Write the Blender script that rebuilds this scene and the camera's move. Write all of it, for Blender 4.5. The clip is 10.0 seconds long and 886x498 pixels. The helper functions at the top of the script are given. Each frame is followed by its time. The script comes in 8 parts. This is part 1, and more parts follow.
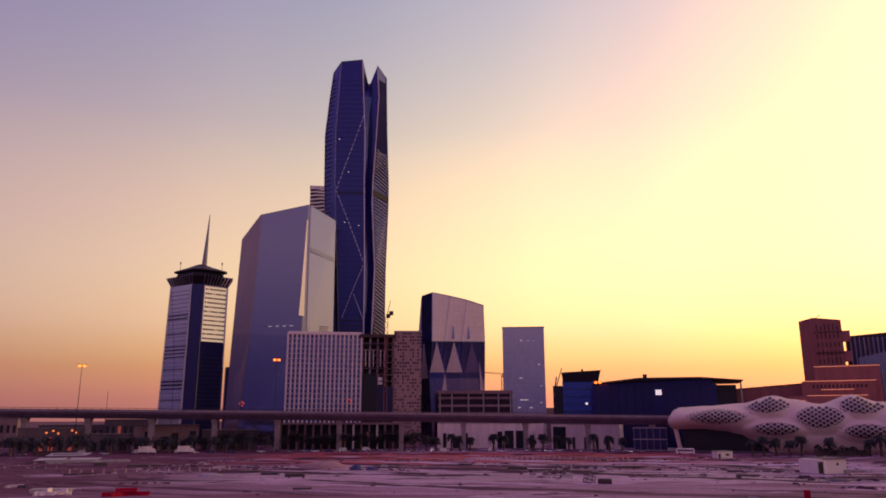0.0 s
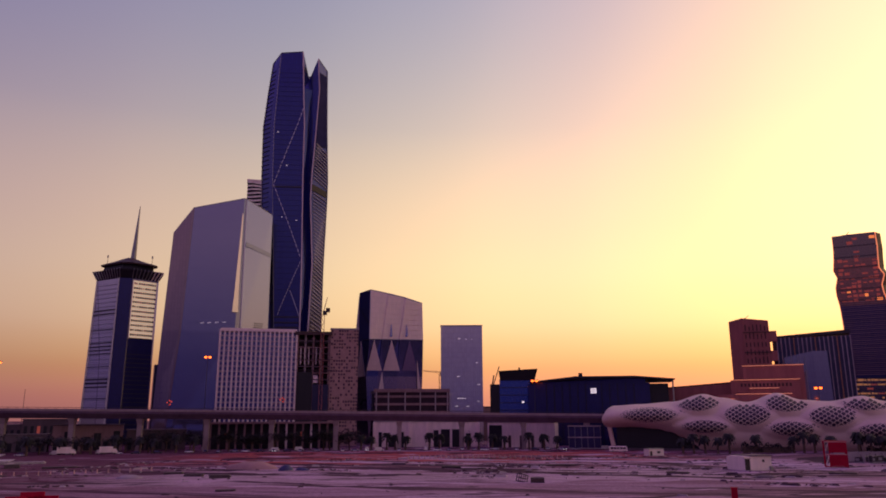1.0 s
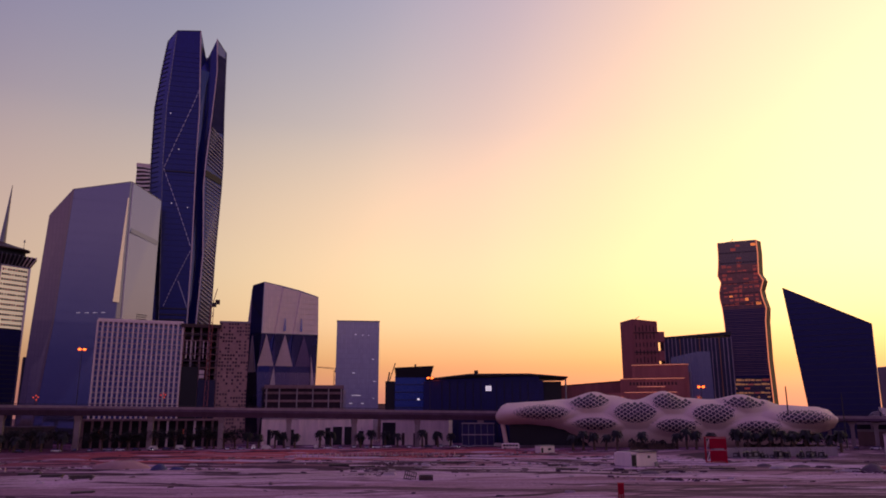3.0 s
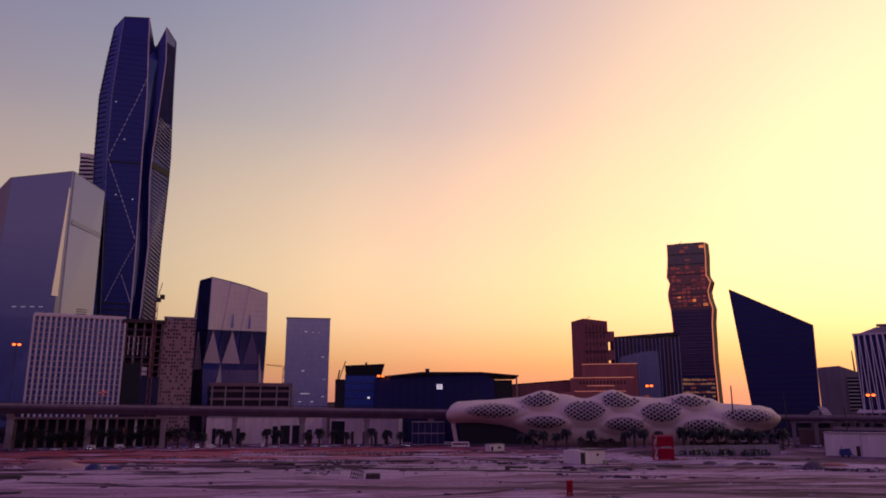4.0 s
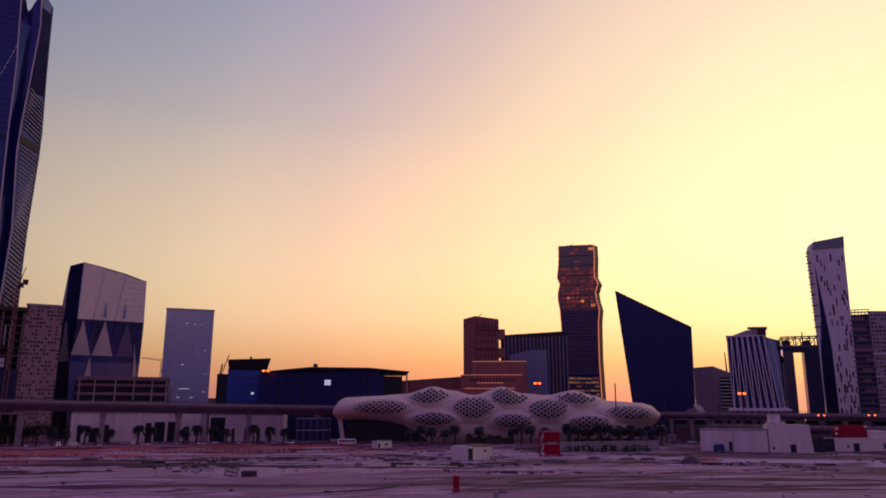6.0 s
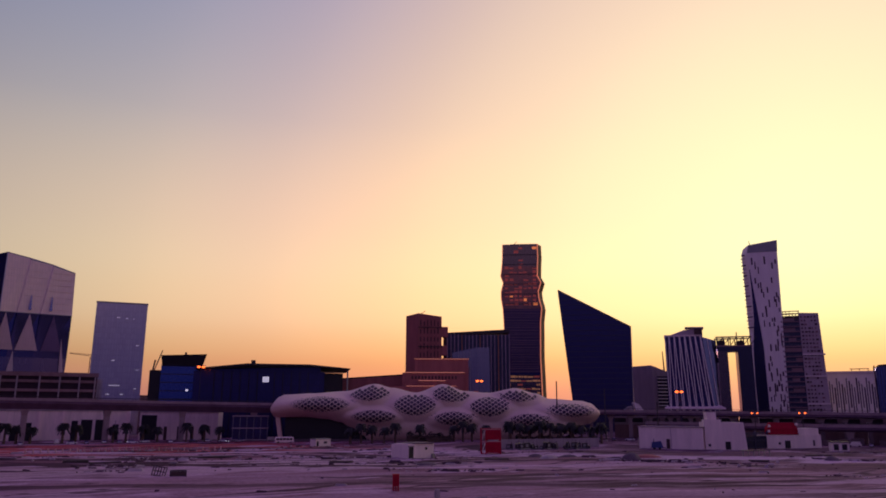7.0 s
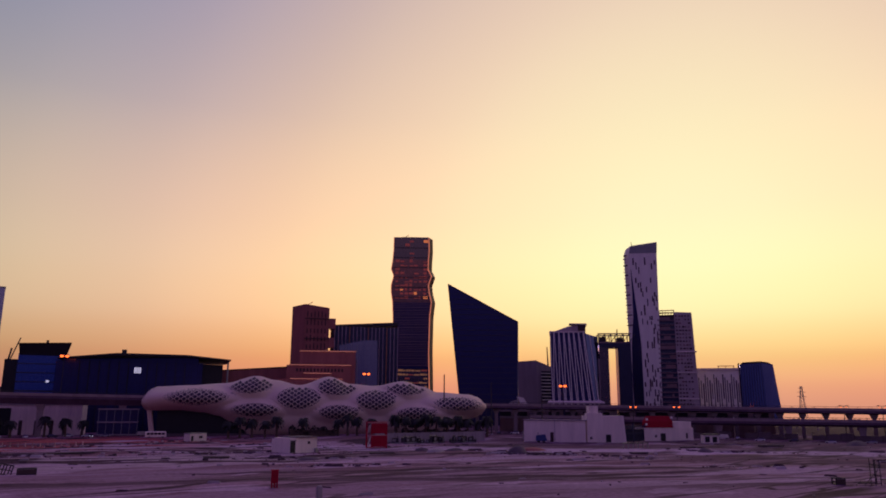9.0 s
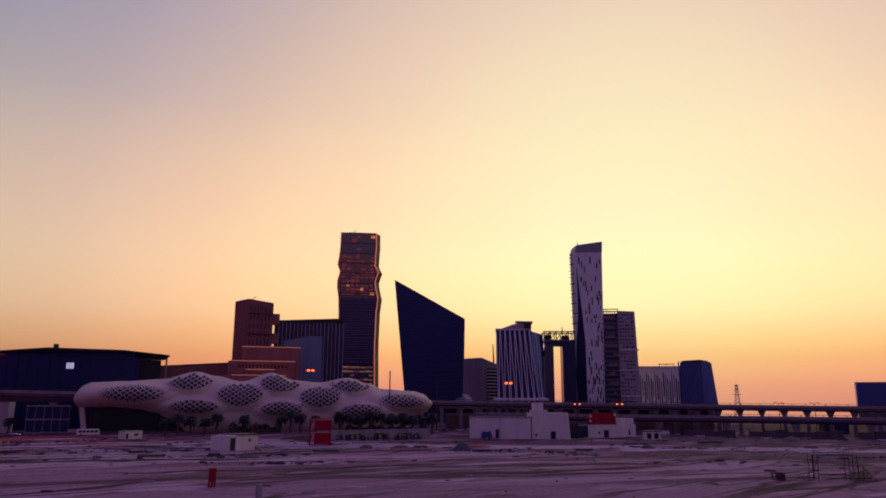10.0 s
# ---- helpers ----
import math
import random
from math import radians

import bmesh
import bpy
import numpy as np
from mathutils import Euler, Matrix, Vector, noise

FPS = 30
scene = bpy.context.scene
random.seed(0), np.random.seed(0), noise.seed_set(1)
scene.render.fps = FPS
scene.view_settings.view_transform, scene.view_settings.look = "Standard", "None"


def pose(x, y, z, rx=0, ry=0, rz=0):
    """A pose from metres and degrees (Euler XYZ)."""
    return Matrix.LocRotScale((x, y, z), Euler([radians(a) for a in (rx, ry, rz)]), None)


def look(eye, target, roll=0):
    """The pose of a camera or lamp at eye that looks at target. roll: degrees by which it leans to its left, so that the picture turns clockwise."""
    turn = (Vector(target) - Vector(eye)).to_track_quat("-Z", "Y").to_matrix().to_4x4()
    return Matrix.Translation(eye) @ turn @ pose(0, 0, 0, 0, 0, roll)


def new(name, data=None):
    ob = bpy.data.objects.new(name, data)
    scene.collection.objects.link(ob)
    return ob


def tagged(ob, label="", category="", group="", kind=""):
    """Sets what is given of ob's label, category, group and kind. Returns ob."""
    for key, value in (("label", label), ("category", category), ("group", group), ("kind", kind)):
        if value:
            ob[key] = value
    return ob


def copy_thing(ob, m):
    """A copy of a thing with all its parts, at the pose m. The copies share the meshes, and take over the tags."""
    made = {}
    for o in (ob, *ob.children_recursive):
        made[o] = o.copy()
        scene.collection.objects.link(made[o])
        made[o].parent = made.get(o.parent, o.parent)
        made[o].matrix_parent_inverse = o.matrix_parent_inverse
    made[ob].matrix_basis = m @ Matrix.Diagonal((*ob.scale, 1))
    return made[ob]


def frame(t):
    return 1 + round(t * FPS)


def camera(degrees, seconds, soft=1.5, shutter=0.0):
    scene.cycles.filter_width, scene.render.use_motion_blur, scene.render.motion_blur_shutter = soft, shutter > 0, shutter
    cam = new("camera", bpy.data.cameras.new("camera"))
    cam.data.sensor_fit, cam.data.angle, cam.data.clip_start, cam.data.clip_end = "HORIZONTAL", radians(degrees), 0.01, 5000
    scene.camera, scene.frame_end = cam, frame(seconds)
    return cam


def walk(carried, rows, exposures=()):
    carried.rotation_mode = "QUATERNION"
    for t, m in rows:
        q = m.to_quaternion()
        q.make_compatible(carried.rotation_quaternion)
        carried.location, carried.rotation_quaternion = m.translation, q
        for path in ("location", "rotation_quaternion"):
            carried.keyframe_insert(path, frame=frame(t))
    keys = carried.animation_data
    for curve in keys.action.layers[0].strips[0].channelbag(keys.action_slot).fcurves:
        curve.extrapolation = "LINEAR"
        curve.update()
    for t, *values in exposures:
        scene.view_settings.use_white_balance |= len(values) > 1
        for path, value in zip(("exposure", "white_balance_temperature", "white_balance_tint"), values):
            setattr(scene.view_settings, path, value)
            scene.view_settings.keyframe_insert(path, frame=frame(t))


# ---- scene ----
cam = camera(62.28, 10.0, soft=1.8)
walk(cam, [
    (0.0, pose(0.00, 0.00, 18.50, 102.952, 0.068, 0.0)),
    (0.5, pose(1.10, 2.41, 18.54, 102.894, 0.205, -2.319)),
    (1.0, pose(2.15, 4.75, 18.43, 102.849, 0.201, -4.609)),
    (1.5, pose(3.14, 7.00, 18.26, 102.804, 0.162, -6.755)),
    (2.0, pose(4.09, 9.13, 18.02, 102.767, 0.112, -8.719)),
    (2.5, pose(5.02, 11.10, 17.77, 102.757, 0.114, -10.558)),
    (4.0, pose(7.60, 16.65, 16.90, 102.700, 0.041, -16.042)),
    (4.5, pose(8.46, 18.47, 16.57, 102.696, 0.057, -17.993)),
    (5.0, pose(9.31, 20.34, 16.27, 102.671, 0.023, -20.041)),
    (5.5, pose(10.25, 22.34, 15.97, 102.642, -0.052, -22.210)),
    (7.0, pose(13.38, 28.78, 15.21, 102.518, -0.176, -28.903)),
    (7.5, pose(14.40, 30.86, 15.08, 102.439, -0.185, -31.178)),
    (8.0, pose(15.31, 32.66, 14.95, 102.345, -0.246, -33.423)),
    (8.5, pose(16.15, 34.22, 14.80, 102.236, -0.277, -35.573)),
    (9.0, pose(16.97, 35.61, 14.65, 102.147, -0.289, -37.659)),
    (9.5, pose(17.81, 36.97, 14.49, 102.063, -0.343, -39.740)),
    (10.0, pose(18.70, 38.38, 14.35, 101.983, -0.321, -41.882)),
], exposures=[
    (0.0, 0.13, 7480, 20.5), (0.5, -0.04, 7320, 21.5), (1.0, -0.15, 7120, 22.5), (2.5, -0.22, 6840, 24), (4.5, -0.53, 6380, 24), (5.5, -0.57, 6220, 22.5), (6.8, -0.6, 6060, 22), (7.5, -0.77, 5970, 22), (10.0, -0.85, 5830, 22)])

# ---------------------------------------------------------------- sky and light
GLOW_AZ, GLOW_EL = 56.2, 6.65   # heart of the afterglow
SUN_AZ = 56.0   # degrees to the right of +y, where the sun has just gone down


def srgb(r, g, b):
    return tuple((c / 255 / 12.92 if c <= 10 else ((c / 255 + 0.055) / 1.055) ** 2.4) for c in (r, g, b)) + (1.0,)


def ramp_node(nt, stops):
    n = nt.nodes.new("ShaderNodeValToRGB")
    e = n.color_ramp.elements
    while len(e) < len(stops):
        e.new(0.5)
    for el, (p, c) in zip(e, stops):
        el.position, el.color = p, c
    return n


def build_world():
    w = bpy.data.worlds.new("dusk_sky")
    scene.world = w
    w.use_nodes = True
    nt = w.node_tree
    nt.nodes.clear()
    out = nt.nodes.new("ShaderNodeOutputWorld")
    bg = nt.nodes.new("ShaderNodeBackground")
    tc = nt.nodes.new("ShaderNodeTexCoord")
    sep = nt.nodes.new("ShaderNodeSeparateXYZ")
    nt.links.new(tc.outputs["Generated"], sep.inputs[0])
    # height over the horizon, 0..1 for 0..90 degrees
    asin = nt.nodes.new("ShaderNodeMath"); asin.operation = "ARCSINE"
    nt.links.new(sep.outputs["Z"], asin.inputs[0])
    el = nt.nodes.new("ShaderNodeMath"); el.operation = "DIVIDE"; el.inputs[1].default_value = math.pi / 2
    nt.links.new(asin.outputs[0], el.inputs[0])
    def half(r, g, b, k=1.0):
        return tuple(c * k * 0.5 for c in srgb(r, g, b)[:3]) + (1.0,)

    def scaled(k, *rgb):
        return tuple(c * k for c in rgb) + (1.0,)

    def vmath(op, a, b):
        n = nt.nodes.new("ShaderNodeVectorMath"); n.operation = op
        for sock, v in zip(n.inputs, (a, b)):
            if isinstance(v, tuple):
                sock.default_value = v
            elif v is not None:
                nt.links.new(v, sock)
        return n

    def blend(fac, a, b, kind="MIX"):
        n = nt.nodes.new("ShaderNodeMixRGB"); n.blend_type = kind
        for sock, v in zip(n.inputs, (fac, a, b)):
            if isinstance(v, float):
                sock.default_value = v
            else:
                nt.links.new(v, sock)
        return n.outputs[0]

    def fade(value, lo, hi):
        n = nt.nodes.new("ShaderNodeMapRange"); n.interpolation_type = "SMOOTHSTEP"
        n.inputs["From Min"].default_value, n.inputs["From Max"].default_value = lo, hi
        nt.links.new(value, n.inputs["Value"])
        return n.outputs[0]

    # the afterglow: rings of colour round the place where the sun went down, a little higher than wide
    ga, ge, squash = radians(GLOW_AZ), radians(GLOW_EL), 0.81
    centre = Vector((math.sin(ga) * math.cos(ge), math.cos(ga) * math.cos(ge), math.sin(ge) * squash)).normalized()
    wide = vmath("NORMALIZE", vmath("MULTIPLY", tc.outputs["Generated"], (1, 1, squash)).outputs[0], None)
    near = vmath("DOT_PRODUCT", wide.outputs[0], tuple(centre))
    arc = nt.nodes.new("ShaderNodeMath"); arc.operation = "ARCCOSINE"
    nt.links.new(near.outputs["Value"], arc.inputs[0])
    ring = nt.nodes.new("ShaderNodeMath"); ring.operation = "DIVIDE"; ring.inputs[1].default_value = radians(100)
    nt.links.new(arc.outputs[0], ring.inputs[0])
    rings = ramp_node(nt, [(0, scaled(0.45, 1.8, 1.68, 0.86)), (0.1, scaled(0.45, 1.86, 1.6, 0.79)), (0.2, scaled(0.45, 1.91, 1.385, 0.7)), (0.3, scaled(0.45, 1.73, 1.155, 0.615)), (0.4, scaled(0.45, 1.379, 0.95, 0.595)), (0.5, scaled(0.45, 1.1, 0.845, 0.545)), (0.62, scaled(0.45, 0.795, 0.655, 0.47)), (0.76, scaled(0.45, 0.63, 0.5, 0.42)), (0.92, scaled(0.45, 0.475, 0.374, 0.385))])
    rings.color_ramp.interpolation = "CARDINAL"
    nt.links.new(ring.outputs[0], rings.inputs[0])
    # the dusty air over the horizon takes out blue and green, the high air adds blue
    haze = ramp_node(nt, [(0 / 90, scaled(0.8, 0.655, 0.33, 0.37)), (2 / 90, scaled(0.8, 0.81, 0.45, 0.385)), (4 / 90, scaled(0.8, 0.92, 0.65, 0.425)), (6.5 / 90, scaled(0.8, 1.05, 0.921, 0.72)), (10 / 90, scaled(0.8, 1.074, 1.048, 0.923)), (15 / 90, scaled(0.8, 1, 1, 1))])
    haze.color_ramp.interpolation = "CARDINAL"
    nt.links.new(el.outputs[0], haze.inputs[0])
    col = blend(1.0, rings.outputs[0], haze.outputs[0], "MULTIPLY")
    high = ramp_node(nt, [(15 / 90, scaled(0.8, 1, 1, 1)), (22 / 90, scaled(0.8, 0.67, 0.77, 1.04)), (34 / 90, scaled(0.8, 0.4, 0.53, 1.06)), (45 / 90, scaled(0.8, 0.42, 0.47, 1.0))])
    high.color_ramp.interpolation = "CARDINAL"
    nt.links.new(el.outputs[0], high.inputs[0])
    plain = nt.nodes.new("ShaderNodeRGB"); plain.outputs[0].default_value = (0.8, 0.8, 0.8, 1)
    col = blend(1.0, col, blend(fade(arc.outputs[0], radians(-5), radians(56)), plain.outputs[0], high.outputs[0]), "MULTIPLY")
    # overhead the violet of dusk, and at the back the shadow of the earth
    zenith = ramp_node(nt, [(0.0, scaled(0.576, *half(128, 108, 184)[:3])), (1.0, scaled(0.576, *half(136, 96, 176)[:3]))])
    back = ramp_node(nt, [(p, scaled(0.576, *half(*c)[:3])) for p, c in ((0.0, (54, 50, 106)), (0.05, (69, 65, 122)), (0.10, (114, 102, 146)), (0.17, (160, 138, 170)), (0.36, (134, 106, 176)), (1.0, (136, 96, 176)))])
    for r in (zenith, back):
        nt.links.new(el.outputs[0], r.inputs[0])
    col = blend(fade(el.outputs[0], 38 / 90, 58 / 90), col, zenith.outputs[0])
    # how far round from the sunset
    flat = nt.nodes.new("ShaderNodeCombineXYZ")
    nt.links.new(sep.outputs["X"], flat.inputs[0]); nt.links.new(sep.outputs["Y"], flat.inputs[1])
    dot = vmath("DOT_PRODUCT", vmath("NORMALIZE", flat.outputs[0], None).outputs[0], (math.sin(radians(SUN_AZ)), math.cos(radians(SUN_AZ)), 0))
    round_ = nt.nodes.new("ShaderNodeMath"); round_.operation = "ARCCOSINE"
    nt.links.new(dot.outputs["Value"], round_.inputs[0])
    col = blend(fade(round_.outputs[0], radians(84), radians(122)), col, back.outputs[0])
    # the clear-air part of the dusk
    sky = nt.nodes.new("ShaderNodeTexSky"); sky.sky_type = "NISHITA"; sky.sun_disc = False
    sky.sun_elevation, sky.sun_rotation = radians(1.0), radians(SUN_AZ)
    add = nt.nodes.new("ShaderNodeMixRGB"); add.blend_type = "ADD"; add.inputs[0].default_value = 0.0016
    nt.links.new(col, add.inputs[1]); nt.links.new(sky.outputs[0], add.inputs[2])
    nt.links.new(add.outputs[0], bg.inputs[0])
    bg.inputs[1].default_value = 3.4725
    nt.links.new(bg.outputs[0], out.inputs[0])


build_world()
sun = new("sun", bpy.data.lights.new("sun", "SUN"))
sun.data.energy, sun.data.angle, sun.data.color = 0.5, radians(12), (1.0, 0.62, 0.36)
sun.matrix_world = look((300 * math.sin(radians(SUN_AZ)), 300 * math.cos(radians(SUN_AZ)), 15), (0, 0, 0))


# ---------------------------------------------------------------- materials
def mat(name, color, rough=0.6, metal=0.0, vary=0.15, scale=0.3, bump=0.0, fine=6.0, spec=0.5, per_object=0.0, streak=False, coat=0.0):
    """A surface with two scales of tone, some relief and a little change from piece to piece."""
    m = bpy.data.materials.new(name)
    m.use_nodes = True
    nt = m.node_tree
    p = nt.nodes["Principled BSDF"]
    tc = nt.nodes.new("ShaderNodeTexCoord")
    mp = nt.nodes.new("ShaderNodeMapping")
    mp.inputs["Scale"].default_value = (1, 1, 0.12) if streak else (1, 1, 1)
    nt.links.new(tc.outputs["Object"], mp.inputs[0])
    n1 = nt.nodes.new("ShaderNodeTexNoise"); n1.inputs["Scale"].default_value = scale; n1.inputs["Detail"].default_value = 5
    n2 = nt.nodes.new("ShaderNodeTexNoise"); n2.inputs["Scale"].default_value = scale * fine; n2.inputs["Detail"].default_value = 4
    nt.links.new(mp.outputs[0], n1.inputs["Vector"]); nt.links.new(mp.outputs[0], n2.inputs["Vector"])
    mixv = nt.nodes.new("ShaderNodeMath"); mixv.operation = "MULTIPLY_ADD"; mixv.inputs[1].default_value = 0.45
    nt.links.new(n2.outputs["Fac"], mixv.inputs[0]); nt.links.new(n1.outputs["Fac"], mixv.inputs[2])
    mr = nt.nodes.new("ShaderNodeMapRange")
    mr.inputs["From Min"].default_value, mr.inputs["From Max"].default_value = 0.45, 1.0
    mr.inputs["To Min"].default_value, mr.inputs["To Max"].default_value = 1 - vary, 1 + vary
    nt.links.new(mixv.outputs[0], mr.inputs["Value"])
    val = mr.outputs[0]
    if per_object:
        oi = nt.nodes.new("ShaderNodeObjectInfo")
        po = nt.nodes.new("ShaderNodeMapRange")
        po.inputs["To Min"].default_value, po.inputs["To Max"].default_value = 1 - per_object, 1 + per_object
        nt.links.new(oi.outputs["Random"], po.inputs["Value"])
        mu = nt.nodes.new("ShaderNodeMath"); mu.operation = "MULTIPLY"
        nt.links.new(val, mu.inputs[0]); nt.links.new(po.outputs[0], mu.inputs[1])
        val = mu.outputs[0]
    sc = nt.nodes.new("ShaderNodeVectorMath"); sc.operation = "SCALE"
    sc.inputs[0].default_value = color[:3]
    nt.links.new(val, sc.inputs["Scale"])
    nt.links.new(sc.outputs[0], p.inputs["Base Color"])
    rr = nt.nodes.new("ShaderNodeMapRange")
    rr.inputs["To Min"].default_value, rr.inputs["To Max"].default_value = max(0.02, rough * 0.8), min(1, rough * 1.2)
    nt.links.new(n2.outputs["Fac"], rr.inputs["Value"])
    nt.links.new(rr.outputs[0], p.inputs["Roughness"])
    p.inputs["Metallic"].default_value = metal
    p.inputs["Specular IOR Level"].default_value = spec
    p.inputs["Coat Weight"].default_value = coat
    if bump:
        bp = nt.nodes.new("ShaderNodeBump"); bp.inputs["Strength"].default_value = bump; bp.inputs["Distance"].default_value = 0.2
        nt.links.new(n2.outputs["Fac"], bp.inputs["Height"])
        nt.links.new(bp.outputs[0], p.inputs["Normal"])
    return m


def curtain(name, tint, body, rough=0.06, gloss=0.5, pane=(1.5, 3.9), tone=0.12, wob=0.006, line=0.25):
    """Curtain-wall glass: dark behind, mirror in front, each pane set a little differently, with thin joints."""
    m = bpy.data.materials.new(name)
    m.use_nodes = True
    nt = m.node_tree
    p = nt.nodes["Principled BSDF"]
    tc = nt.nodes.new("ShaderNodeTexCoord")
    sep = nt.nodes.new("ShaderNodeSeparateXYZ")
    nt.links.new(tc.outputs["Object"], sep.inputs[0])
    s = nt.nodes.new("ShaderNodeMath"); s.operation = "MULTIPLY_ADD"; s.inputs[1].default_value = 0.63
    nt.links.new(sep.outputs["Y"], s.inputs[0]); nt.links.new(sep.outputs["X"], s.inputs[2])
    uv = nt.nodes.new("ShaderNodeCombineXYZ")
    nt.links.new(s.outputs[0], uv.inputs[0]); nt.links.new(sep.outputs["Z"], uv.inputs[1])
    br = nt.nodes.new("ShaderNodeTexBrick")
    br.offset = 0.0
    br.inputs["Scale"].default_value = 1.0
    br.inputs["Brick Width"].default_value, br.inputs["Row Height"].default_value = pane
    br.inputs["Mortar Size"].default_value = 0.07
    br.inputs["Color1"].default_value = (1 - tone,) * 3 + (1,)
    br.inputs["Color2"].default_value = (1 + tone,) * 3 + (1,)
    br.inputs["Mortar"].default_value = (line, line, line, 1)
    nt.links.new(uv.outputs[0], br.inputs["Vector"])
    base = nt.nodes.new("ShaderNodeMixRGB"); base.blend_type = "MULTIPLY"; base.inputs[0].default_value = 1
    base.inputs[1].default_value = (*body[:3], 1)
    nt.links.new(br.outputs["Color"], base.inputs[2])
    nt.links.new(base.outputs[0], p.inputs["Base Color"])
    nz = nt.nodes.new("ShaderNodeTexNoise"); nz.inputs["Scale"].default_value = 0.16; nz.inputs["Detail"].default_value = 3
    nt.links.new(tc.outputs["Object"], nz.inputs["Vector"])
    bp = nt.nodes.new("ShaderNodeBump"); bp.inputs["Strength"].default_value = wob * 10; bp.inputs["Distance"].default_value = 0.3
    ad = nt.nodes.new("ShaderNodeMath"); ad.operation = "MULTIPLY_ADD"; ad.inputs[1].default_value = 0.12
    nt.links.new(br.outputs["Color"], ad.inputs[0]); nt.links.new(nz.outputs["Fac"], ad.inputs[2])
    nt.links.new(ad.outputs[0], bp.inputs["Height"])
    g = nt.nodes.new("ShaderNodeBsdfGlossy"); g.inputs["Color"].default_value = (*tint[:3], 1); g.inputs["Roughness"].default_value = rough
    nt.links.new(bp.outputs[0], g.inputs["Normal"])
    p.inputs["Roughness"].default_value = 0.35
    fr = nt.nodes.new("ShaderNodeFresnel"); fr.inputs["IOR"].default_value = 1.5
    fm = nt.nodes.new("ShaderNodeMath"); fm.operation = "ADD"; fm.use_clamp = True; fm.inputs[1].default_value = gloss
    nt.links.new(fr.outputs[0], fm.inputs[0])
    mx = nt.nodes.new("ShaderNodeMixShader")
    nt.links.new(fm.outputs[0], mx.inputs[0]); nt.links.new(p.outputs[0], mx.inputs[1]); nt.links.new(g.outputs[0], mx.inputs[2])
    nt.links.new(mx.outputs[0], nt.nodes["Material Output"].inputs[0])
    return m


def glow(name, color, power):
    m = bpy.data.materials.new(name)
    m.use_nodes = True
    p = m.node_tree.nodes["Principled BSDF"]
    p.inputs["Base Color"].default_value = (*color[:3], 1)
    p.inputs["Emission Color"].default_value = (*color[:3], 1)
    p.inputs["Emission Strength"].default_value = power
    return m


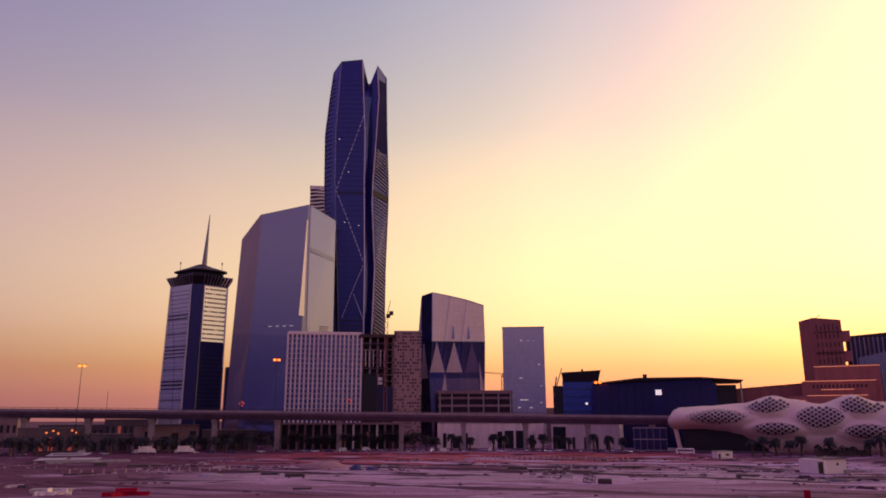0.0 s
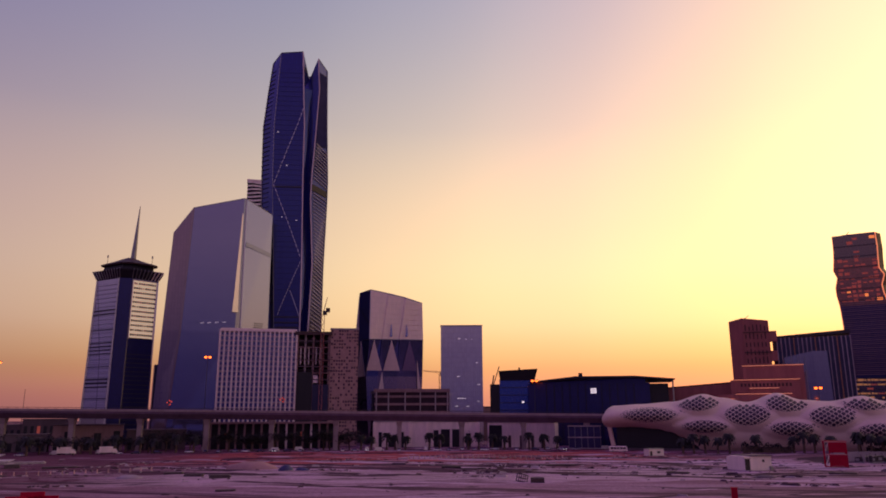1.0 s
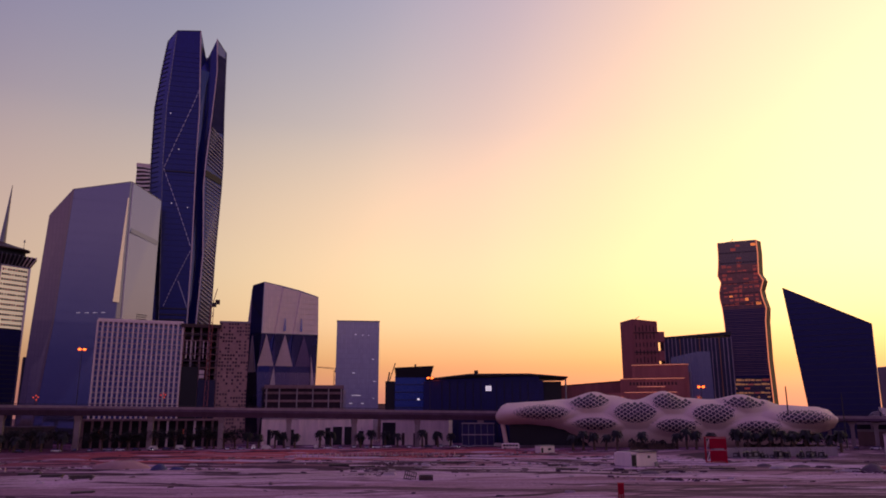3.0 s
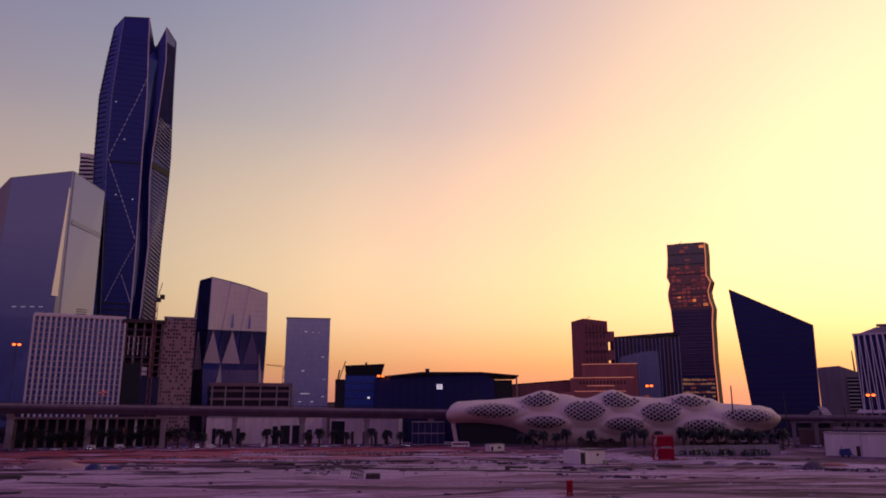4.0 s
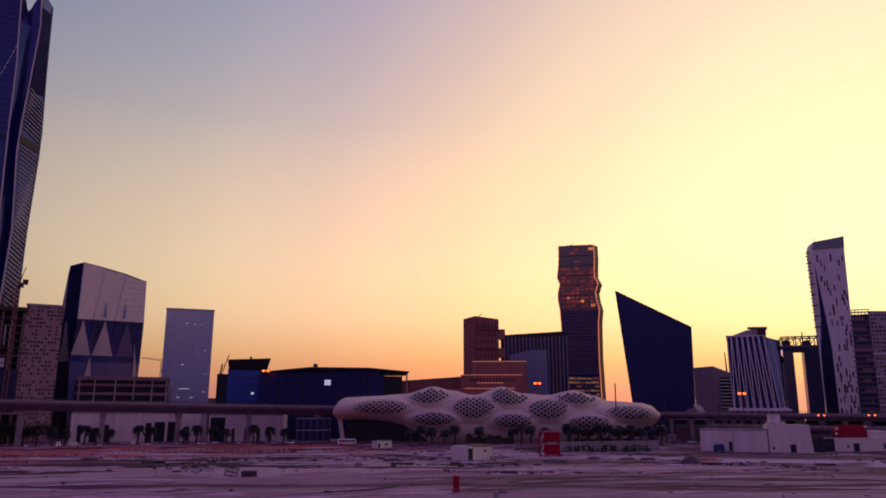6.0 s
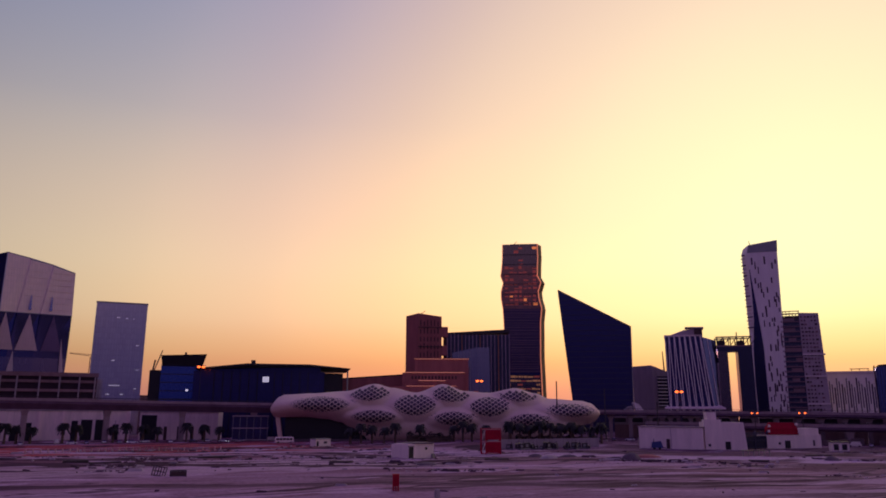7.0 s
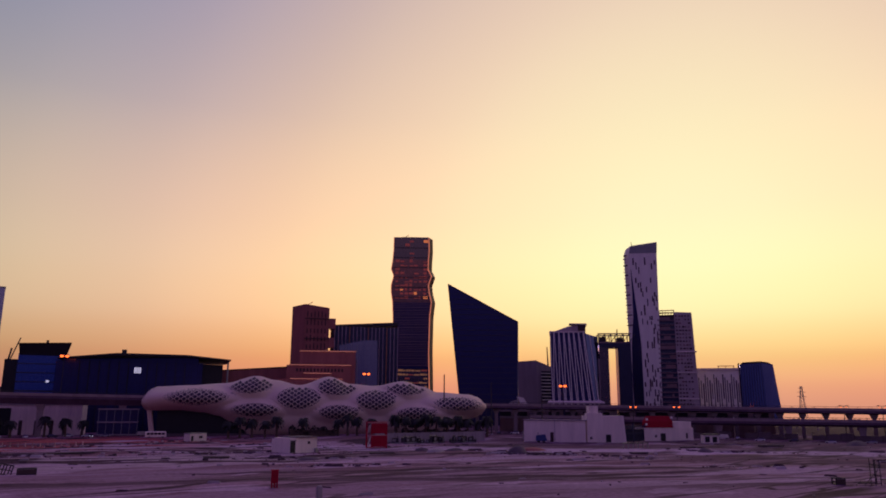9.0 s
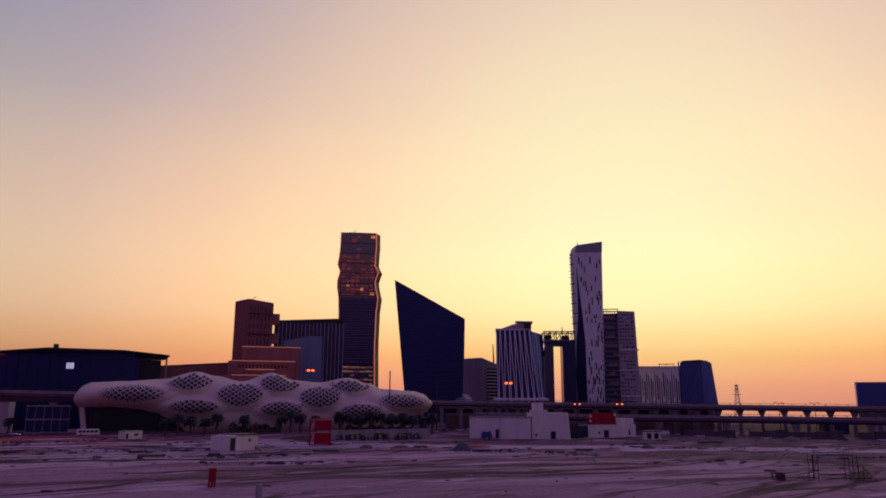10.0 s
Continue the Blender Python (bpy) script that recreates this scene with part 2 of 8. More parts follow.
def ground_material():
    m = bpy.data.materials.new("sandy_lot")
    m.use_nodes = True
    nt = m.node_tree
    p = nt.nodes["Principled BSDF"]
    tc = nt.nodes.new("ShaderNodeTexCoord")

    def tex(scale, detail=6, stretch=(1, 1, 1)):
        mp = nt.nodes.new("ShaderNodeMapping"); mp.inputs["Scale"].default_value = stretch
        mp.inputs["Rotation"].default_value = (0, 0, 0.22)
        n = nt.nodes.new("ShaderNodeTexNoise"); n.inputs["Scale"].default_value = scale; n.inputs["Detail"].default_value = detail
        nt.links.new(tc.outputs["Object"], mp.inputs[0]); nt.links.new(mp.outputs[0], n.inputs["Vector"])
        return n.outputs["Fac"]

    def mix(fac, a, b):
        x = nt.nodes.new("ShaderNodeMixRGB")
        nt.links.new(fac, x.inputs[0])
        for i, v in ((1, a), (2, b)):
            if isinstance(v, tuple):
                x.inputs[i].default_value = v
            else:
                nt.links.new(v, x.inputs[i])
        return x.outputs[0]

    def step(fac, lo, hi):
        x = nt.nodes.new("ShaderNodeMapRange"); x.interpolation_type = "SMOOTHSTEP"
        x.inputs["From Min"].default_value, x.inputs["From Max"].default_value = lo, hi
        nt.links.new(fac, x.inputs["Value"])
        return x.outputs[0]

    big, mid, fine = tex(0.02, 6, (0.6, 1.3, 1)), tex(0.06, 7, (0.6, 1.5, 1)), tex(0.9, 5)
    c = mix(step(big, 0.42, 0.58), (0.21, 0.105, 0.125, 1), (0.43, 0.285, 0.31, 1))
    # beaten smooth in the near part, rough and patchy further off
    dist = nt.nodes.new("ShaderNodeVectorMath"); dist.operation = "LENGTH"
    nt.links.new(tc.outputs["Object"], dist.inputs[0])
    near = step(dist.outputs["Value"], 260, 205)
    rough = step(dist.outputs["Value"], 180, 265)

    def times(*v):
        o = v[0]
        for k in v[1:]:
            x = nt.nodes.new("ShaderNodeMath"); x.operation = "MULTIPLY"
            nt.links.new(o, x.inputs[0]); nt.links.new(k, x.inputs[1])
            o = x.outputs[0]
        return o

    c = mix(times(step(mid, 0.57, 0.66), rough), c, (0.11, 0.05, 0.075, 1))
    c = mix(step(tex(0.035, 6, (0.5, 1.7, 1)), 0.5, 0.66), c, (0.56, 0.43, 0.45, 1))
    sep = nt.nodes.new("ShaderNodeSeparateXYZ")
    nt.links.new(tc.outputs["Object"], sep.inputs[0])

    def wob(axis, amount):
        x = nt.nodes.new("ShaderNodeMath"); x.operation = "MULTIPLY_ADD"; x.inputs[1].default_value = amount
        nt.links.new(mid, x.inputs[0]); nt.links.new(sep.outputs[axis], x.inputs[2])
        return x.outputs[0]

    wx, wy = wob("X", 40), wob("Y", 30)
    # a wide pale wheel track and a strip of red soil by the road
    c = mix(times(step(wy, 232, 246), step(wy, 300, 276), step(wx, 190, 120), step(big, 0.3, 0.5)), c, (0.54, 0.45, 0.43, 1))
    c = mix(times(step(wy, 322, 338), step(wy, 440, 428), step(wx, -110, -70), step(wx, 190, 120), step(mid, 0.2, 0.5)), c, (0.46, 0.11, 0.095, 1))
    c = mix(times(step(tex(0.05, 8, (0.6, 0.9, 1)), 0.56, 0.6), rough), c, (0.05, 0.02, 0.04, 1))
    c = mix(times(near, step(tex(0.03, 7, (0.5, 1.5, 1)), 0.3, 0.6)), c, (0.38, 0.262, 0.3, 1))
    c = mix(step(tex(0.06, 8, (0.5, 0.9, 1)), 0.57, 0.61), c, (0.57, 0.445, 0.48, 1))
    # long strips left by graders, running across the lot
    def along(ax, ay):
        x = nt.nodes.new("ShaderNodeVectorMath"); x.operation = "DOT_PRODUCT"; x.inputs[1].default_value = (ax, ay, 0)
        nt.links.new(tc.outputs["Object"], x.inputs[0])
        return x.outputs["Value"]

    def graded(scale, offset):
        xyz = nt.nodes.new("ShaderNodeCombineXYZ"); xyz.inputs[2].default_value = offset
        nt.links.new(along(0.93 * 0.14, -0.36 * 0.14), xyz.inputs[0]); nt.links.new(along(0.36 * 1.6, 0.93 * 1.6), xyz.inputs[1])
        n = nt.nodes.new("ShaderNodeTexNoise"); n.inputs["Scale"].default_value = scale; n.inputs["Detail"].default_value = 4
        nt.links.new(xyz.outputs[0], n.inputs["Vector"])
        return n.outputs["Fac"]

    belt = times(step(dist.outputs["Value"], 165, 215), step(dist.outputs["Value"], 400, 345))
    c = mix(times(step(graded(0.05, 3.0), 0.55, 0.585), belt), c, (0.075, 0.034, 0.055, 1))
    c = mix(times(step(graded(0.06, 9.0), 0.57, 0.6), belt), c, (0.6, 0.48, 0.51, 1))
    # a pale beaten strip in front of the houses
    su = nt.nodes.new("ShaderNodeMath"); su.operation = "ADD"
    nt.links.new(wx, su.inputs[0]); nt.links.new(wy, su.inputs[1])
    strip = times(step(su.outputs[0], 452, 464), step(su.outputs[0], 500, 486), step(wx, 120, 160), step(wx, 380, 330), step(mid, 0.3, 0.45))
    # darker earth towards the ramp and the left end, and long thin wheel ruts
    c = mix(times(step(wx, 150, 330), step(mid, 0.25, 0.6)), c, (0.13, 0.078, 0.105, 1))
    c = mix(times(step(wx, -25, -100), step(mid, 0.25, 0.5)), c, (0.16, 0.062, 0.085, 1))
    c = mix(step(wx, 430, 500), c, (0.06, 0.03, 0.04, 1))
    c = mix(strip, c, (0.6, 0.5, 0.54, 1))
    for seed_scale, width in ((0.017, 0.013), (0.023, 0.01), (0.031, 0.008)):
        n = tex(seed_scale, 2.5, (0.3, 2.0, 1))
        o = nt.nodes.new("ShaderNodeMath"); o.operation = "SUBTRACT"; o.inputs[1].default_value = 0.5
        a = nt.nodes.new("ShaderNodeMath"); a.operation = "ABSOLUTE"
        nt.links.new(n, o.inputs[0]); nt.links.new(o.outputs[0], a.inputs[0])
        c = mix(times(step(a.outputs[0], width, width * 0.3), step(big, 0.35, 0.6)), c, (0.06, 0.03, 0.042, 1))
    f = mix(step(fine, 0.3, 0.75), (0.76, 0.65, 0.79, 1), (1.1, 0.94, 1.14, 1))
    x = nt.nodes.new("ShaderNodeMixRGB"); x.blend_type = "MULTIPLY"; x.inputs[0].default_value = 1
    nt.links.new(c, x.inputs[1]); nt.links.new(f, x.inputs[2])
    nt.links.new(x.outputs[0], p.inputs["Base Color"])
    p.inputs["Roughness"].default_value = 0.95
    p.inputs["Specular IOR Level"].default_value = 0.15
    bp = nt.nodes.new("ShaderNodeBump"); bp.inputs["Strength"].default_value = 0.5; bp.inputs["Distance"].default_value = 0.25
    nt.links.new(fine, bp.inputs["Height"]); nt.links.new(bp.outputs[0], p.inputs["Normal"])
    return m


SAND = ground_material()
CONCRETE = mat("concrete", (0.36, 0.295, 0.31), 0.8, vary=0.2, scale=0.25, bump=0.15, streak=True)
DARK_CONCRETE = mat("dark_concrete", (0.13, 0.095, 0.115), 0.85, vary=0.25, scale=0.25, bump=0.15)
WHITE_PANEL = mat("white_precast", (0.84, 0.69, 0.66), 0.6, vary=0.1, scale=0.4, per_object=0.05, streak=True)
SHELL = mat("white_shell", (0.76, 0.585, 0.47), 0.6, vary=0.06, scale=0.12)
BROWN_STONE = mat("red_brown_stone", (0.36, 0.12, 0.112), 0.75, vary=0.2, scale=0.3, per_object=0.15, streak=True)
BROWN_DARK = mat("dark_brown_recess", (0.06, 0.03, 0.03), 0.6, vary=0.2)
WHITE_PAINT = mat("white_paint", (0.9, 0.76, 0.67), 0.7, vary=0.12, scale=0.5, bump=0.1, streak=True)
RED_PAINT = mat("red_paint", (0.37, 0.005, 0.028), 0.7, spec=0.15, vary=0.2, scale=0.6)
METAL = mat("grey_steel", (0.3, 0.3, 0.31), 0.45, metal=0.6, vary=0.15)
DARK_METAL = mat("dark_steel", (0.05, 0.045, 0.05), 0.5, metal=0.4, vary=0.2)
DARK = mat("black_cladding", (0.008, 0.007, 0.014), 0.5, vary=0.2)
PALE_LINE = mat("pale_metal_edge", (0.55, 0.53, 0.56), 0.35, metal=0.7, vary=0.08)
COPPER = mat("copper_edge", (0.6, 0.27, 0.13), 0.3, metal=0.8, vary=0.1)
BARK = mat("palm_bark", (0.13, 0.085, 0.06), 0.95, vary=0.3, scale=2.0, bump=0.5)
FROND = mat("palm_frond", (0.016, 0.018, 0.016), 0.6, vary=0.3, scale=1.0)
TYRE = mat("tyre", (0.02, 0.02, 0.02), 0.8)
G_PIF = curtain("deep_blue_glass", (0.11, 0.15, 0.76), (0.005, 0.007, 0.07), gloss=0.1, pane=(1.6, 4.2), tone=0.15)
G_SPIRE = curtain("banded_blue_glass", (0.85, 0.82, 0.92), (0.48, 0.445, 0.44), gloss=0.26, pane=(2.4, 3.6), tone=0.12, line=0.5, wob=0.003)
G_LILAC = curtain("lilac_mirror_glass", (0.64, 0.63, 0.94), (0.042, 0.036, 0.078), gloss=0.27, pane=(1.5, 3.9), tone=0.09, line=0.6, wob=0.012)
G_GREY = curtain("grey_mirror_glass", (0.88, 0.87, 0.92), (0.6, 0.545, 0.53), gloss=0.32, pane=(1.6, 3.6), tone=0.06, line=0.7)
G_BLUE = curtain("bright_blue_glass", (0.24, 0.4, 0.95), (0.014, 0.035, 0.12), gloss=0.32, pane=(2.0, 3.8), tone=0.15)
G_FACET_LOW = curtain("blue_facet_glass", (0.3, 0.36, 0.85), (0.012, 0.016, 0.06), gloss=0.26, pane=(1.6, 3.8), tone=0.06, line=0.6)
G_SLATE = curtain("slate_blue_glass", (0.42, 0.46, 0.82), (0.02, 0.022, 0.045), gloss=0.35, pane=(1.6, 3.8), tone=0.08, line=0.5)
G_CUBE = curtain("dim_grey_glass", (0.62, 0.6, 0.74), (0.15, 0.125, 0.15), gloss=0.25, pane=(1.6, 3.6), tone=0.08, line=0.6)
G_NAVY = curtain("navy_glass", (0.16, 0.15, 0.65), (0.004, 0.004, 0.065), gloss=0.055, pane=(1.6, 3.8), tone=0.12)
G_DARK = curtain("smoked_glass", (0.3, 0.27, 0.5), (0.006, 0.005, 0.016), gloss=0.09, pane=(1.8, 3.8), tone=0.3)
G_WARM = curtain("bronze_glass", (0.6, 0.42, 0.38), (0.035, 0.015, 0.02), gloss=0.25, pane=(1.8, 3.7), tone=0.35)
G_FRIT = curtain("white_fritted_glass", (0.88, 0.82, 0.88), (0.74, 0.6, 0.55), rough=0.15, gloss=0.16, pane=(1.6, 3.8), tone=0.05, line=0.75)
PALE_RENDER = mat("pale_grey_render", (0.5, 0.4, 0.42), 0.7, vary=0.2, scale=0.3, streak=True)
WHITE_CLAD = mat("bright_white_cladding", (0.95, 0.87, 0.8), 0.5, vary=0.08, scale=0.3, streak=True)
G_FACET_COOL = curtain("cool_mirror_glass", (0.55, 0.54, 0.86), (0.12, 0.1, 0.14), gloss=0.46, pane=(1.6, 3.8), tone=0.05, line=0.6)
G_FIN = curtain("pale_lilac_fin_glass", (0.86, 0.8, 0.98), (0.3, 0.26, 0.32), gloss=0.3, pane=(1.6, 3.8), tone=0.05, line=0.6)
G_MAUVE = curtain("mauve_reflection_glass", (0.6, 0.54, 0.74), (0.07, 0.05, 0.08), gloss=0.3, pane=(1.6, 3.8), tone=0.1, line=0.6)
G_COPPER = curtain("copper_tinted_glass", (0.85, 0.4, 0.3), (0.14, 0.035, 0.03), rough=0.12, gloss=0.25, pane=(2.6, 3.7), tone=0.5)
G_PLEAT = curtain("pale_pleated_glass", (0.95, 0.86, 0.76), (0.92, 0.73, 0.58), rough=0.3, gloss=0.06, pane=(1.6, 3.8), tone=0.05, line=0.75)
G_LILAC_SIDE = curtain("shaded_lilac_glass", (0.66, 0.5, 0.58), (0.1, 0.06, 0.075), gloss=0.24, pane=(1.5, 3.9), tone=0.06, line=0.6)
DECK = mat("dusky_deck_concrete", (0.135, 0.08, 0.13), 0.85, vary=0.25, scale=0.25, bump=0.15, streak=True)
SHOP_STONE = mat("dark_shop_stone", (0.12, 0.08, 0.09), 0.75, vary=0.25, scale=0.3, per_object=0.15, streak=True)
PURPLE_STONE = mat("purple_brown_stone", (0.27, 0.16, 0.165), 0.7, vary=0.2, scale=0.3, per_object=0.12, streak=True)
LIT_GOLD = glow("pale_gold_lit_window", (1.0, 0.8, 0.54), 0.4)
MATT_DARK = mat("matt_dark_cladding", (0.05, 0.032, 0.045), 1.0, vary=0.2, spec=0.0)
STREET_WALL = mat("dusty_pink_render", (0.92, 0.74, 0.67), 0.75, vary=0.18, scale=0.4, bump=0.1, streak=True)
LAMP_ORANGE = glow("sodium_lamp", (1.0, 0.15, 0.02), 4.6)
LIT_AMBER = glow("lit_amber_window", (1.0, 0.27, 0.07), 0.85)
LIT_RED = glow("red_signal_lamp", (1.0, 0.1, 0.04), 0.7)
LIT_WHITE = glow("lit_white_window", (0.95, 0.9, 1.0), 0.85)
LIT_SOFT = glow("faint_lit_window", (0.9, 0.82, 0.9), 0.42)
LIT_EDGE = glow("amber_edge_light", (1.0, 0.3, 0.14), 0.85)


# ---------------------------------------------------------------- building blocks
def thing(name, label, category, m=None, group="", kind=""):
    ob = new(name)
    if m is not None:
        ob.matrix_world = m
    return tagged(ob, label, category, group, kind)


def part(name, bm, material, parent, label="", smooth=False):
    me = bpy.data.meshes.new(name)
    bmesh.ops.recalc_face_normals(bm, faces=bm.faces)
    bm.to_mesh(me)
    bm.free()
    me.materials.append(material)
    if smooth:
        for f in me.polygons:
            f.use_smooth = True
    ob = new(name, me)
    ob.parent = parent
    if label:
        tagged(ob, label)
    return ob


def share(name, me, parent, m=None, label=""):
    ob = new(name, me)
    ob.parent = parent
    if m is not None:
        ob.matrix_basis = m
    if label:
        tagged(ob, label)
    return ob


def setting(name, bm, material, label, category, smooth=False, kind="structure"):
    ob = part(name, bm, material, None, "", smooth)
    return tagged(ob, label, category, "", kind)


def quadbox(bm, x0, x1, y0, y1, z0, z1):
    v = [bm.verts.new(c) for c in ((x0, y0, z0), (x1, y0, z0), (x1, y1, z0), (x0, y1, z0), (x0, y0, z1), (x1, y0, z1), (x1, y1, z1), (x0, y1, z1))]
    for f in ((0, 3, 2, 1), (4, 5, 6, 7), (0, 1, 5, 4), (1, 2, 6, 5), (2, 3, 7, 6), (3, 0, 4, 7)):
        bm.faces.new([v[i] for i in f])
    return bm


def box(x0, x1, y0, y1, z0, z1):
    return quadbox(bmesh.new(), x0, x1, y0, y1, z0, z1)


def loft(rings, cap=True, bm=None):
    """Rings of equal count, bottom to top."""
    bm = bm or bmesh.new()
    rv = [[bm.verts.new(c) for c in r] for r in rings]
    n = len(rings[0])
    for a, b in zip(rv, rv[1:]):
        for i in range(n):
            j = (i + 1) % n
            bm.faces.new((a[i], a[j], b[j], b[i]))
    if cap:
        bm.faces.new(rv[0][::-1])
        bm.faces.new(rv[-1])
    return bm


def prism(poly, z0, z1):
    return loft([[(x, y, z0) for x, y in poly], [(x, y, z1) for x, y in poly]])


def beam(a, b, w, d=None, bm=None):
    """A square bar from a to b."""
    bm = bm or bmesh.new()
    a, b = Vector(a), Vector(b)
    ax = (b - a).normalized()
    up = Vector((0, 0, 1)) if abs(ax.z) < 0.9 else Vector((0, 1, 0))
    s = ax.cross(up).normalized() * w / 2
    t = ax.cross(s).normalized() * (d or w) / 2
    return loft([[p + s + t, p - s + t, p - s - t, p + s - t] for p in (a, b)], bm=bm)


def tube(a, b, r0, r1, n=8, bm=None):
    bm = bm or bmesh.new()
    a, b = Vector(a), Vector(b)
    ax = (b - a).normalized()
    up = Vector((0, 0, 1)) if abs(ax.z) < 0.9 else Vector((0, 1, 0))
    s = ax.cross(up).normalized()
    t = ax.cross(s).normalized()
    return loft([[p + (s * math.cos(6.2832 * i / n) + t * math.sin(6.2832 * i / n)) * r for i in range(n)] for p, r in ((a, r0), (b, r1))], bm=bm)


def site(p1, p2):
    """A frame at p1 with x along the front towards p2 and y into the depth."""
    a = math.atan2(p2[1] - p1[1], p2[0] - p1[0])
    return pose(p1[0], p1[1], 0, 0, 0, math.degrees(a)), math.hypot(p2[0] - p1[0], p2[1] - p1[1])


def ring_at(rings, i, z):
    for a, b in zip(rings, rings[1:]):
        if a[i][2] <= z <= b[i][2]:
            return Vector(a[i]).lerp(Vector(b[i]), (z - a[i][2]) / max(1e-6, b[i][2] - a[i][2]))
    return Vector(rings[-1][i])


def floor_lines(t, rings, i, j, z0, z1, step, material, wd=0.18, n=0):
    """Storey joints (and n upright joints) proud of the facade between two corners of a lofted tower."""
    z = z0
    while z < z1:
        a, b = ring_at(rings, i, z), ring_at(rings, j, z)
        out = (b - a).cross(Vector((0, 0, 1))).normalized() * 0.1
        part("storey_joint", beam(a.lerp(b, 0.01) + out, b.lerp(a, 0.01) + out, wd, wd), material, t)
        z += step
    for k in range(1, n):
        bm = bmesh.new()
        zs = [z0 + (z1 - z0) * s / 6 for s in range(7)]
        for za, zb in zip(zs, zs[1:]):
            p, q = (ring_at(rings, i, s).lerp(ring_at(rings, j, s), k / n) for s in (za, zb))
            out = (ring_at(rings, j, za) - ring_at(rings, i, za)).cross(Vector((0, 0, 1))).normalized() * 0.1
            beam(p + out, q + out, wd * 0.7, bm=bm)
        part("mullion", bm, material, t)


# ---------------------------------------------------------------- ground
def smooth(a, b, v):
    f = max(0.0, min(1.0, (v - a) / (b - a)))
    return f * f * (3 - 2 * f)


def ground_height(x, y):
    fall = 75 * smooth(520, 3600, math.hypot(x, y)) * smooth(0.75, 1.1, math.atan2(x, max(1.0, y)))
    near = smooth(440, 400, y) * smooth(30, 90, y) * smooth(-440, -380, x) * smooth(620, 560, x)
    rise = 1.5 * smooth(120, 220, x) * smooth(285, 330, y) * smooth(640, 520, x) * smooth(560, 470, y)
    return near * (0.55 * noise.noise((x * 0.02, y * 0.035, 3.1)) + 0.4 * noise.noise((x * 0.07, y * 0.09, 9.0))) + rise - 0.2 - fall


def build_ground():
    xs = [-4200, -2500, -1200, -600] + [-440 + 8 * i for i in range(132)] + [700, 800, 950, 1150, 1400, 1800, 2300, 3000, 4200]
    ys = [-4200, -1500, -400, -100, 0] + [40 + 6 * i for i in range(80)] + [560, 800, 1400, 2600, 4200]
    bm = bmesh.new()
    grid = [[bm.verts.new((x, y, ground_height(x, y))) for x in xs] for y in ys]
    for a, b in zip(grid, grid[1:]):
        for i in range(len(xs) - 1):
            bm.faces.new((a[i], a[i + 1], b[i + 1], b[i]))
    setting("ground", bm, SAND, "wide bare lot of mauve sand with wheel tracks and rubble", "ground", smooth=True)


build_ground()


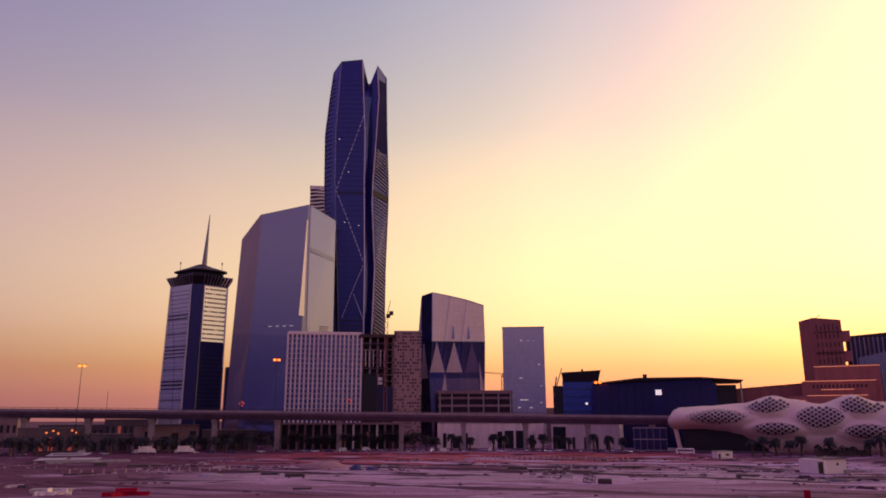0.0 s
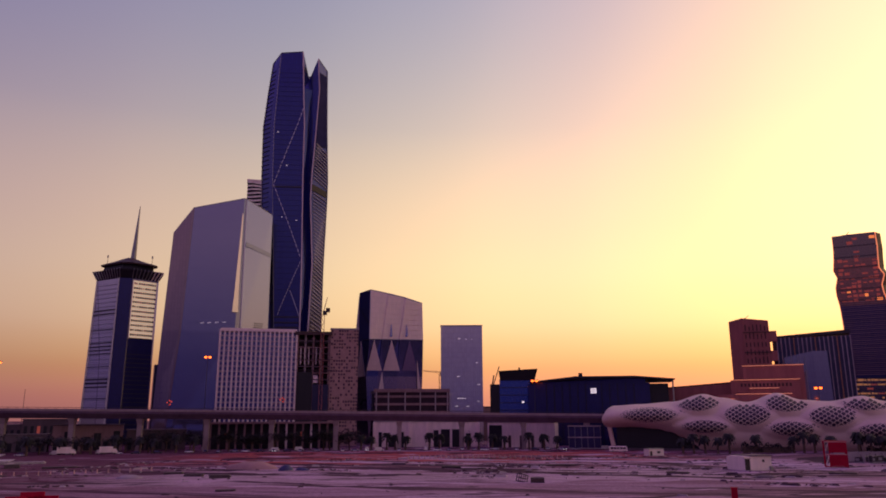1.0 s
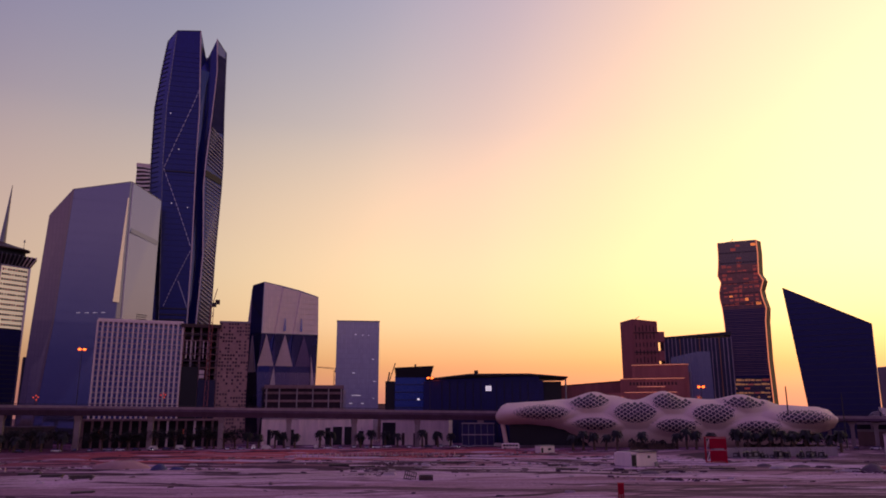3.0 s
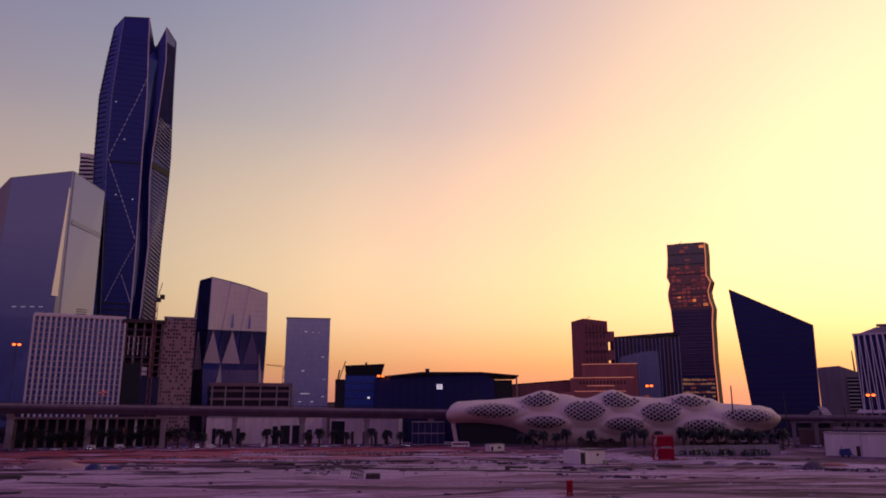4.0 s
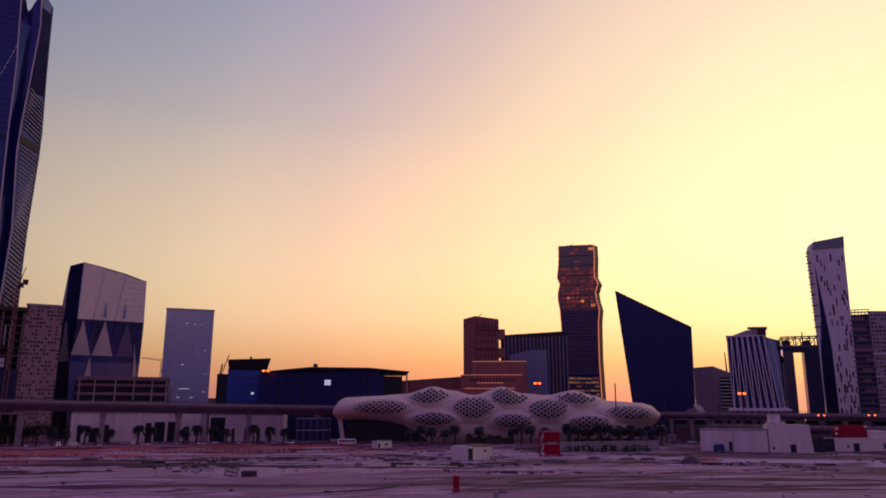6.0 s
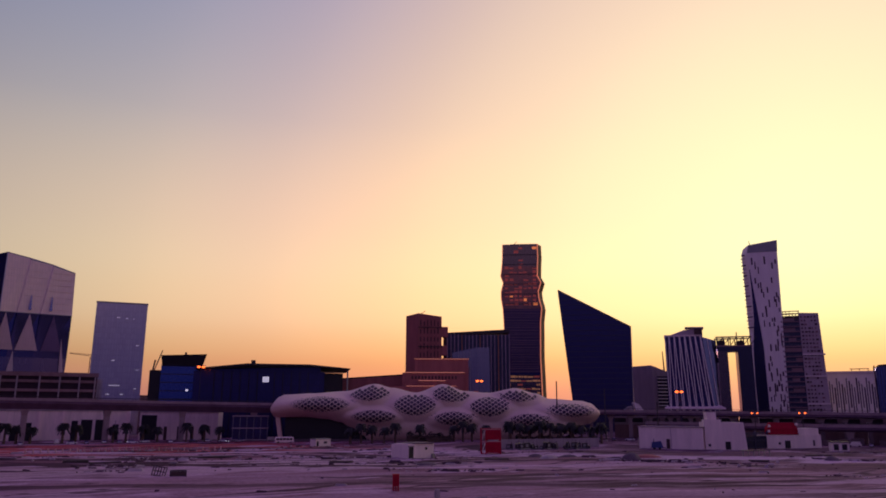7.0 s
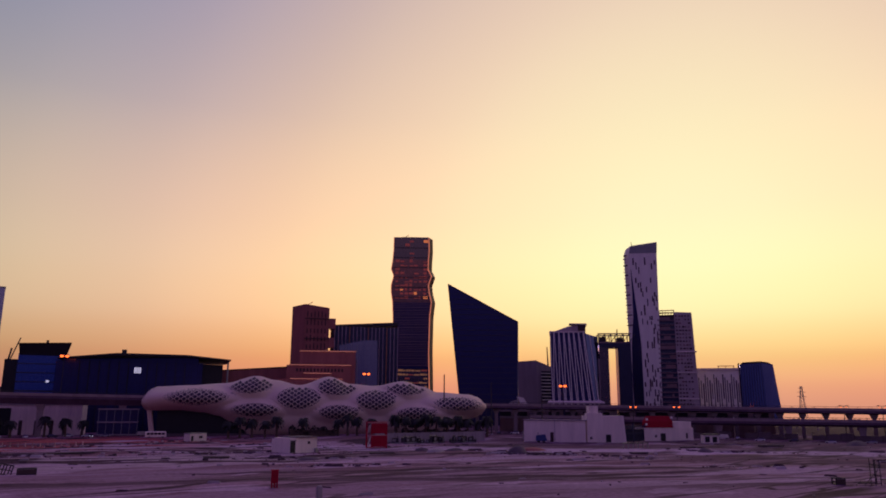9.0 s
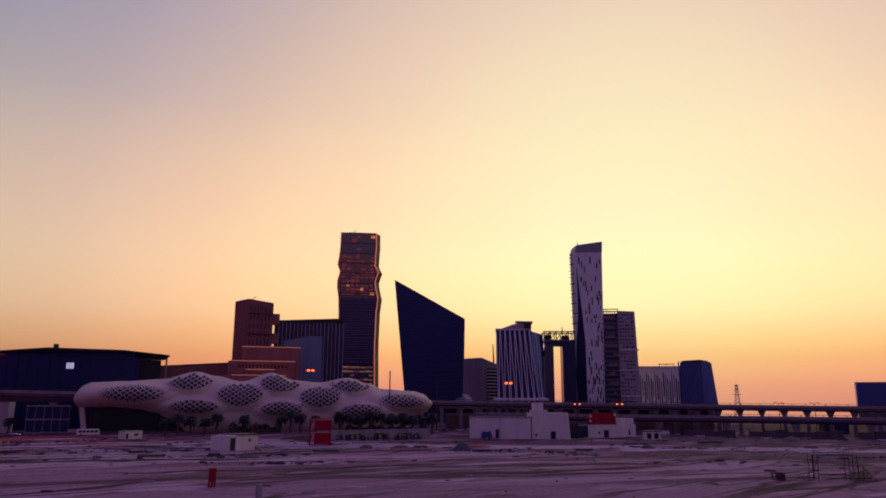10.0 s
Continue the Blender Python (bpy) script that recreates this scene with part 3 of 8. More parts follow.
# ---------------------------------------------------------------- towers
def spire_tower():
    az = math.atan2(-185, 549)
    c = Vector((math.sin(az), math.cos(az))) * 601
    m = pose(c.x, c.y, 0, 0, 0, -math.degrees(az))
    t = thing("office_tower", "banded grey-blue tower with gold-lit floors, flared crown and spire", "skyscraper", m)
    octa = [(-5, -19), (3.2, -19.6), (20.6, -11.6), (21.6, -6), (5, 21), (-2, 21), (-20.2, 6), (-20.6, 2.2)]
    foot = [(x - (2.3 if i in (6, 7) else 1.0 if i == 0 else 0), y) for i, (x, y) in enumerate(octa)]
    part("shaft", loft([[(x, y, 0) for x, y in foot], [(x, y, 118) for x, y in octa]]), G_SPIRE, t)
    part("corner_strip", prism([(-5.4, -19.3), (-5, -19.9), (3.2, -20.5), (3.8, -19.9), (2, -16), (-4, -16)], 0, 118), G_NAVY, t, "navy glass corner strip")
    part("lower_glazing", prism([(3.6, -19.75), (20.8, -11.95), (20.8, -11.5), (3.6, -19.4)], 0, 74), G_NAVY, t, "dark navy lower glazing")
    part("upper_glazing", prism([(3.6, -19.75), (20.8, -11.95), (20.8, -11.5), (3.6, -19.4)], 74, 117), DARK, t)
    part("corner_strip", prism([(20.4, -12.2), (21.0, -12.3), (22.0, -6), (21.4, -5.8)], 0, 118), G_NAVY, t)
    # left side: faint floor lines and a few groups of dark louvred floors
    for z, wd in [(8 + 3.2 * k, 0.16) for k in range(34)] + [(95, 0.8), (92.2, 0.8), (80.5, 0.5), (71, 0.7), (68.4, 0.9), (65.8, 0.9), (63.2, 0.6), (54, 0.5), (45, 1.1), (42.3, 1.2), (39.6, 1.0), (31.5, 0.6), (22.4, 0.7)]:
        part("floor_band", beam((-20.8 - 2.3 * (1 - z / 118), 2.0, z), (-5.5 - (1 - z / 118), -18.9, z), 0.4, wd), DARK_METAL if wd > 0.4 else METAL, t)
    part("edge_strip", beam((-23.0, 2.1, 0), (-20.7, 2.1, 118), 1.3), PALE_LINE, t)
    part("edge_strip", beam((-6.6, -18.6, 0), (-5.6, -18.9, 118), 1.0), PALE_LINE, t)
    d = Vector((17.2, 7.8, 0)).normalized()
    n = Vector((7.8, -17.2, 0)).normalized()
    o = Vector((3.7, -19.6, 0)) + n * 0.2
    for k in range(20):
        part("floor_band", beam(o + n * 0.1 + Vector((0, 0, 4 + k * 3.1)), o + n * 0.1 + d * 18.8 + Vector((0, 0, 4 + k * 3.1)), 0.3, 0.5), DARK_METAL, t)
    # bright screen of lit panels pierced by rows of short dark slots
    rnd = random.Random(19)
    part("lit_screen", beam(o + d * 0.6 + Vector((0, 0, 95.8)), o + d * 18.4 + Vector((0, 0, 95.8)), 0.2, 42), LIT_GOLD, t, "bright cream screen of lit panels")
    for k in range(12):
        z = 77.0 + k * 3.42
        for i in range(10):
            a = 1.2 + i * 1.72
            p, q = o + d * a, o + d * (a + (1.25 if rnd.random() < 0.8 else 0.8))
            part("slot", beam(p + n * 0.12 + Vector((0, 0, z)), q + n * 0.12 + Vector((0, 0, z)), 0.2, 1.5), DARK if rnd.random() < 0.85 else BROWN_STONE, t)
    part("frame_edge", beam(o + d * 0.3 + Vector((0, 0, 74)), o + d * 0.3 + Vector((0, 0, 117)), 0.7), WHITE_PANEL, t)
    part("frame_edge", beam(o + d * 18.5 + Vector((0, 0, 74)), o + d * 18.5 + Vector((0, 0, 117)), 0.7), WHITE_PANEL, t)
    def ring(s, z):
        return [(x * s, y * s, z) for x, y in octa]
    part("crown", loft([ring(0.98, 116.5), ring(1.0, 118), ring(1.15, 123.8), ring(1.16, 124.8), ring(0.86, 125), ring(0.8, 129.4)]), DARK, t, "black flared crown")
    part("crown_roof", loft([ring(0.93, 129.4), ring(0.95, 130.4), ring(0.5, 133.6), ring(0.12, 136.8)]), BROWN_DARK, t, "low dark hipped roof")
    for a, b, cnt in ((octa[7], octa[0], 10), (octa[1], octa[2], 8)):
        for i in range(cnt + 1):
            f = i / cnt
            x, y = a[0] + (b[0] - a[0]) * f, a[1] + (b[1] - a[1]) * f
            part("crown_fin", beam((x * 1.01, y * 1.01, 118.4), (x * 1.19, y * 1.19, 124.9), 0.5, 0.9), WHITE_PANEL if cnt == 8 and i > 5 else METAL, t)
    for x, y in ((-15, 0), (16, -8)):
        ms = part("mast", tube((x, y, 129), (x, y, 137), 0.22, 0.14, 5), DARK_METAL, t)
        part("mast_head", tube((x, y, 136.2), (x, y, 138), 0.6, 0.5, 7), METAL, ms)
    part("spire", tube((2.6, 0, 135), (4.2, 0, 178.5), 2.1, 0.25, 10), METAL, t, "tapered grey spire")
    part("annex", box(24, 31, -2, 14, 0, 57), G_DARK, t)


def lilac_tower():
    m, w = site((-154, 534), (-83, 550))
    t = thing("glass_tower", "faceted lilac mirror-glass tower with sloping top", "skyscraper", m)
    # front line left to right in plan; the folds lean as they rise
    bot = [(-1.5, 2), (7, -3), (50.5, -7), (55, -6), (72.5, 4), (72, 26), (2, 28)]
    mid = [(1, 2), (13, -3), (50, -5), (53.5, -4), (73.2, 4), (72, 26), (5, 28)]
    top = [(3.5, 4, 150), (16, -1.5, 168), (51.5, -3.5, 177.6), (53, -3, 177.5), (72.6, 4, 168.5), (71, 26, 165), (8, 28, 150)]
    part("facade", loft([[(x, y, 0) for x, y in bot], [(x, y, 78) for x, y in mid], top]), G_LILAC, t)
    # sheet over the left side: same glass, shade put into a dimmer tint
    part("side_facade", loft([[(-1.9, 1.9, 0), (7, -3.25, 0), (7.1, -2.9, 0), (-1.5, 2.4, 0)], [(0.6, 1.9, 78), (13, -3.25, 78), (13.1, -2.9, 78), (1, 2.4, 78)], [(3.1, 3.9, 149.8), (16, -1.75, 167.8), (16.1, -1.4, 167.8), (3.5, 4.4, 149.8)]]), G_LILAC_SIDE, t, "glass side with its shade put into a dimmer purple")
    rings = [[(x, y, 0) for x, y in bot], [(x, y, 78) for x, y in mid], top]
    floor_lines(t, rings, 1, 2, 6, 166, 7.8, G_LILAC, 0.14, 8)
    floor_lines(t, rings, 3, 4, 6, 166, 7.8, METAL, 0.18, 4)
    def edge(a, b, wd=0.7):
        part("edge_trim", beam(a, b, wd), PALE_LINE if wd < 0.9 else G_LILAC_SIDE, t)
    edge((7, -3.3, 0), (13, -3.3, 78), 1.2); edge((13, -3.3, 78), (16, -1.8, 168), 1.0)
    edge((53.6, -4.2, 78), (53, -3.2, 177.5)); edge((55, -6.2, 0), (53.6, -4.2, 78))
    part("fin", loft([[(47.2, -4.9, 92), (47.4, -7.4, 92), (51.4, -5.0, 92)], [(48.2, -4.7, 112), (48.4, -6.6, 112), (51.2, -4.8, 112)], [(50.6, -3.8, 166), (50.7, -4.4, 166), (51.4, -3.9, 166)]]),
         G_FIN, t, "bright folded mirror-glass fin")
    part("bright_facade", loft([[(55.4, -6.2, 0), (72.9, 3.6, 0), (72.6, 4.2, 0), (55.2, -5.5, 0)], [(53.9, -4.3, 78), (73.6, 3.6, 78), (73.2, 4.3, 78), (53.7, -3.5, 78)], [(53.4, -3.2, 177), (72.9, 3.7, 168.2), (72.6, 4.3, 168.2), (53.2, -2.6, 177)]]), G_FACET_COOL, t, "paler mirror-glass face")
    part("parapet", loft([[(x, y, z - 0.3) for x, y, z in top], [(x, y, z + 0.7) for x, y, z in top]]), METAL, t)
    part("sky_lobby", beam((54.5, -3.9, 143), (73, 3.5, 137), 0.5, 3.2), G_LILAC, t, "dark horizontal plant band")
    for k in range(5):
        part("louvre", beam((63 + k * 0.05, -0.7, 79 + 1.5 * k), (72, 3.4, 79 + 1.5 * k), 0.5, 0.5), DARK_METAL, t)
    for k in range(4):
        part("lit_strip", beam((26 + 5 * k, -5.2 - 0.2 * k, 83.5 + 0.3 * k), (28.6 + 5 * k, -5.35 - 0.2 * k, 83.7 + 0.3 * k), 0.25, 0.2), LIT_SOFT, t)


SLAT = mat("dull_slat_metal", (0.27, 0.26, 0.35), 0.6, vary=0.15, scale=0.4)


def tall_tower():
    # the tallest: a twisting many-sided prism with a notched crown and a deep groove
    az = math.atan2(-79.3, 643)
    c = Vector((math.sin(az), math.cos(az))) * 560
    c = Vector((5, 11)) + (c - Vector((5, 11))) * 1.05
    m = pose(c.x, c.y, 0, 0, 0, -math.degrees(az))
    t = thing("tallest_tower", "tall dark-blue faceted glass tower with notched crown", "skyscraper", m)
    # z, left, fold, line one, groove, line two, right
    prof = [
        (0, -20, -12, 9, 13, 15, 27), (60, -20, -12, 8, 13, 15.5, 27.5), (92, -20, -11.6, 10, 14, 17, 28.5), (150, -24, -14.6, 9.5, 15, 18.5, 28.5),
        (210, -28, -18, 8, 11.5, 15, 30), (232, -29, -18.8, 7.5, 11, 15.5, 30), (280, -30, -19.6, 7, 12.5, 18, 28), (316, -27, -18, 5, 13.5, 19.5, 27),
    ]
    rings = []
    for z, l, f, a, g, b, r in prof:
        rings.append([(l, -1, z), (f, -14, z), (a, -16.5, z), (g, -12.5, z), (b, -16, z), (r, -6, z), (r - 4, 24, z), (l + 8, 24, z)])
    top = [(-24, -1, 345), (-16.5, -12.5, 351), (3.2, -15, 353), (9.8, -10, 327), (17.5, -14, 348), (26.5, -5, 340), (23, 22, 326), (-17, 22, 334)]
    rings.append(top)
    K = 0.843 * 1.05
    def up(z):
        return max(0.0, 17.9 + (z - 18.5) * K) if z > 1 else 0.0
    rings = [[(x * K, y * K, up(z)) for x, y, z in r] for r in rings]
    top = rings[-1]
    part("facade", loft(rings), G_PIF, t)
    floor_lines(t, rings, 1, 2, 30, 295, 4.2, G_NAVY, 0.26, 5)
    def poly(points, w, mt, nm):
        bm = bmesh.new()
        for a, b in zip(points, points[1:]):
            beam(a, b, w, bm=bm)
        part(nm, bm, mt, t)
    poly([(r[2][0], r[2][1] - 0.3, r[2][2]) for r in rings], 0.8, WHITE_PANEL, "edge_trim")
    poly([(r[4][0], r[4][1] - 0.3, r[4][2]) for r in rings], 0.8, WHITE_PANEL, "edge_trim")
    poly([(r[1][0] - 0.2, r[1][1] - 0.3, r[1][2]) for r in rings], 0.35, METAL, "edge_trim")
    poly([(r[0][0] - 0.2, r[0][1] - 0.3, r[0][2]) for r in rings], 0.5, METAL, "edge_trim")
    poly([(r[5][0] + 0.2, r[5][1] - 0.3, r[5][2]) for r in rings], 0.5, METAL, "edge_trim")
    part("coping", loft([[(x, y, z) for x, y, z in top], [(x * 1.01, y * 1.01, z + 0.7) for x, y, z in top]]), DARK_METAL, t)
    def at(idx, z):
        z = up(z)
        for a, b in zip(rings, rings[1:]):
            if a[idx][2] <= z <= b[idx][2]:
                f = (z - a[idx][2]) / (b[idx][2] - a[idx][2])
                return Vector(a[idx]).lerp(Vector(b[idx]), f)
        return Vector(rings[-1][idx])
    def on_face(i, j, f, z, off=0.35):
        p = at(i, z).lerp(at(j, z), f)
        n = (at(j, z) - at(i, z)).cross(Vector((0, 0, 1))).normalized()
        return p + n * off
    # diagonal bracing of small lit joints on the main face
    for za, fa, zb, fb in ((296, 0.98, 222, 0.02), (222, 0.02, 155, 0.96), (152, 0.96, 104, 0.12), (126, 0.6, 104, 0.96)):
        n = 16
        for i in range(n):
            p = on_face(1, 2, fa + (fb - fa) * i / n, za + (zb - za) * i / n)
            q = on_face(1, 2, fa + (fb - fa) * (i + 0.72) / n, za + (zb - za) * (i + 0.72) / n)
            part("brace_segment", beam(p, q, 0.55, 0.4), PALE_LINE, t)
    for k in range(34):
        z = 226 + k * 3.6
        part("edge_dash", beam(on_face(0, 1, 0.985, z), on_face(0, 1, 0.985, z + 1.5), 0.5, 0.4), PALE_LINE, t)
    # slatted sun screens on the narrow face, tilted, in two fields
    for j in range(62):
        z = 58 + j * 3.3
        if 216 < z < 224:
            continue
        lo, hi = 0.14 if z < 220 else 0.1, 0.97
        tilt = 3.8 if z > 222 else 2.8
        fade = 1.0 if z < 264 else max(0.0, 1 - (z - 264) / 18)
        if fade <= 0:
            break
        p, q = on_face(4, 5, lo, z + tilt, 0.5), on_face(4, 5, lo + (hi - lo) * fade, z - tilt, 0.5)
        part("slat", beam(p, q, 0.5, 0.8), SLAT, t)
    clad = []
    for z in (262, 280, 300, 316, 334):
        clad.append([on_face(4, 5, 0.06, z, 0.3), on_face(4, 5, 0.97, z, 0.3), on_face(4, 5, 0.97, z, 0.05), on_face(4, 5, 0.06, z, 0.05)])
    part("upper_cladding", loft(clad), mat("navy_panel", (0.026, 0.027, 0.1), 0.9, vary=0.2, scale=0.15, spec=0.05), t, "plain navy cladding")
    for z in (94, 98, 103, 220):
        part("plant_band", beam(on_face(1, 2, 0.02, z), on_face(1, 2, 0.98, z), 0.4, 1.0), DARK_METAL, t)
    part("plant_band", beam(on_face(4, 5, 0.04, 221), on_face(4, 5, 0.96, 217), 0.4, 5), DARK, t)
    for f, z in ((0.45, 240), (0.3, 192), (0.8, 189), (0.7, 90), (0.12, 272)):
        p = on_face(1, 2, f, z, 0.5)
        part("lit_or_glinting_window", box(p.x - 0.36, p.x + 0.36, p.y - 0.2, p.y + 0.2, p.z - 0.36, p.z + 0.36), LIT_SOFT, t)
    for j in range(58):
        z = 84 + 4.4 * j
        part("sun_fin", beam(on_face(0, 1, -0.04, z, 0.35), on_face(0, 1, 0.6, z, 0.3), 0.5, 0.25), DARK_METAL, t)


def louvred_tower():
    m, w = site((-141, 747), (-112, 751))
    t = thing("louvred_tower", "pale tower top with wavy horizontal louvres", "skyscraper", m)
    part("core", box(0, 30, 1, 26, 0, 257), DARK, t)
    for j in range(20):
        z = 186 + j * 3.7
        bm = bmesh.new()
        n = 5
        for i in range(n):
            a, b = 30 * i / n, 30 * (i + 1) / n
            beam((a, 0.2 + 0.5 * math.sin(i + j), z + 0.8 * math.sin(i * 1.3 + j * 0.7)), (b, 0.2 + 0.5 * math.sin(i + 1 + j), z + 0.8 * math.sin((i + 1) * 1.3 + j * 0.7)), 1.0, 1.7, bm=bm)
        part("louvre", bm, WHITE_CLAD, t)
    part("roof_cap", box(-0.6, 30.6, 0, 26.6, 257, 260), WHITE_PANEL, t)


def grid_block():
    m, w = site((-103, 489), (-55, 497))
    t = thing("grid_block", "white precast block with a regular grid of deep windows", "office building", m)
    part("glazing", box(0.3, w - 0.3, 1.8, 30, 0, 72), G_SLATE, t)
    n, rows = 17, 22
    pw = w / n
    bm = box(-0.52, 0.52, -0.9, 1.2, 0, 74)
    pier = part("pier", bm, WHITE_PANEL, t)
    for i in range(1, n + 1):
        share("pier", pier.data, t, Matrix.Translation((i * pw, 0, 0)))
    for j in range(rows + 1):
        z = 1.0 + j * 72 / rows
        part("spandrel", box(0, w, 0.9, 1.85, z, z + (0.72 if j < rows else 2.0)), PALE_RENDER if j < rows else WHITE_PANEL, t)
    part("end_wall", box(-0.7, 0.2, 1.2, 30, 0, 73), WHITE_PANEL, t)
    part("roof", box(0, w, 1, 30, 72, 73), DARK_CONCRETE, t)


def shell_frame_block():
    m, w = site((-55, 497), (-33, 499))
    t = thing("unfinished_block", "unfinished dark concrete frame with open floors", "construction site", m)
    part("core", box(0.3, w + 0.6, 9, 28, 0, 70), DARK_CONCRETE, t)
    for i in range(5):
        x = 0.8 + i * (w - 1.6) / 4
        part("column", box(x - 0.6, x + 0.6, 0.5, 1.7, 0, 72), CONCRETE if i in (1, 3) else PURPLE_STONE, t)
    for j in range(17):
        z = 4.2 * j
        part("slab", box(0, w, 0, 28, z, z + 0.55), (BROWN_STONE if j % 5 == 2 else PURPLE_STONE) if j % 2 else DARK_CONCRETE, t)
    part("roof_frame", box(-1, w + 1, -1.5, 28, 71.4, 73.6), BROWN_DARK, t, "dark overhanging roof slab")
    part("hoarding", box(1.0, 10.8, -0.2, 0.3, 14, 47), DARK, t)
    part("hoarding", box(11.2, w - 0.6, -0.2, 0.3, 14, 39), G_DARK, t)
    for x in (3, 5.5, 8.2, 13, 15.4):
        part("strut", box(x - 0.25, x + 0.25, -0.3, 0.2, 52, 63), WHITE_PANEL, t)
    for z in (48, 55, 66):
        part("scaffold_rail", box(-1.5, w + 2, -0.9, -0.6, z, z + 0.3), DARK_METAL, t)
    part("hoarding", box(11.5, 14.5, 0.1, 0.4, 40, 45), WHITE_PANEL, t)


def pierced_block():
    m, w = site((-33, 499.2), (-14.5, 500))
    t = thing("pierced_block", "pinkish block with irregular small square openings", "office building", m)
    part("wall", box(0.2, w, 0.6, 30, 0, 75), DARK_CONCRETE, t)
    # skin built as a lattice with the openings left free
    rnd = random.Random(11)
    nx, nz = 11, 34
    cw, ch = w / nx, 75 / nz
    bm = bmesh.new()
    for j in range(nz):
        for i in range(nx):
            x0, z0 = i * cw, j * ch
            if rnd.random() < 0.58:
                quadbox(bm, x0, x0 + cw * 0.32, 0, 0.6, z0, z0 + ch)
                quadbox(bm, x0 + cw * 0.32, x0 + cw, 0.002, 0.6, z0, z0 + ch * 0.4)
            else:
                quadbox(bm, x0, x0 + cw, 0, 0.6, z0, z0 + ch)
    part("pierced_skin", bm, mat("pink_concrete", (0.42, 0.25, 0.23), 0.75, vary=0.15), t)
    part("parapet", box(-0.3, w + 0.3, -0.2, 30, 75, 76.2), CONCRETE, t)


def facet_block():
    m, w = site((-16, 535), (30, 534))
    t = thing("faceted_block", "mirror-glass block with pale pleats over folded blue triangles", "office building", m)
    def fy(x):
        return -4 + 4 * (x - 8.5) / 37.5
    # upper front: three shallow pleats that lean back as they rise
    ux = [8.5, 20.6, 21.5, 33.0, 33.9, 46]
    bx = [8.5, 16.6, 17.5, 28.9, 29.8, 46.6]
    uy = [-2.6, -0.7, -1.6, 0.5, -0.4, 2.0]
    by = [-6.4, -4.3, -5.2, -3.0, -3.9, -1.2]
    uz = [107.8, 105.6, 104.6, 102.8, 101.8, 98.8]
    up = [(0, 9, 107)] + list(zip(ux, uy, uz)) + [(45, 34, 98), (4, 34, 104)]
    brk = [(-2.4, 9, 72)] + [(x, y, 72) for x, y in zip(bx, by)] + [(45, 34, 72), (3, 34, 72)]
    part("upper_facade", loft([brk, up]), G_PLEAT, t, "pale pink pleated glass front")
    for a in (1, 3, 5):
        floor_lines(t, [brk, up], a, a + 1, 75, 98, 3.8, G_PLEAT, 0.2)
    low = [(-3.0, 9, 46), (6.4, -4.2, 46), (14.5, -3.6, 46), (18, -3.2, 46), (28, -2.0, 46), (31, -1.6, 46), (46.2, 0.4, 46), (45, 34, 46), (3, 34, 46)]
    foot = [(1, 9, 0), (9, -3.6, 0), (15, -3.0, 0), (18.5, -2.6, 0), (28, -1.6, 0), (31, -1.2, 0), (44.5, 0.6, 0), (44, 34, 0), (5, 34, 0)]
    # base split off so that its mauve reflection can be put into the tint
    part("base_facade", loft([foot, [(x, y, 45.95) for x, y, z in low]]), G_MAUVE, t, "mirror-glass base with a mauve reflection in its tint")
    part("lower_facade", loft([low, [(x, y, 71.9) for x, y, z in brk]]), G_FACET_LOW, t, "dark blue glass lower facade")
    for x0, ax, x1, z0, za, mt in ((6.7, 11.8, 17.4, 50, 71.6, G_FRIT), (18.3, 24.1, 30.0, 50, 71.6, G_FRIT), (31.6, 36.9, 42.6, 50, 71.6, G_LILAC), (42.6, 42.2, 45.2, 36, 58, G_FRIT), (14.6, 17.6, 19.4, 33, 49.4, G_FRIT)):
        ya = fy(ax) - (3.6 if z0 == 50 else 1.8 if z0 < 34 else 2.8)
        y0, y1 = fy(x0) - 1.5, fy(x1) - 1.5
        bm = bmesh.new()
        v = [bm.verts.new(c) for c in ((x0, y0, z0), (x1, y1, z0), (ax, ya, za), ((x0 + x1) / 2, y0 + 4, z0 + 4))]
        for f in ((0, 1, 2), (0, 2, 3), (1, 3, 2), (0, 3, 1)):
            bm.faces.new([v[i] for i in f])
        part("triangle_facet", bm, mt, t, "folded glass triangle")
    part("side_facade", loft([[(-2.5, 8.7, 72), (8.2, -6.5, 72), (8.6, -6.1, 72), (-2.2, 9.2, 72)], [(-0.1, 8.7, 107), (8.2, -2.8, 107.8), (8.6, -2.4, 107.8), (0.2, 9.2, 107)]]), G_NAVY, t, "navy glass side")
    part("side_facet", loft([[(0.0, 4.2, 46), (5.4, -3.4, 46), (5.6, -3.0, 46), (0.3, 4.6, 46)], [(1.6, 2.2, 71), (2.0, 1.8, 71), (2.2, 2.2, 71), (1.8, 2.6, 71)]]), G_FRIT, t)
    part("side_facet", loft([[(-2.7, 8.4, 73), (-0.2, 5.0, 73), (0, 5.4, 73), (-2.5, 8.8, 73)], [(-0.4, 8.4, 105), (-0.2, 8.2, 105), (0.0, 8.6, 105), (-0.2, 8.8, 105)]]), G_FRIT, t)
    part("edge_trim", beam((8.5, -2.9, 107.8), (8.5, -6.7, 72), 0.5), PALE_LINE, t)
    for a, h in ((22.9, 9), (34.0, 9)):
        part("notch", loft([[(a, fy(a) - 2.75, 74), (a + 1.6, fy(a) - 2.6, 74), (a + 1.2, fy(a) - 1, 74), (a + 0.2, fy(a) - 1, 74)], [(a + 0.8, fy(a) - 1.5, 74 + h), (a + 1.1, fy(a) - 1.5, 74 + h), (a + 1.0, fy(a), 74 + h), (a + 0.8, fy(a), 74 + h)]]), G_SLATE, t)
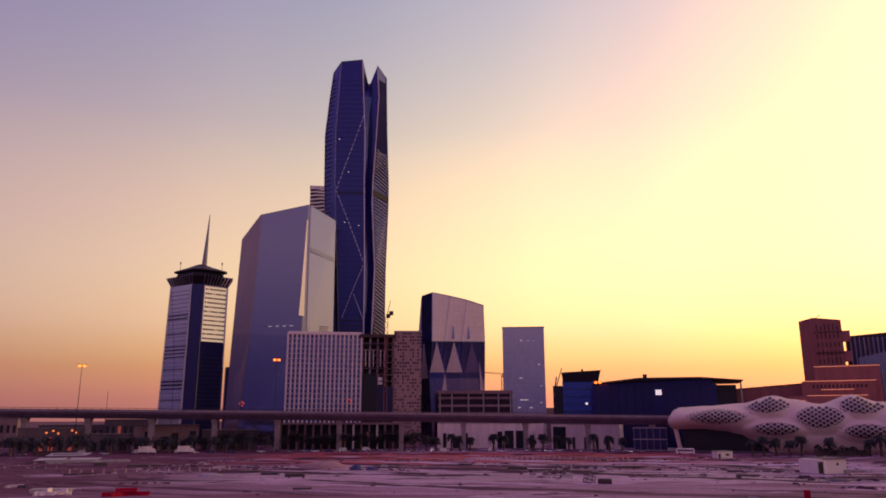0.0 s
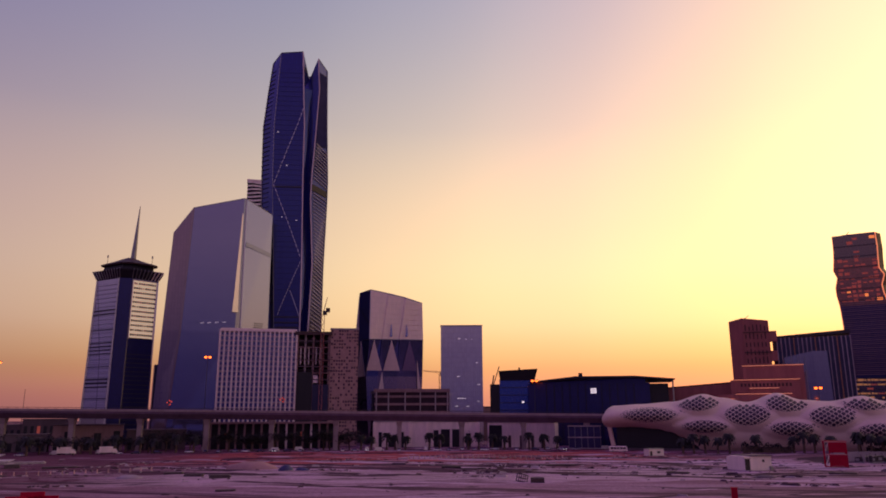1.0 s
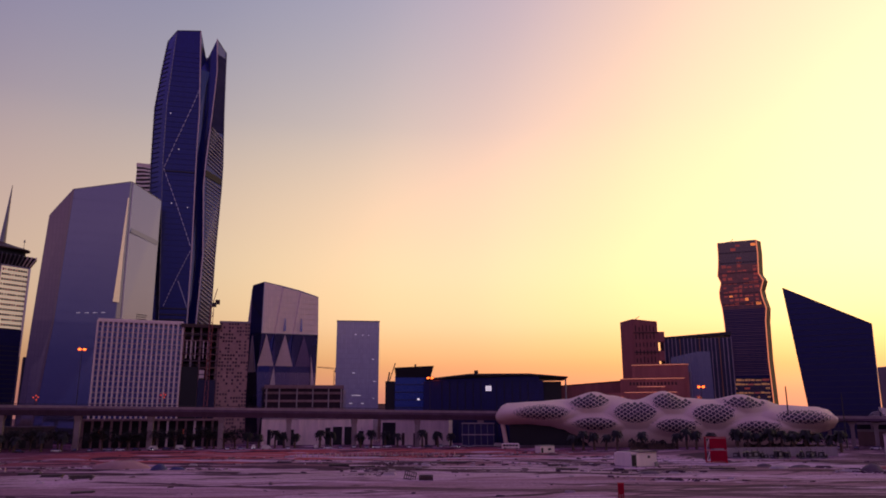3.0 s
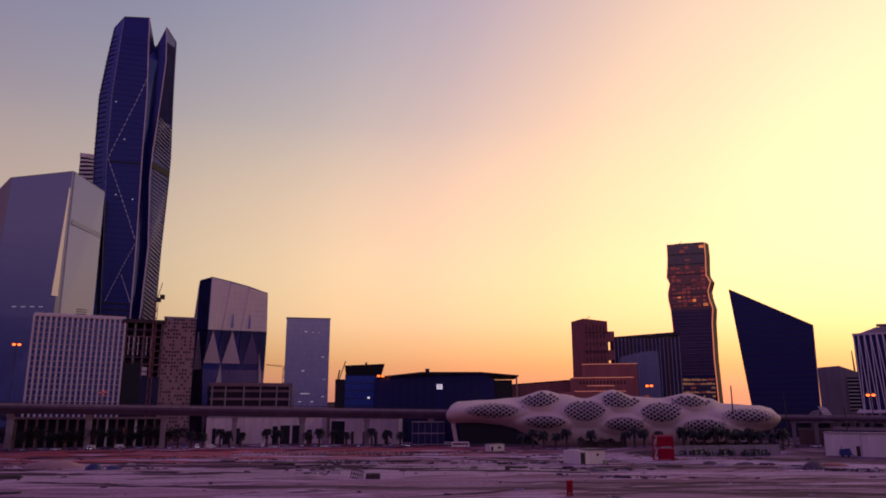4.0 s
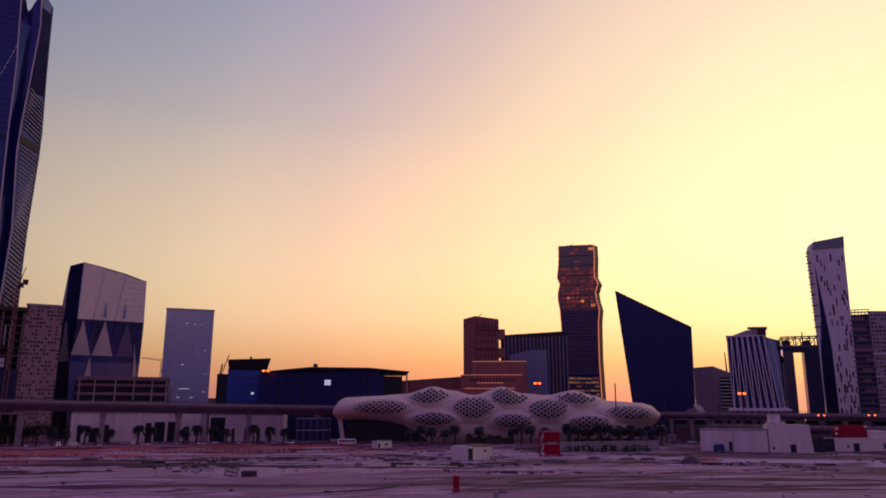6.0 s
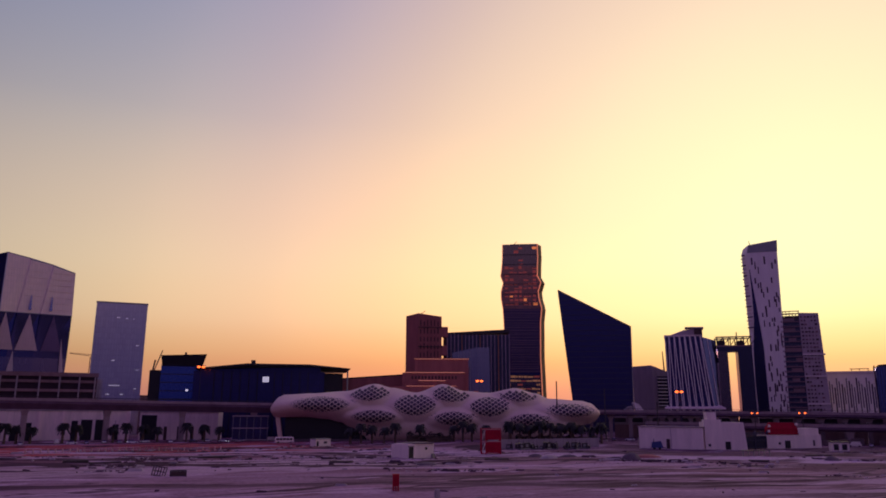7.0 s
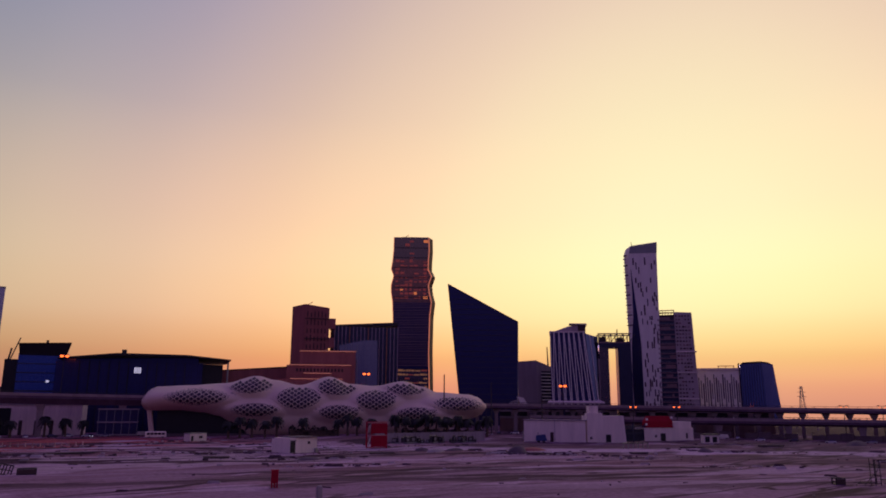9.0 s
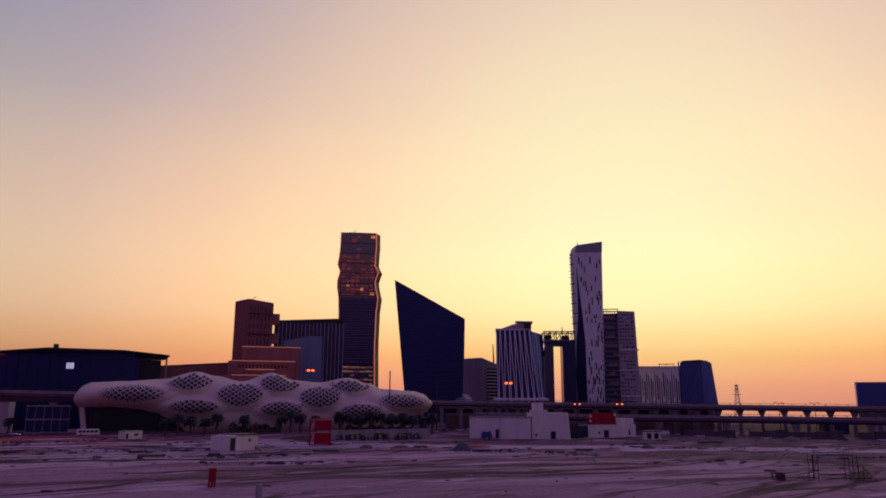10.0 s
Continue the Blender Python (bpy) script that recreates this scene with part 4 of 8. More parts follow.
    part("break_line", beam((8.5, -6.6, 72), (46.6, -1.4, 72), 0.35), METAL, t)
    part("coping", loft([[(x, y, z) for x, y, z in up], [(x, y, z + 0.6) for x, y, z in up]]), METAL, t)


def podium():
    m, w = site((-3, 500), (46, 498))
    t = thing("podium_block", "low brown podium with long window bands", "building", m)
    part("body", box(0, w, 1, 22, 0, 34), MATT_DARK, t)
    for z in (0, 5, 10, 15, 20.5, 25.5, 30.5):
        part("fascia", box(-0.3, w + 0.3, 0.2, 1.2, z, z + 1.5), PURPLE_STONE, t)
    part("roof", box(-0.6, w + 0.6, -0.4, 22, 34, 36.2), PURPLE_STONE, t)
    for x in (1, 9, 20, 30, 40, w - 1):
        part("pilaster", box(x - 0.4, x + 0.4, -0.2, 1.2, 0, 36.0), CONCRETE, t)


def grey_slab():
    m, w = site((45, 555), (76, 552))
    t = thing("grey_slab_tower", "plain grey mirror-glass slab tower", "office tower", m)
    part("facade", box(0, w, 0, 26, 0, 84.5), G_GREY, t)
    part("coping", box(-0.25, w + 0.25, -0.25, 26.2, 84.5, 85.4), METAL, t)
    sl = [[(0, 0, z), (w, 0, z)] for z in (0, 84.5)]
    floor_lines(t, sl, 0, 1, 5, 84, 3.6, G_GREY, 0.22, 9)
    for x, z, l in ((13, 75, 2.5), (18.5, 74.6, 1.5), (23, 74.4, 1), (12, 31, 9), (10.5, 25.4, 3), (19, 25.4, 3), (27, 29, 2), (27, 41, 3), (12, 47, 3), (26, 57, 2.4)):
        part("lit_or_glinting_window", box(x, x + l * 0.7, -0.12, 0.1, z, z + 0.45), LIT_SOFT, t)


def blue_block():
    m, w = site((81, 508.5), (106, 504))
    t = thing("blue_block", "bright blue glazed block under a dark roof canopy", "building", m)
    part("facade", box(0.5, w - 1, 0.6, 20, 0, 43), G_BLUE, t)
    for z in (22, 27, 32, 37):
        part("transom", box(0.4, w - 0.9, 0.4, 0.7, z, z + 0.5), DARK_METAL, t)
    part("attic", loft([[(1, 0.3, 42), (w - 1, 0.3, 42), (w - 1, 20, 42), (1, 20, 42)], [(0, -1.2, 48.5), (w + 1.2, -1.2, 49.8), (w + 1.2, 21, 49.8), (0, 21, 48.5)]]), DARK, t, "black flared roof storey")
    part("side_block", box(-6, 0.5, 2, 18, 0, 39.6), DARK, t)
    part("crane_jib", beam((-3.8, 6, 39), (0.4, 6, 52), 0.6), DARK_METAL, t)
    part("crane_jib", beam((-4.6, 6, 39), (-3.4, 6, 46), 0.9), DARK_METAL, t)
    part("lit_or_glinting_window", box(15.5, 17, 0.2, 0.5, 27, 28.2), LIT_WHITE, t)
    part("rooftop_unit", box(13.5, 14.8, 4, 6, 49, 51), DARK_METAL, t)


def hall():
    m, w = site((104, 480), (182, 455))
    t = thing("conference_hall", "low black hall under a thin far-projecting roof", "building", m)
    part("body", box(-8.5, w * 0.83, 3, 45, 0, 38.6), G_NAVY, t)
    part("wing", box(w * 0.83, w - 2.5, 6, 40, 0, 38.2), DARK, t)
    part("roof", loft([[(-8, 0, 39.4), (22, -3, 42.0), (w * 0.72, -3, 41.9), (w + 1.5, -1, 40.3), (w + 1.5, 44, 40.3), (-8, 44, 39.4)],
                       [(-8, 0, 40.0), (22, -3, 43.0), (w * 0.72, -3, 42.9), (w + 1.5, -1, 40.9), (w + 1.5, 44, 40.9), (-8, 44, 40.0)]]), DARK_METAL, t, "thin dark projecting roof")
    part("clerestory", loft([[(-5, 2.6, 38.5), (22, 2.6, 38.5), (w * 0.8, 2.6, 38.5), (w * 0.8, 40, 38.5), (-5, 40, 38.5)], [(-5, 2.6, 39.6), (22, 2.6, 41.9), (w * 0.8, 2.6, 41.2), (w * 0.8, 40, 41.0), (-5, 40, 39.6)]]), G_NAVY, t)
    part("lit_or_glinting_window", box(31.4, 34.9, 2.4, 2.9, 32.3, 35.5), LIT_WHITE, t, "brightly lit corner window")
    for i in range(3):
        part("window_bar", box(32.1 + i * 0.9, 32.35 + i * 0.9, 2.1, 2.6, 32.3, 35.5), DARK_METAL, t)
    for i in range(12):
        x = 3 + i * 5
        if not 28 < x < 36:
            part("mullion", box(x, x + 0.5, 2.6, 3.1, 0, 38.6), DARK, t)
    part("column", tube((w, 1, 0), (w, 1, 39.6), 0.5, 0.5), METAL, t)
    part("rooftop_unit", box(24, 26.5, 4, 7, 43, 45.4), DARK_METAL, t)
    part("rooftop_unit", box(10, 11, 4, 7, 40, 42), DARK_METAL, t)


def brown_tower():
    m, w = site((247, 508), (270, 496))
    t = thing("brown_tower", "red-brown stone tower with projecting balcony boxes", "office tower", m)
    part("wall", loft([[(0, 3, 0), (9, -2, 0), (w, 0, 0), (w, 24, 0), (0, 24, 0)], [(0, 3, 83.6), (9, -2, 85.2), (w, 0, 83), (w, 24, 83), (0, 24, 83.6)]]), BROWN_STONE, t)
    rnd = random.Random(8)
    for i in range(6):
        for j in range(11):
            x = 10.4 + i * 2.5
            z = 20 + j * 5.6
            y = -2 + 2 * (x - 9) / (w - 9)
            part("window", box(x, x + 0.8, y - 0.1, y + 0.6, z, z + rnd.choice((3.2, 4.4))), BROWN_DARK, t)
    part("balcony_box", box(w - 1, w + 4.6, 0.3, 6, 68.4, 75.6), BROWN_STONE, t)
    part("balcony_box", box(w - 1, w + 4.0, 0.3, 6, 55, 62), BROWN_STONE, t)
    part("balcony_box", box(w - 1, w + 5.5, 0.3, 8, 0, 49), BROWN_STONE, t)
    for z in (33, 47, 61, 75):
        part("string_course", beam((9, -2.25, z), (w + 0.2, -0.25, z), 0.5, 0.6), BROWN_DARK, t)
    part("rooftop_crane", beam((10, 4, 85), (14, 4, 87.6), 0.35), DARK_METAL, t)


def terraces():
    m, w = site((231, 466), (264, 448))
    t = thing("terraced_block", "stepped red-brown block edged with glowing warm strips", "building", m)
    part("upper_tier", box(2, w, 4, 24, 0, 49.4), BROWN_STONE, t)
    part("middle_tier", box(-6, w - 3, 1.5, 4.2, 0, 40.4), BROWN_STONE, t)
    part("lower_tier", box(4.6, w - 15, -1.2, 1.7, 0, 35.0), BROWN_STONE, t)
    part("base_tier", box(-14, w - 7, -3.4, -1, 0, 31.4), BROWN_STONE, t)
    part("parapet", box(1.6, w + 0.4, 3.6, 24, 49.4, 50.0), COPPER, t)
    part("parapet", box(-4.3, w - 2.7, 1.1, 4.0, 40.4, 41.0), COPPER, t)
    for x0, x1, y, z in ((1.8, w + 0.3, 3.5, 49.3), (-4.2, w - 2.7, 1.0, 40.3), (4.8, w - 15.2, -1.4, 35.0), (-3.3, w - 8, -3.6, 31.4), (-14, -4, -3.7, 28.4)):
        part("light_strip", box(x0, x1, y - 0.15, y + 0.1, z, z + 0.26), LIT_TRIM, t)
    for i in range(14):
        part("window", box(0 + i * 2.2, 1.2 + i * 2.2, 1.35, 1.6, 36.2, 38.2), BROWN_DARK, t)
    m2, w2 = site((192, 500), (236, 486))
    l = thing("link_wing", "long low brown wing with a plain parapet", "building", m2)
    part("wall", loft([[(0, 0, 0), (w2, 0, 0), (w2, 14, 0), (0, 14, 0)], [(0, 0, 36.4), (w2, 0, 39.8), (w2, 14, 39.8), (0, 14, 36.4)]]), BROWN_STONE, l)
    part("coping", beam((-0.3, -0.2, 36.5), (w2, -0.2, 40), 0.6), DARK_METAL, l)


def ribbed_glass():
    m, w = site((289, 528), (334, 503))
    t = thing("ribbed_glass_block", "dark glass block with pale vertical ribs", "office building", m)
    part("facade", box(0, w, 0, 24, 0, 73.5), G_DARK, t)
    part("coping", loft([[(-0.4, -0.4, 73.4), (w, -0.4, 75.5), (w, 24, 75.5), (-0.4, 24, 73.4)], [(-0.4, -0.4, 75), (w, -0.4, 78), (w, 24, 78), (-0.4, 24, 75)]]), DARK_METAL, t)
    for i in range(19):
        x = 0.4 + i * (w - 0.8) / 18
        part("rib", box(x - 0.26, x + 0.26, -0.6, 0.1, 0, 74), COPPER if i % 5 == 0 else PALE_RENDER, t)
    c = thing("glass_cube", "sloped blue-grey glass cube behind the terraces", "building", site((279, 500), (306, 486))[0])
    part("facade", loft([[(0, 0, 0), (22, -1.4, 0), (30, -0.6, 0), (30, 14, 0), (0, 14, 0)], [(2, 1, 57.6), (20, -0.4, 61.4), (29, 0.6, 61.4), (29, 13, 61.4), (2, 13, 57.6)]]), G_CUBE, c)
    for x in (5.5, 10.5, 15.5):
        part("mullion", beam((x, -0.45 - 0.065 * x + 0.7, 0), (x * 0.82 + 2, 0.75 - 0.07 * x, 58.4), 0.35), METAL, c)


def wave_tower():
    m, w = site((371, 565), (396, 548))
    t = thing("wavy_tower", "bronze glass tower with pinched waist and glowing edge lines", "skyscraper", m)
    prof = [(0, 0, 0), (26, -0.4, 1.2), (44, 0.2, 0.8), (60, 0.6, 0.4), (68, 0.4, 0.5), (92, -0.2, 1.0), (104, -0.8, 2.4), (113, -2.2, 0.2), (119, -2.2, -0.4), (127, -0.2, 2.2), (133, -2.4, -0.8), (142, -1.2, -0.5), (150, -0.6, 0.0), (162, -0.4, -0.3)]
    def outline(z, dl, dr):
        return [(dl - 0.4, 0, z), (w + dr, 0, z), (w + 3.6 + dr, 8, z), (w + 2.6 + dr, 28, z), (dl + 1, 28, z)]
    rings = [outline(*p) for p in prof]
    for z0, z1, mt, lab in ((0, 44, G_WARM, "bronze glass with lit floors"), (44, 104, G_NAVY, "louvred navy storeys"), (104, 142, G_COPPER, "copper-toned glass storeys"), (142, 162, G_WARM, "bronze glass top storeys")):
        part("facade", loft([r for r, p in zip(rings, prof) if z0 <= p[0] <= z1]), mt, t, lab)
    def width(z):
        for a, b in zip(prof, prof[1:]):
            if a[0] <= z <= b[0]:
                f = (z - a[0]) / (b[0] - a[0])
                return a[1] + f * (b[1] - a[1]), a[2] + f * (b[2] - a[2])
        return prof[-1][1:]
    for j in range(54):
        z = 2 + j * 2.95
        dl, dr = width(z)
        louvred = 47 < z < 106
        if louvred or j % 3 == 0:
            part("floor_band", beam((dl - 0.5, -0.15, z), (w + dr, -0.15, z), 0.5, 0.6 if louvred else 0.5), PURPLE_STONE if louvred else DARK_METAL, t)
        if louvred:
            part("floor_band", beam((dl - 0.5, -0.15, z + 1.4), (w + dr, -0.15, z + 1.4), 0.4, 0.4), PURPLE_STONE, t)
    part("side_cladding", loft([[(r[1][0] + 0.25, 0.1, r[1][2]), (r[2][0] + 0.2, 7.9, r[1][2]), (r[2][0] - 0.2, 8.1, r[1][2]), (r[1][0] - 0.1, 0.4, r[1][2])] for r in rings]), BROWN_DARK, t, "dark brown side cladding")
    for i, wd, off in ((1, 0.75, 0.0), (0, 0.4, -0.2)):
        bm = bmesh.new()
        for a, b in zip(rings, rings[1:]):
            beam(Vector(a[i]) + Vector((off, -0.4, 0)), Vector(b[i]) + Vector((off, -0.4, 0)), wd, bm=bm)
        part("edge_trim", bm, LIT_EDGE, t, "zigzag glowing amber edge line")
    rnd = random.Random(21)
    # gold floors near the ground; round the waist, copper-red reflections painted as glowing panes
    for j in range(13):
        z = 3.4 + j * 3.4
        x = 0.6
        while x < w - 1.4:
            l = rnd.uniform(1.2, 5.5)
            if rnd.random() < 0.8:
                part("lit_or_glinting_window", box(x, min(w - 0.8, x + l), -0.42, 0.05, z, z + rnd.uniform(0.9, 1.7)), LIT_BASE if rnd.random() < 0.85 else LIT_DIM, t)
            x += l + rnd.uniform(0.2, 0.8)
    for j in range(15):
        z = 107 + j * 3.6
        for i in range(7):
            if rnd.random() < (0.62 if z < 141 else 0.16):
                x = 0.8 + i * (w - 1.6) / 7
                part("lit_or_glinting_window", box(x, min(w - 1, x + rnd.uniform(2.0, 4.2)), -0.14, 0.05, z, z + rnd.uniform(0.8, 2.8)), LIT_AMBER if rnd.random() < 0.05 else LIT_DIM, t)
    part("roof_rail", box(6, w, 4, 20, 162, 163.2), DARK_METAL, t)
    part("rooftop_crane", beam((8, 5, 162), (12, 5, 165.5), 0.4), DARK_METAL, t)


def wedge_tower():
    m, w = site((363, 478), (404, 444))
    t = thing("wedge_tower", "navy glass wedge with sharply sloping top", "office tower", m)
    front = [(11, 0), (52, 0), (53.3, 78), (0, 107.5)]
    back = [(13, 0), (50, 0), (51, 74), (4, 100)]
    bm = loft([[(x, 0, z) for x, z in front], [(x, 22, z) for x, z in back]])
    part("facade", bm, G_NAVY, t)
    part("coping", beam((-0.3, 0, 107.7), (53.5, 0, 78.2), 0.7), DARK_METAL, t)
    part("edge_trim", beam((-0.2, -0.1, 107.5), (10.8, -0.1, 0), 0.5), DARK_METAL, t)
    part("edge_trim", beam((53.3, -0.1, 78), (52, -0.1, 0), 0.5), METAL, t)
    for i in range(1, 26):
        z = 4 * i
        x0 = 11 - 11 * z / 107.5
        x1 = min(52 + z / 60, 53.3 * (107.5 - z) / 29.5 if z > 78 else 99)
        if x1 - x0 > 1:
            part("floor_line", beam((x0, -0.08, z), (x1, -0.08, z), 0.2, 0.3), DARK_METAL, t)


def small_block():
    m, w = site((431, 473), (450, 456))
    t = thing("small_grey_block", "small grey block with rounded top and side louvres", "building", m)
    part("wall", loft([[(0, 0, 0), (16, -3, 0), (w + 4, 3, 0), (w + 4, 20, 0), (0, 20, 0)], [(0, 0, 50.8), (14, -3, 51.6), (w + 3, 3, 46), (w + 3, 20, 46), (0, 20, 50.8)]]), PALE_RENDER, t)
    part("recess", beam((18.4, -2.3, 31), (w + 1.6, 1.6, 31), 0.3, 24), DARK, t, "dark recessed strip")
    for j in range(9):
        part("louvre", beam((18.2, -2.6, 20.5 + 2.6 * j), (w + 1.8, 1.4, 20.5 + 2.6 * j), 0.6, 0.9), WHITE_CLAD, t)
    part("mast", tube((w - 1, 6, 45), (w - 1.6, 6, 63), 0.7, 0.35, 6), DARK_METAL, t)


def striped_block():
    m, w = site((426, 432), (449, 408))
    t = thing("striped_block", "white-finned block with slanting stripes and tilted cap", "office building", m)
    wt = 0.8 * w   # the front narrows upwards
    part("glazing", loft([[(0, 0, 0), (w, 0, 0), (w, 24, 0), (0, 24, 0)], [(0, 0, 70.6), (wt, 0, 70.6), (wt, 24, 70.6), (0, 24, 70.6)]]), G_NAVY, t)
    # fins zigzag: neighbours draw together now at the top, now at the foot
    n = 15
    for i in range(n):
        f0 = (i * 0.2 + 0.8 * (2 * (i // 2) + 0.5)) / (n - 1)
        f1 = (i * 0.2 + 0.8 * (2 * ((i + 1) // 2) - 0.5)) / (n - 1)
        f0, f1 = min(1, max(0, f0)), min(1, max(0, f1))
        part("fin", beam((0.4 + f0 * (w - 0.8), -0.5, 10), (0.4 + f1 * (wt - 0.8), -0.5, 70.8), 0.6, 0.9), WHITE_CLAD, t)
    part("coping", box(-0.4, wt + 0.4, -0.8, 24, 70.6, 71.8), WHITE_PANEL, t)
    part("canopy", loft([[(-3, -3, 17.4), (w + 6, -3, 17.4), (w + 2, 3, 18.4), (0, 3, 18.4)], [(-3, -3, 18.6), (w + 6, -3, 18.6), (w + 2, 3, 20.6), (0, 3, 20.6)]]), WHITE_PANEL, t, "white sloping canopy")
    part("cap", loft([[(4, 0, 71.8), (wt - 1, -1, 71.8), (wt - 1, 16, 71.8), (4, 16, 71.8)], [(14, 0, 75.4), (wt - 1.5, -1.2, 76.2), (wt - 1.5, 16, 76.2), (14, 16, 75.4)]]), PALE_RENDER, t, "low sloping roof cap")
    part("roof_plate", loft([[(wt * 0.56, -2, 76.9), (wt + 1.4, -2, 76.0), (wt + 1.4, 10, 76.0), (wt * 0.56, 10, 76.9)], [(wt * 0.56, -2, 77.5), (wt + 1.4, -2, 77.2), (wt + 1.4, 10, 77.2), (wt * 0.56, 10, 77.5)]]), PALE_RENDER, t, "thin overhanging roof plate")
    part("roof_box", box(wt * 0.8, wt + 0.4, -1.5, 9, 71.8, 76.3), BROWN_DARK, t, "dark box under the roof plate")
    part("side_wall", loft([[(w, 0.3, 0), (w + 7, 5, 0), (w + 7, 22, 0), (w, 22, 0)], [(wt, 0.3, 70), (wt + 9, 5, 67.6), (wt + 9, 22, 67.6), (wt, 22, 70)]]), G_SLATE, t, "dim slate-blue side")
    part("fin", beam((w + 2.6, 1.7, 10), (wt + 3.4, 2.0, 69), 0.5, 0.6), WHITE_CLAD, t)
    m2, w2 = site((456, 404), (474, 386))
    b = thing("bridge_block", "dark twin block joined by a high bridge", "building", m2)
    part("left_leg", box(-4, 2.8, 0, 18, 0, 64), G_WARM, b)
    part("right_leg", box(9.6, 19.5, 0, 18, 0, 62), G_DARK, b)
    part("bridge_floor", box(-4, 19.5, -0.4, 17, 59.5, 62.6), G_DARK, b)
    for z in (62.6, 69.2):
        part("truss_chord", box(-5, 20, -0.4, 0.5, z, z + 0.9), PURPLE_STONE, b)
        part("truss_chord", box(-5, 20, 15, 16, z, z + 0.9), PURPLE_STONE, b)
    for i in range(6):
        x = -4.5 + i * 4.6
        part("truss_post", box(x, x + 0.7, -0.3, 0.4, 62, 73 if i == 3 else 70), DARK_METAL, b)
        part("truss_post", box(x, x + 0.7, 15, 15.8, 62, 70), DARK_METAL, b)
        part("truss_brace", beam((x, 0, 63), (x + 4.6, 0, 69.4), 0.5), DARK_METAL, b)
    part("plant_room", box(10, 15, 2, 14, 62.6, 67), BROWN_DARK, b)
    part("plant_room", box(-3.5, 1.5, 2, 14, 62.6, 67.5), BROWN_DARK, b)
    part("low_wing", box(-5, 0.2, 1, 18, 0, 51), CONCRETE, b)


def white_tower():
    m, w = site((527, 438), (544, 416))
    t = thing("bent_white_tower", "curving white tower with scattered slit windows", "skyscraper", m)
    def lx(z):   # left outline leans out as it rises
        return 2.2 * (1 - (z / 152) ** 0.8)
    def fold(z):   # the fold between side and front swings inwards lower down
        return lx(z) + (9.0 + 1.0 * z / 70 if z < 70 else 10 - 6.0 * (z - 70) / 80)
    def right(z):
        return w - 2.4 + 0.0158 * z
    rings = []
    for z in (0, 20, 40, 60, 70, 80, 100, 120, 135, 146):
        l = lx(z)
        rings.append([(l, 2, z), (fold(z), -2.5, z), (right(z), 0, z), (right(z), 20, z), (l + 2, 20, z)])
    rings.append([(lx(150) + 1.5, 2, 150.5), (lx(150) + 6, -2.5, 153), (w + 0.4, 0, 156), (w + 0.4, 20, 156), (lx(150) + 3, 20, 150.5)])
    part("wall", loft(rings), WHITE_CLAD, t)
    def front(x, z):
        return -2.5 + 2.5 * (x - fold(z)) / (right(z) - fold(z))
    part("roof_screen", loft([[(fold(146) + 0.2, -2.75, 146.5), (right(146) + 0.2, -0.25, 146.5), (right(146) + 0.2, 0.3, 146.5), (fold(146) + 0.2, -2.2, 146.5)],
                              [(lx(150) + 6.1, -2.75, 152.6), (w + 0.6, -0.25, 155.6), (w + 0.6, 0.3, 155.6), (lx(150) + 6.1, -2.2, 152.6)]]), METAL, t, "grey roof screen")
    dark = []
    for z, f in ((0, 0.9), (40, 0.9), (66, 0.8), (90, 0.45), (112, 0.25), (132, 0.06)):
        l, q = lx(z), fold(z)
        x0 = q + (l - q) * f
        y0 = -2.5 + 4.5 * f
        dark.append([(x0, y0 - 0.3, z), (q, -2.8, z), (q + 0.1, -2.3, z), (x0 + 0.1, y0 + 0.1, z)])
    part("dark_facet", loft(dark), G_NAVY, t, "dark glazed facet along the fold")
    rnd = random.Random(5)
    for j in range(34):
        z = 8 + j * 4.0
        for i in range(5):
            if rnd.random() < 0.36:
                x = fold(z) + 1.0 + (i + rnd.random()) / 5.2 * (right(z) - fold(z) - 2.2)
                if z > 138:
                    continue
                h = rnd.uniform(3, 6.5)
                y = front(x, z)
                part("slit_window", box(x, x + rnd.uniform(0.7, 1.2), y - 0.12, y + 0.5, z, z + h), BROWN_DARK, t)
    for j in range(22):
        z = 84 + j * 2.9
        l, q = lx(z), fold(z)
        part("balcony", beam((l - 0.7 + 0.5 * (j % 2), 1.9, z), (l + (q - l) * 0.5, -0.6, z), 1.0, 0.9), WHITE_PANEL if j % 3 else DARK_CONCRETE, t)
    part("roof_hoist", beam((8, 4, 152), (6.5, 4, 157.5), 0.5), DARK_METAL, t)


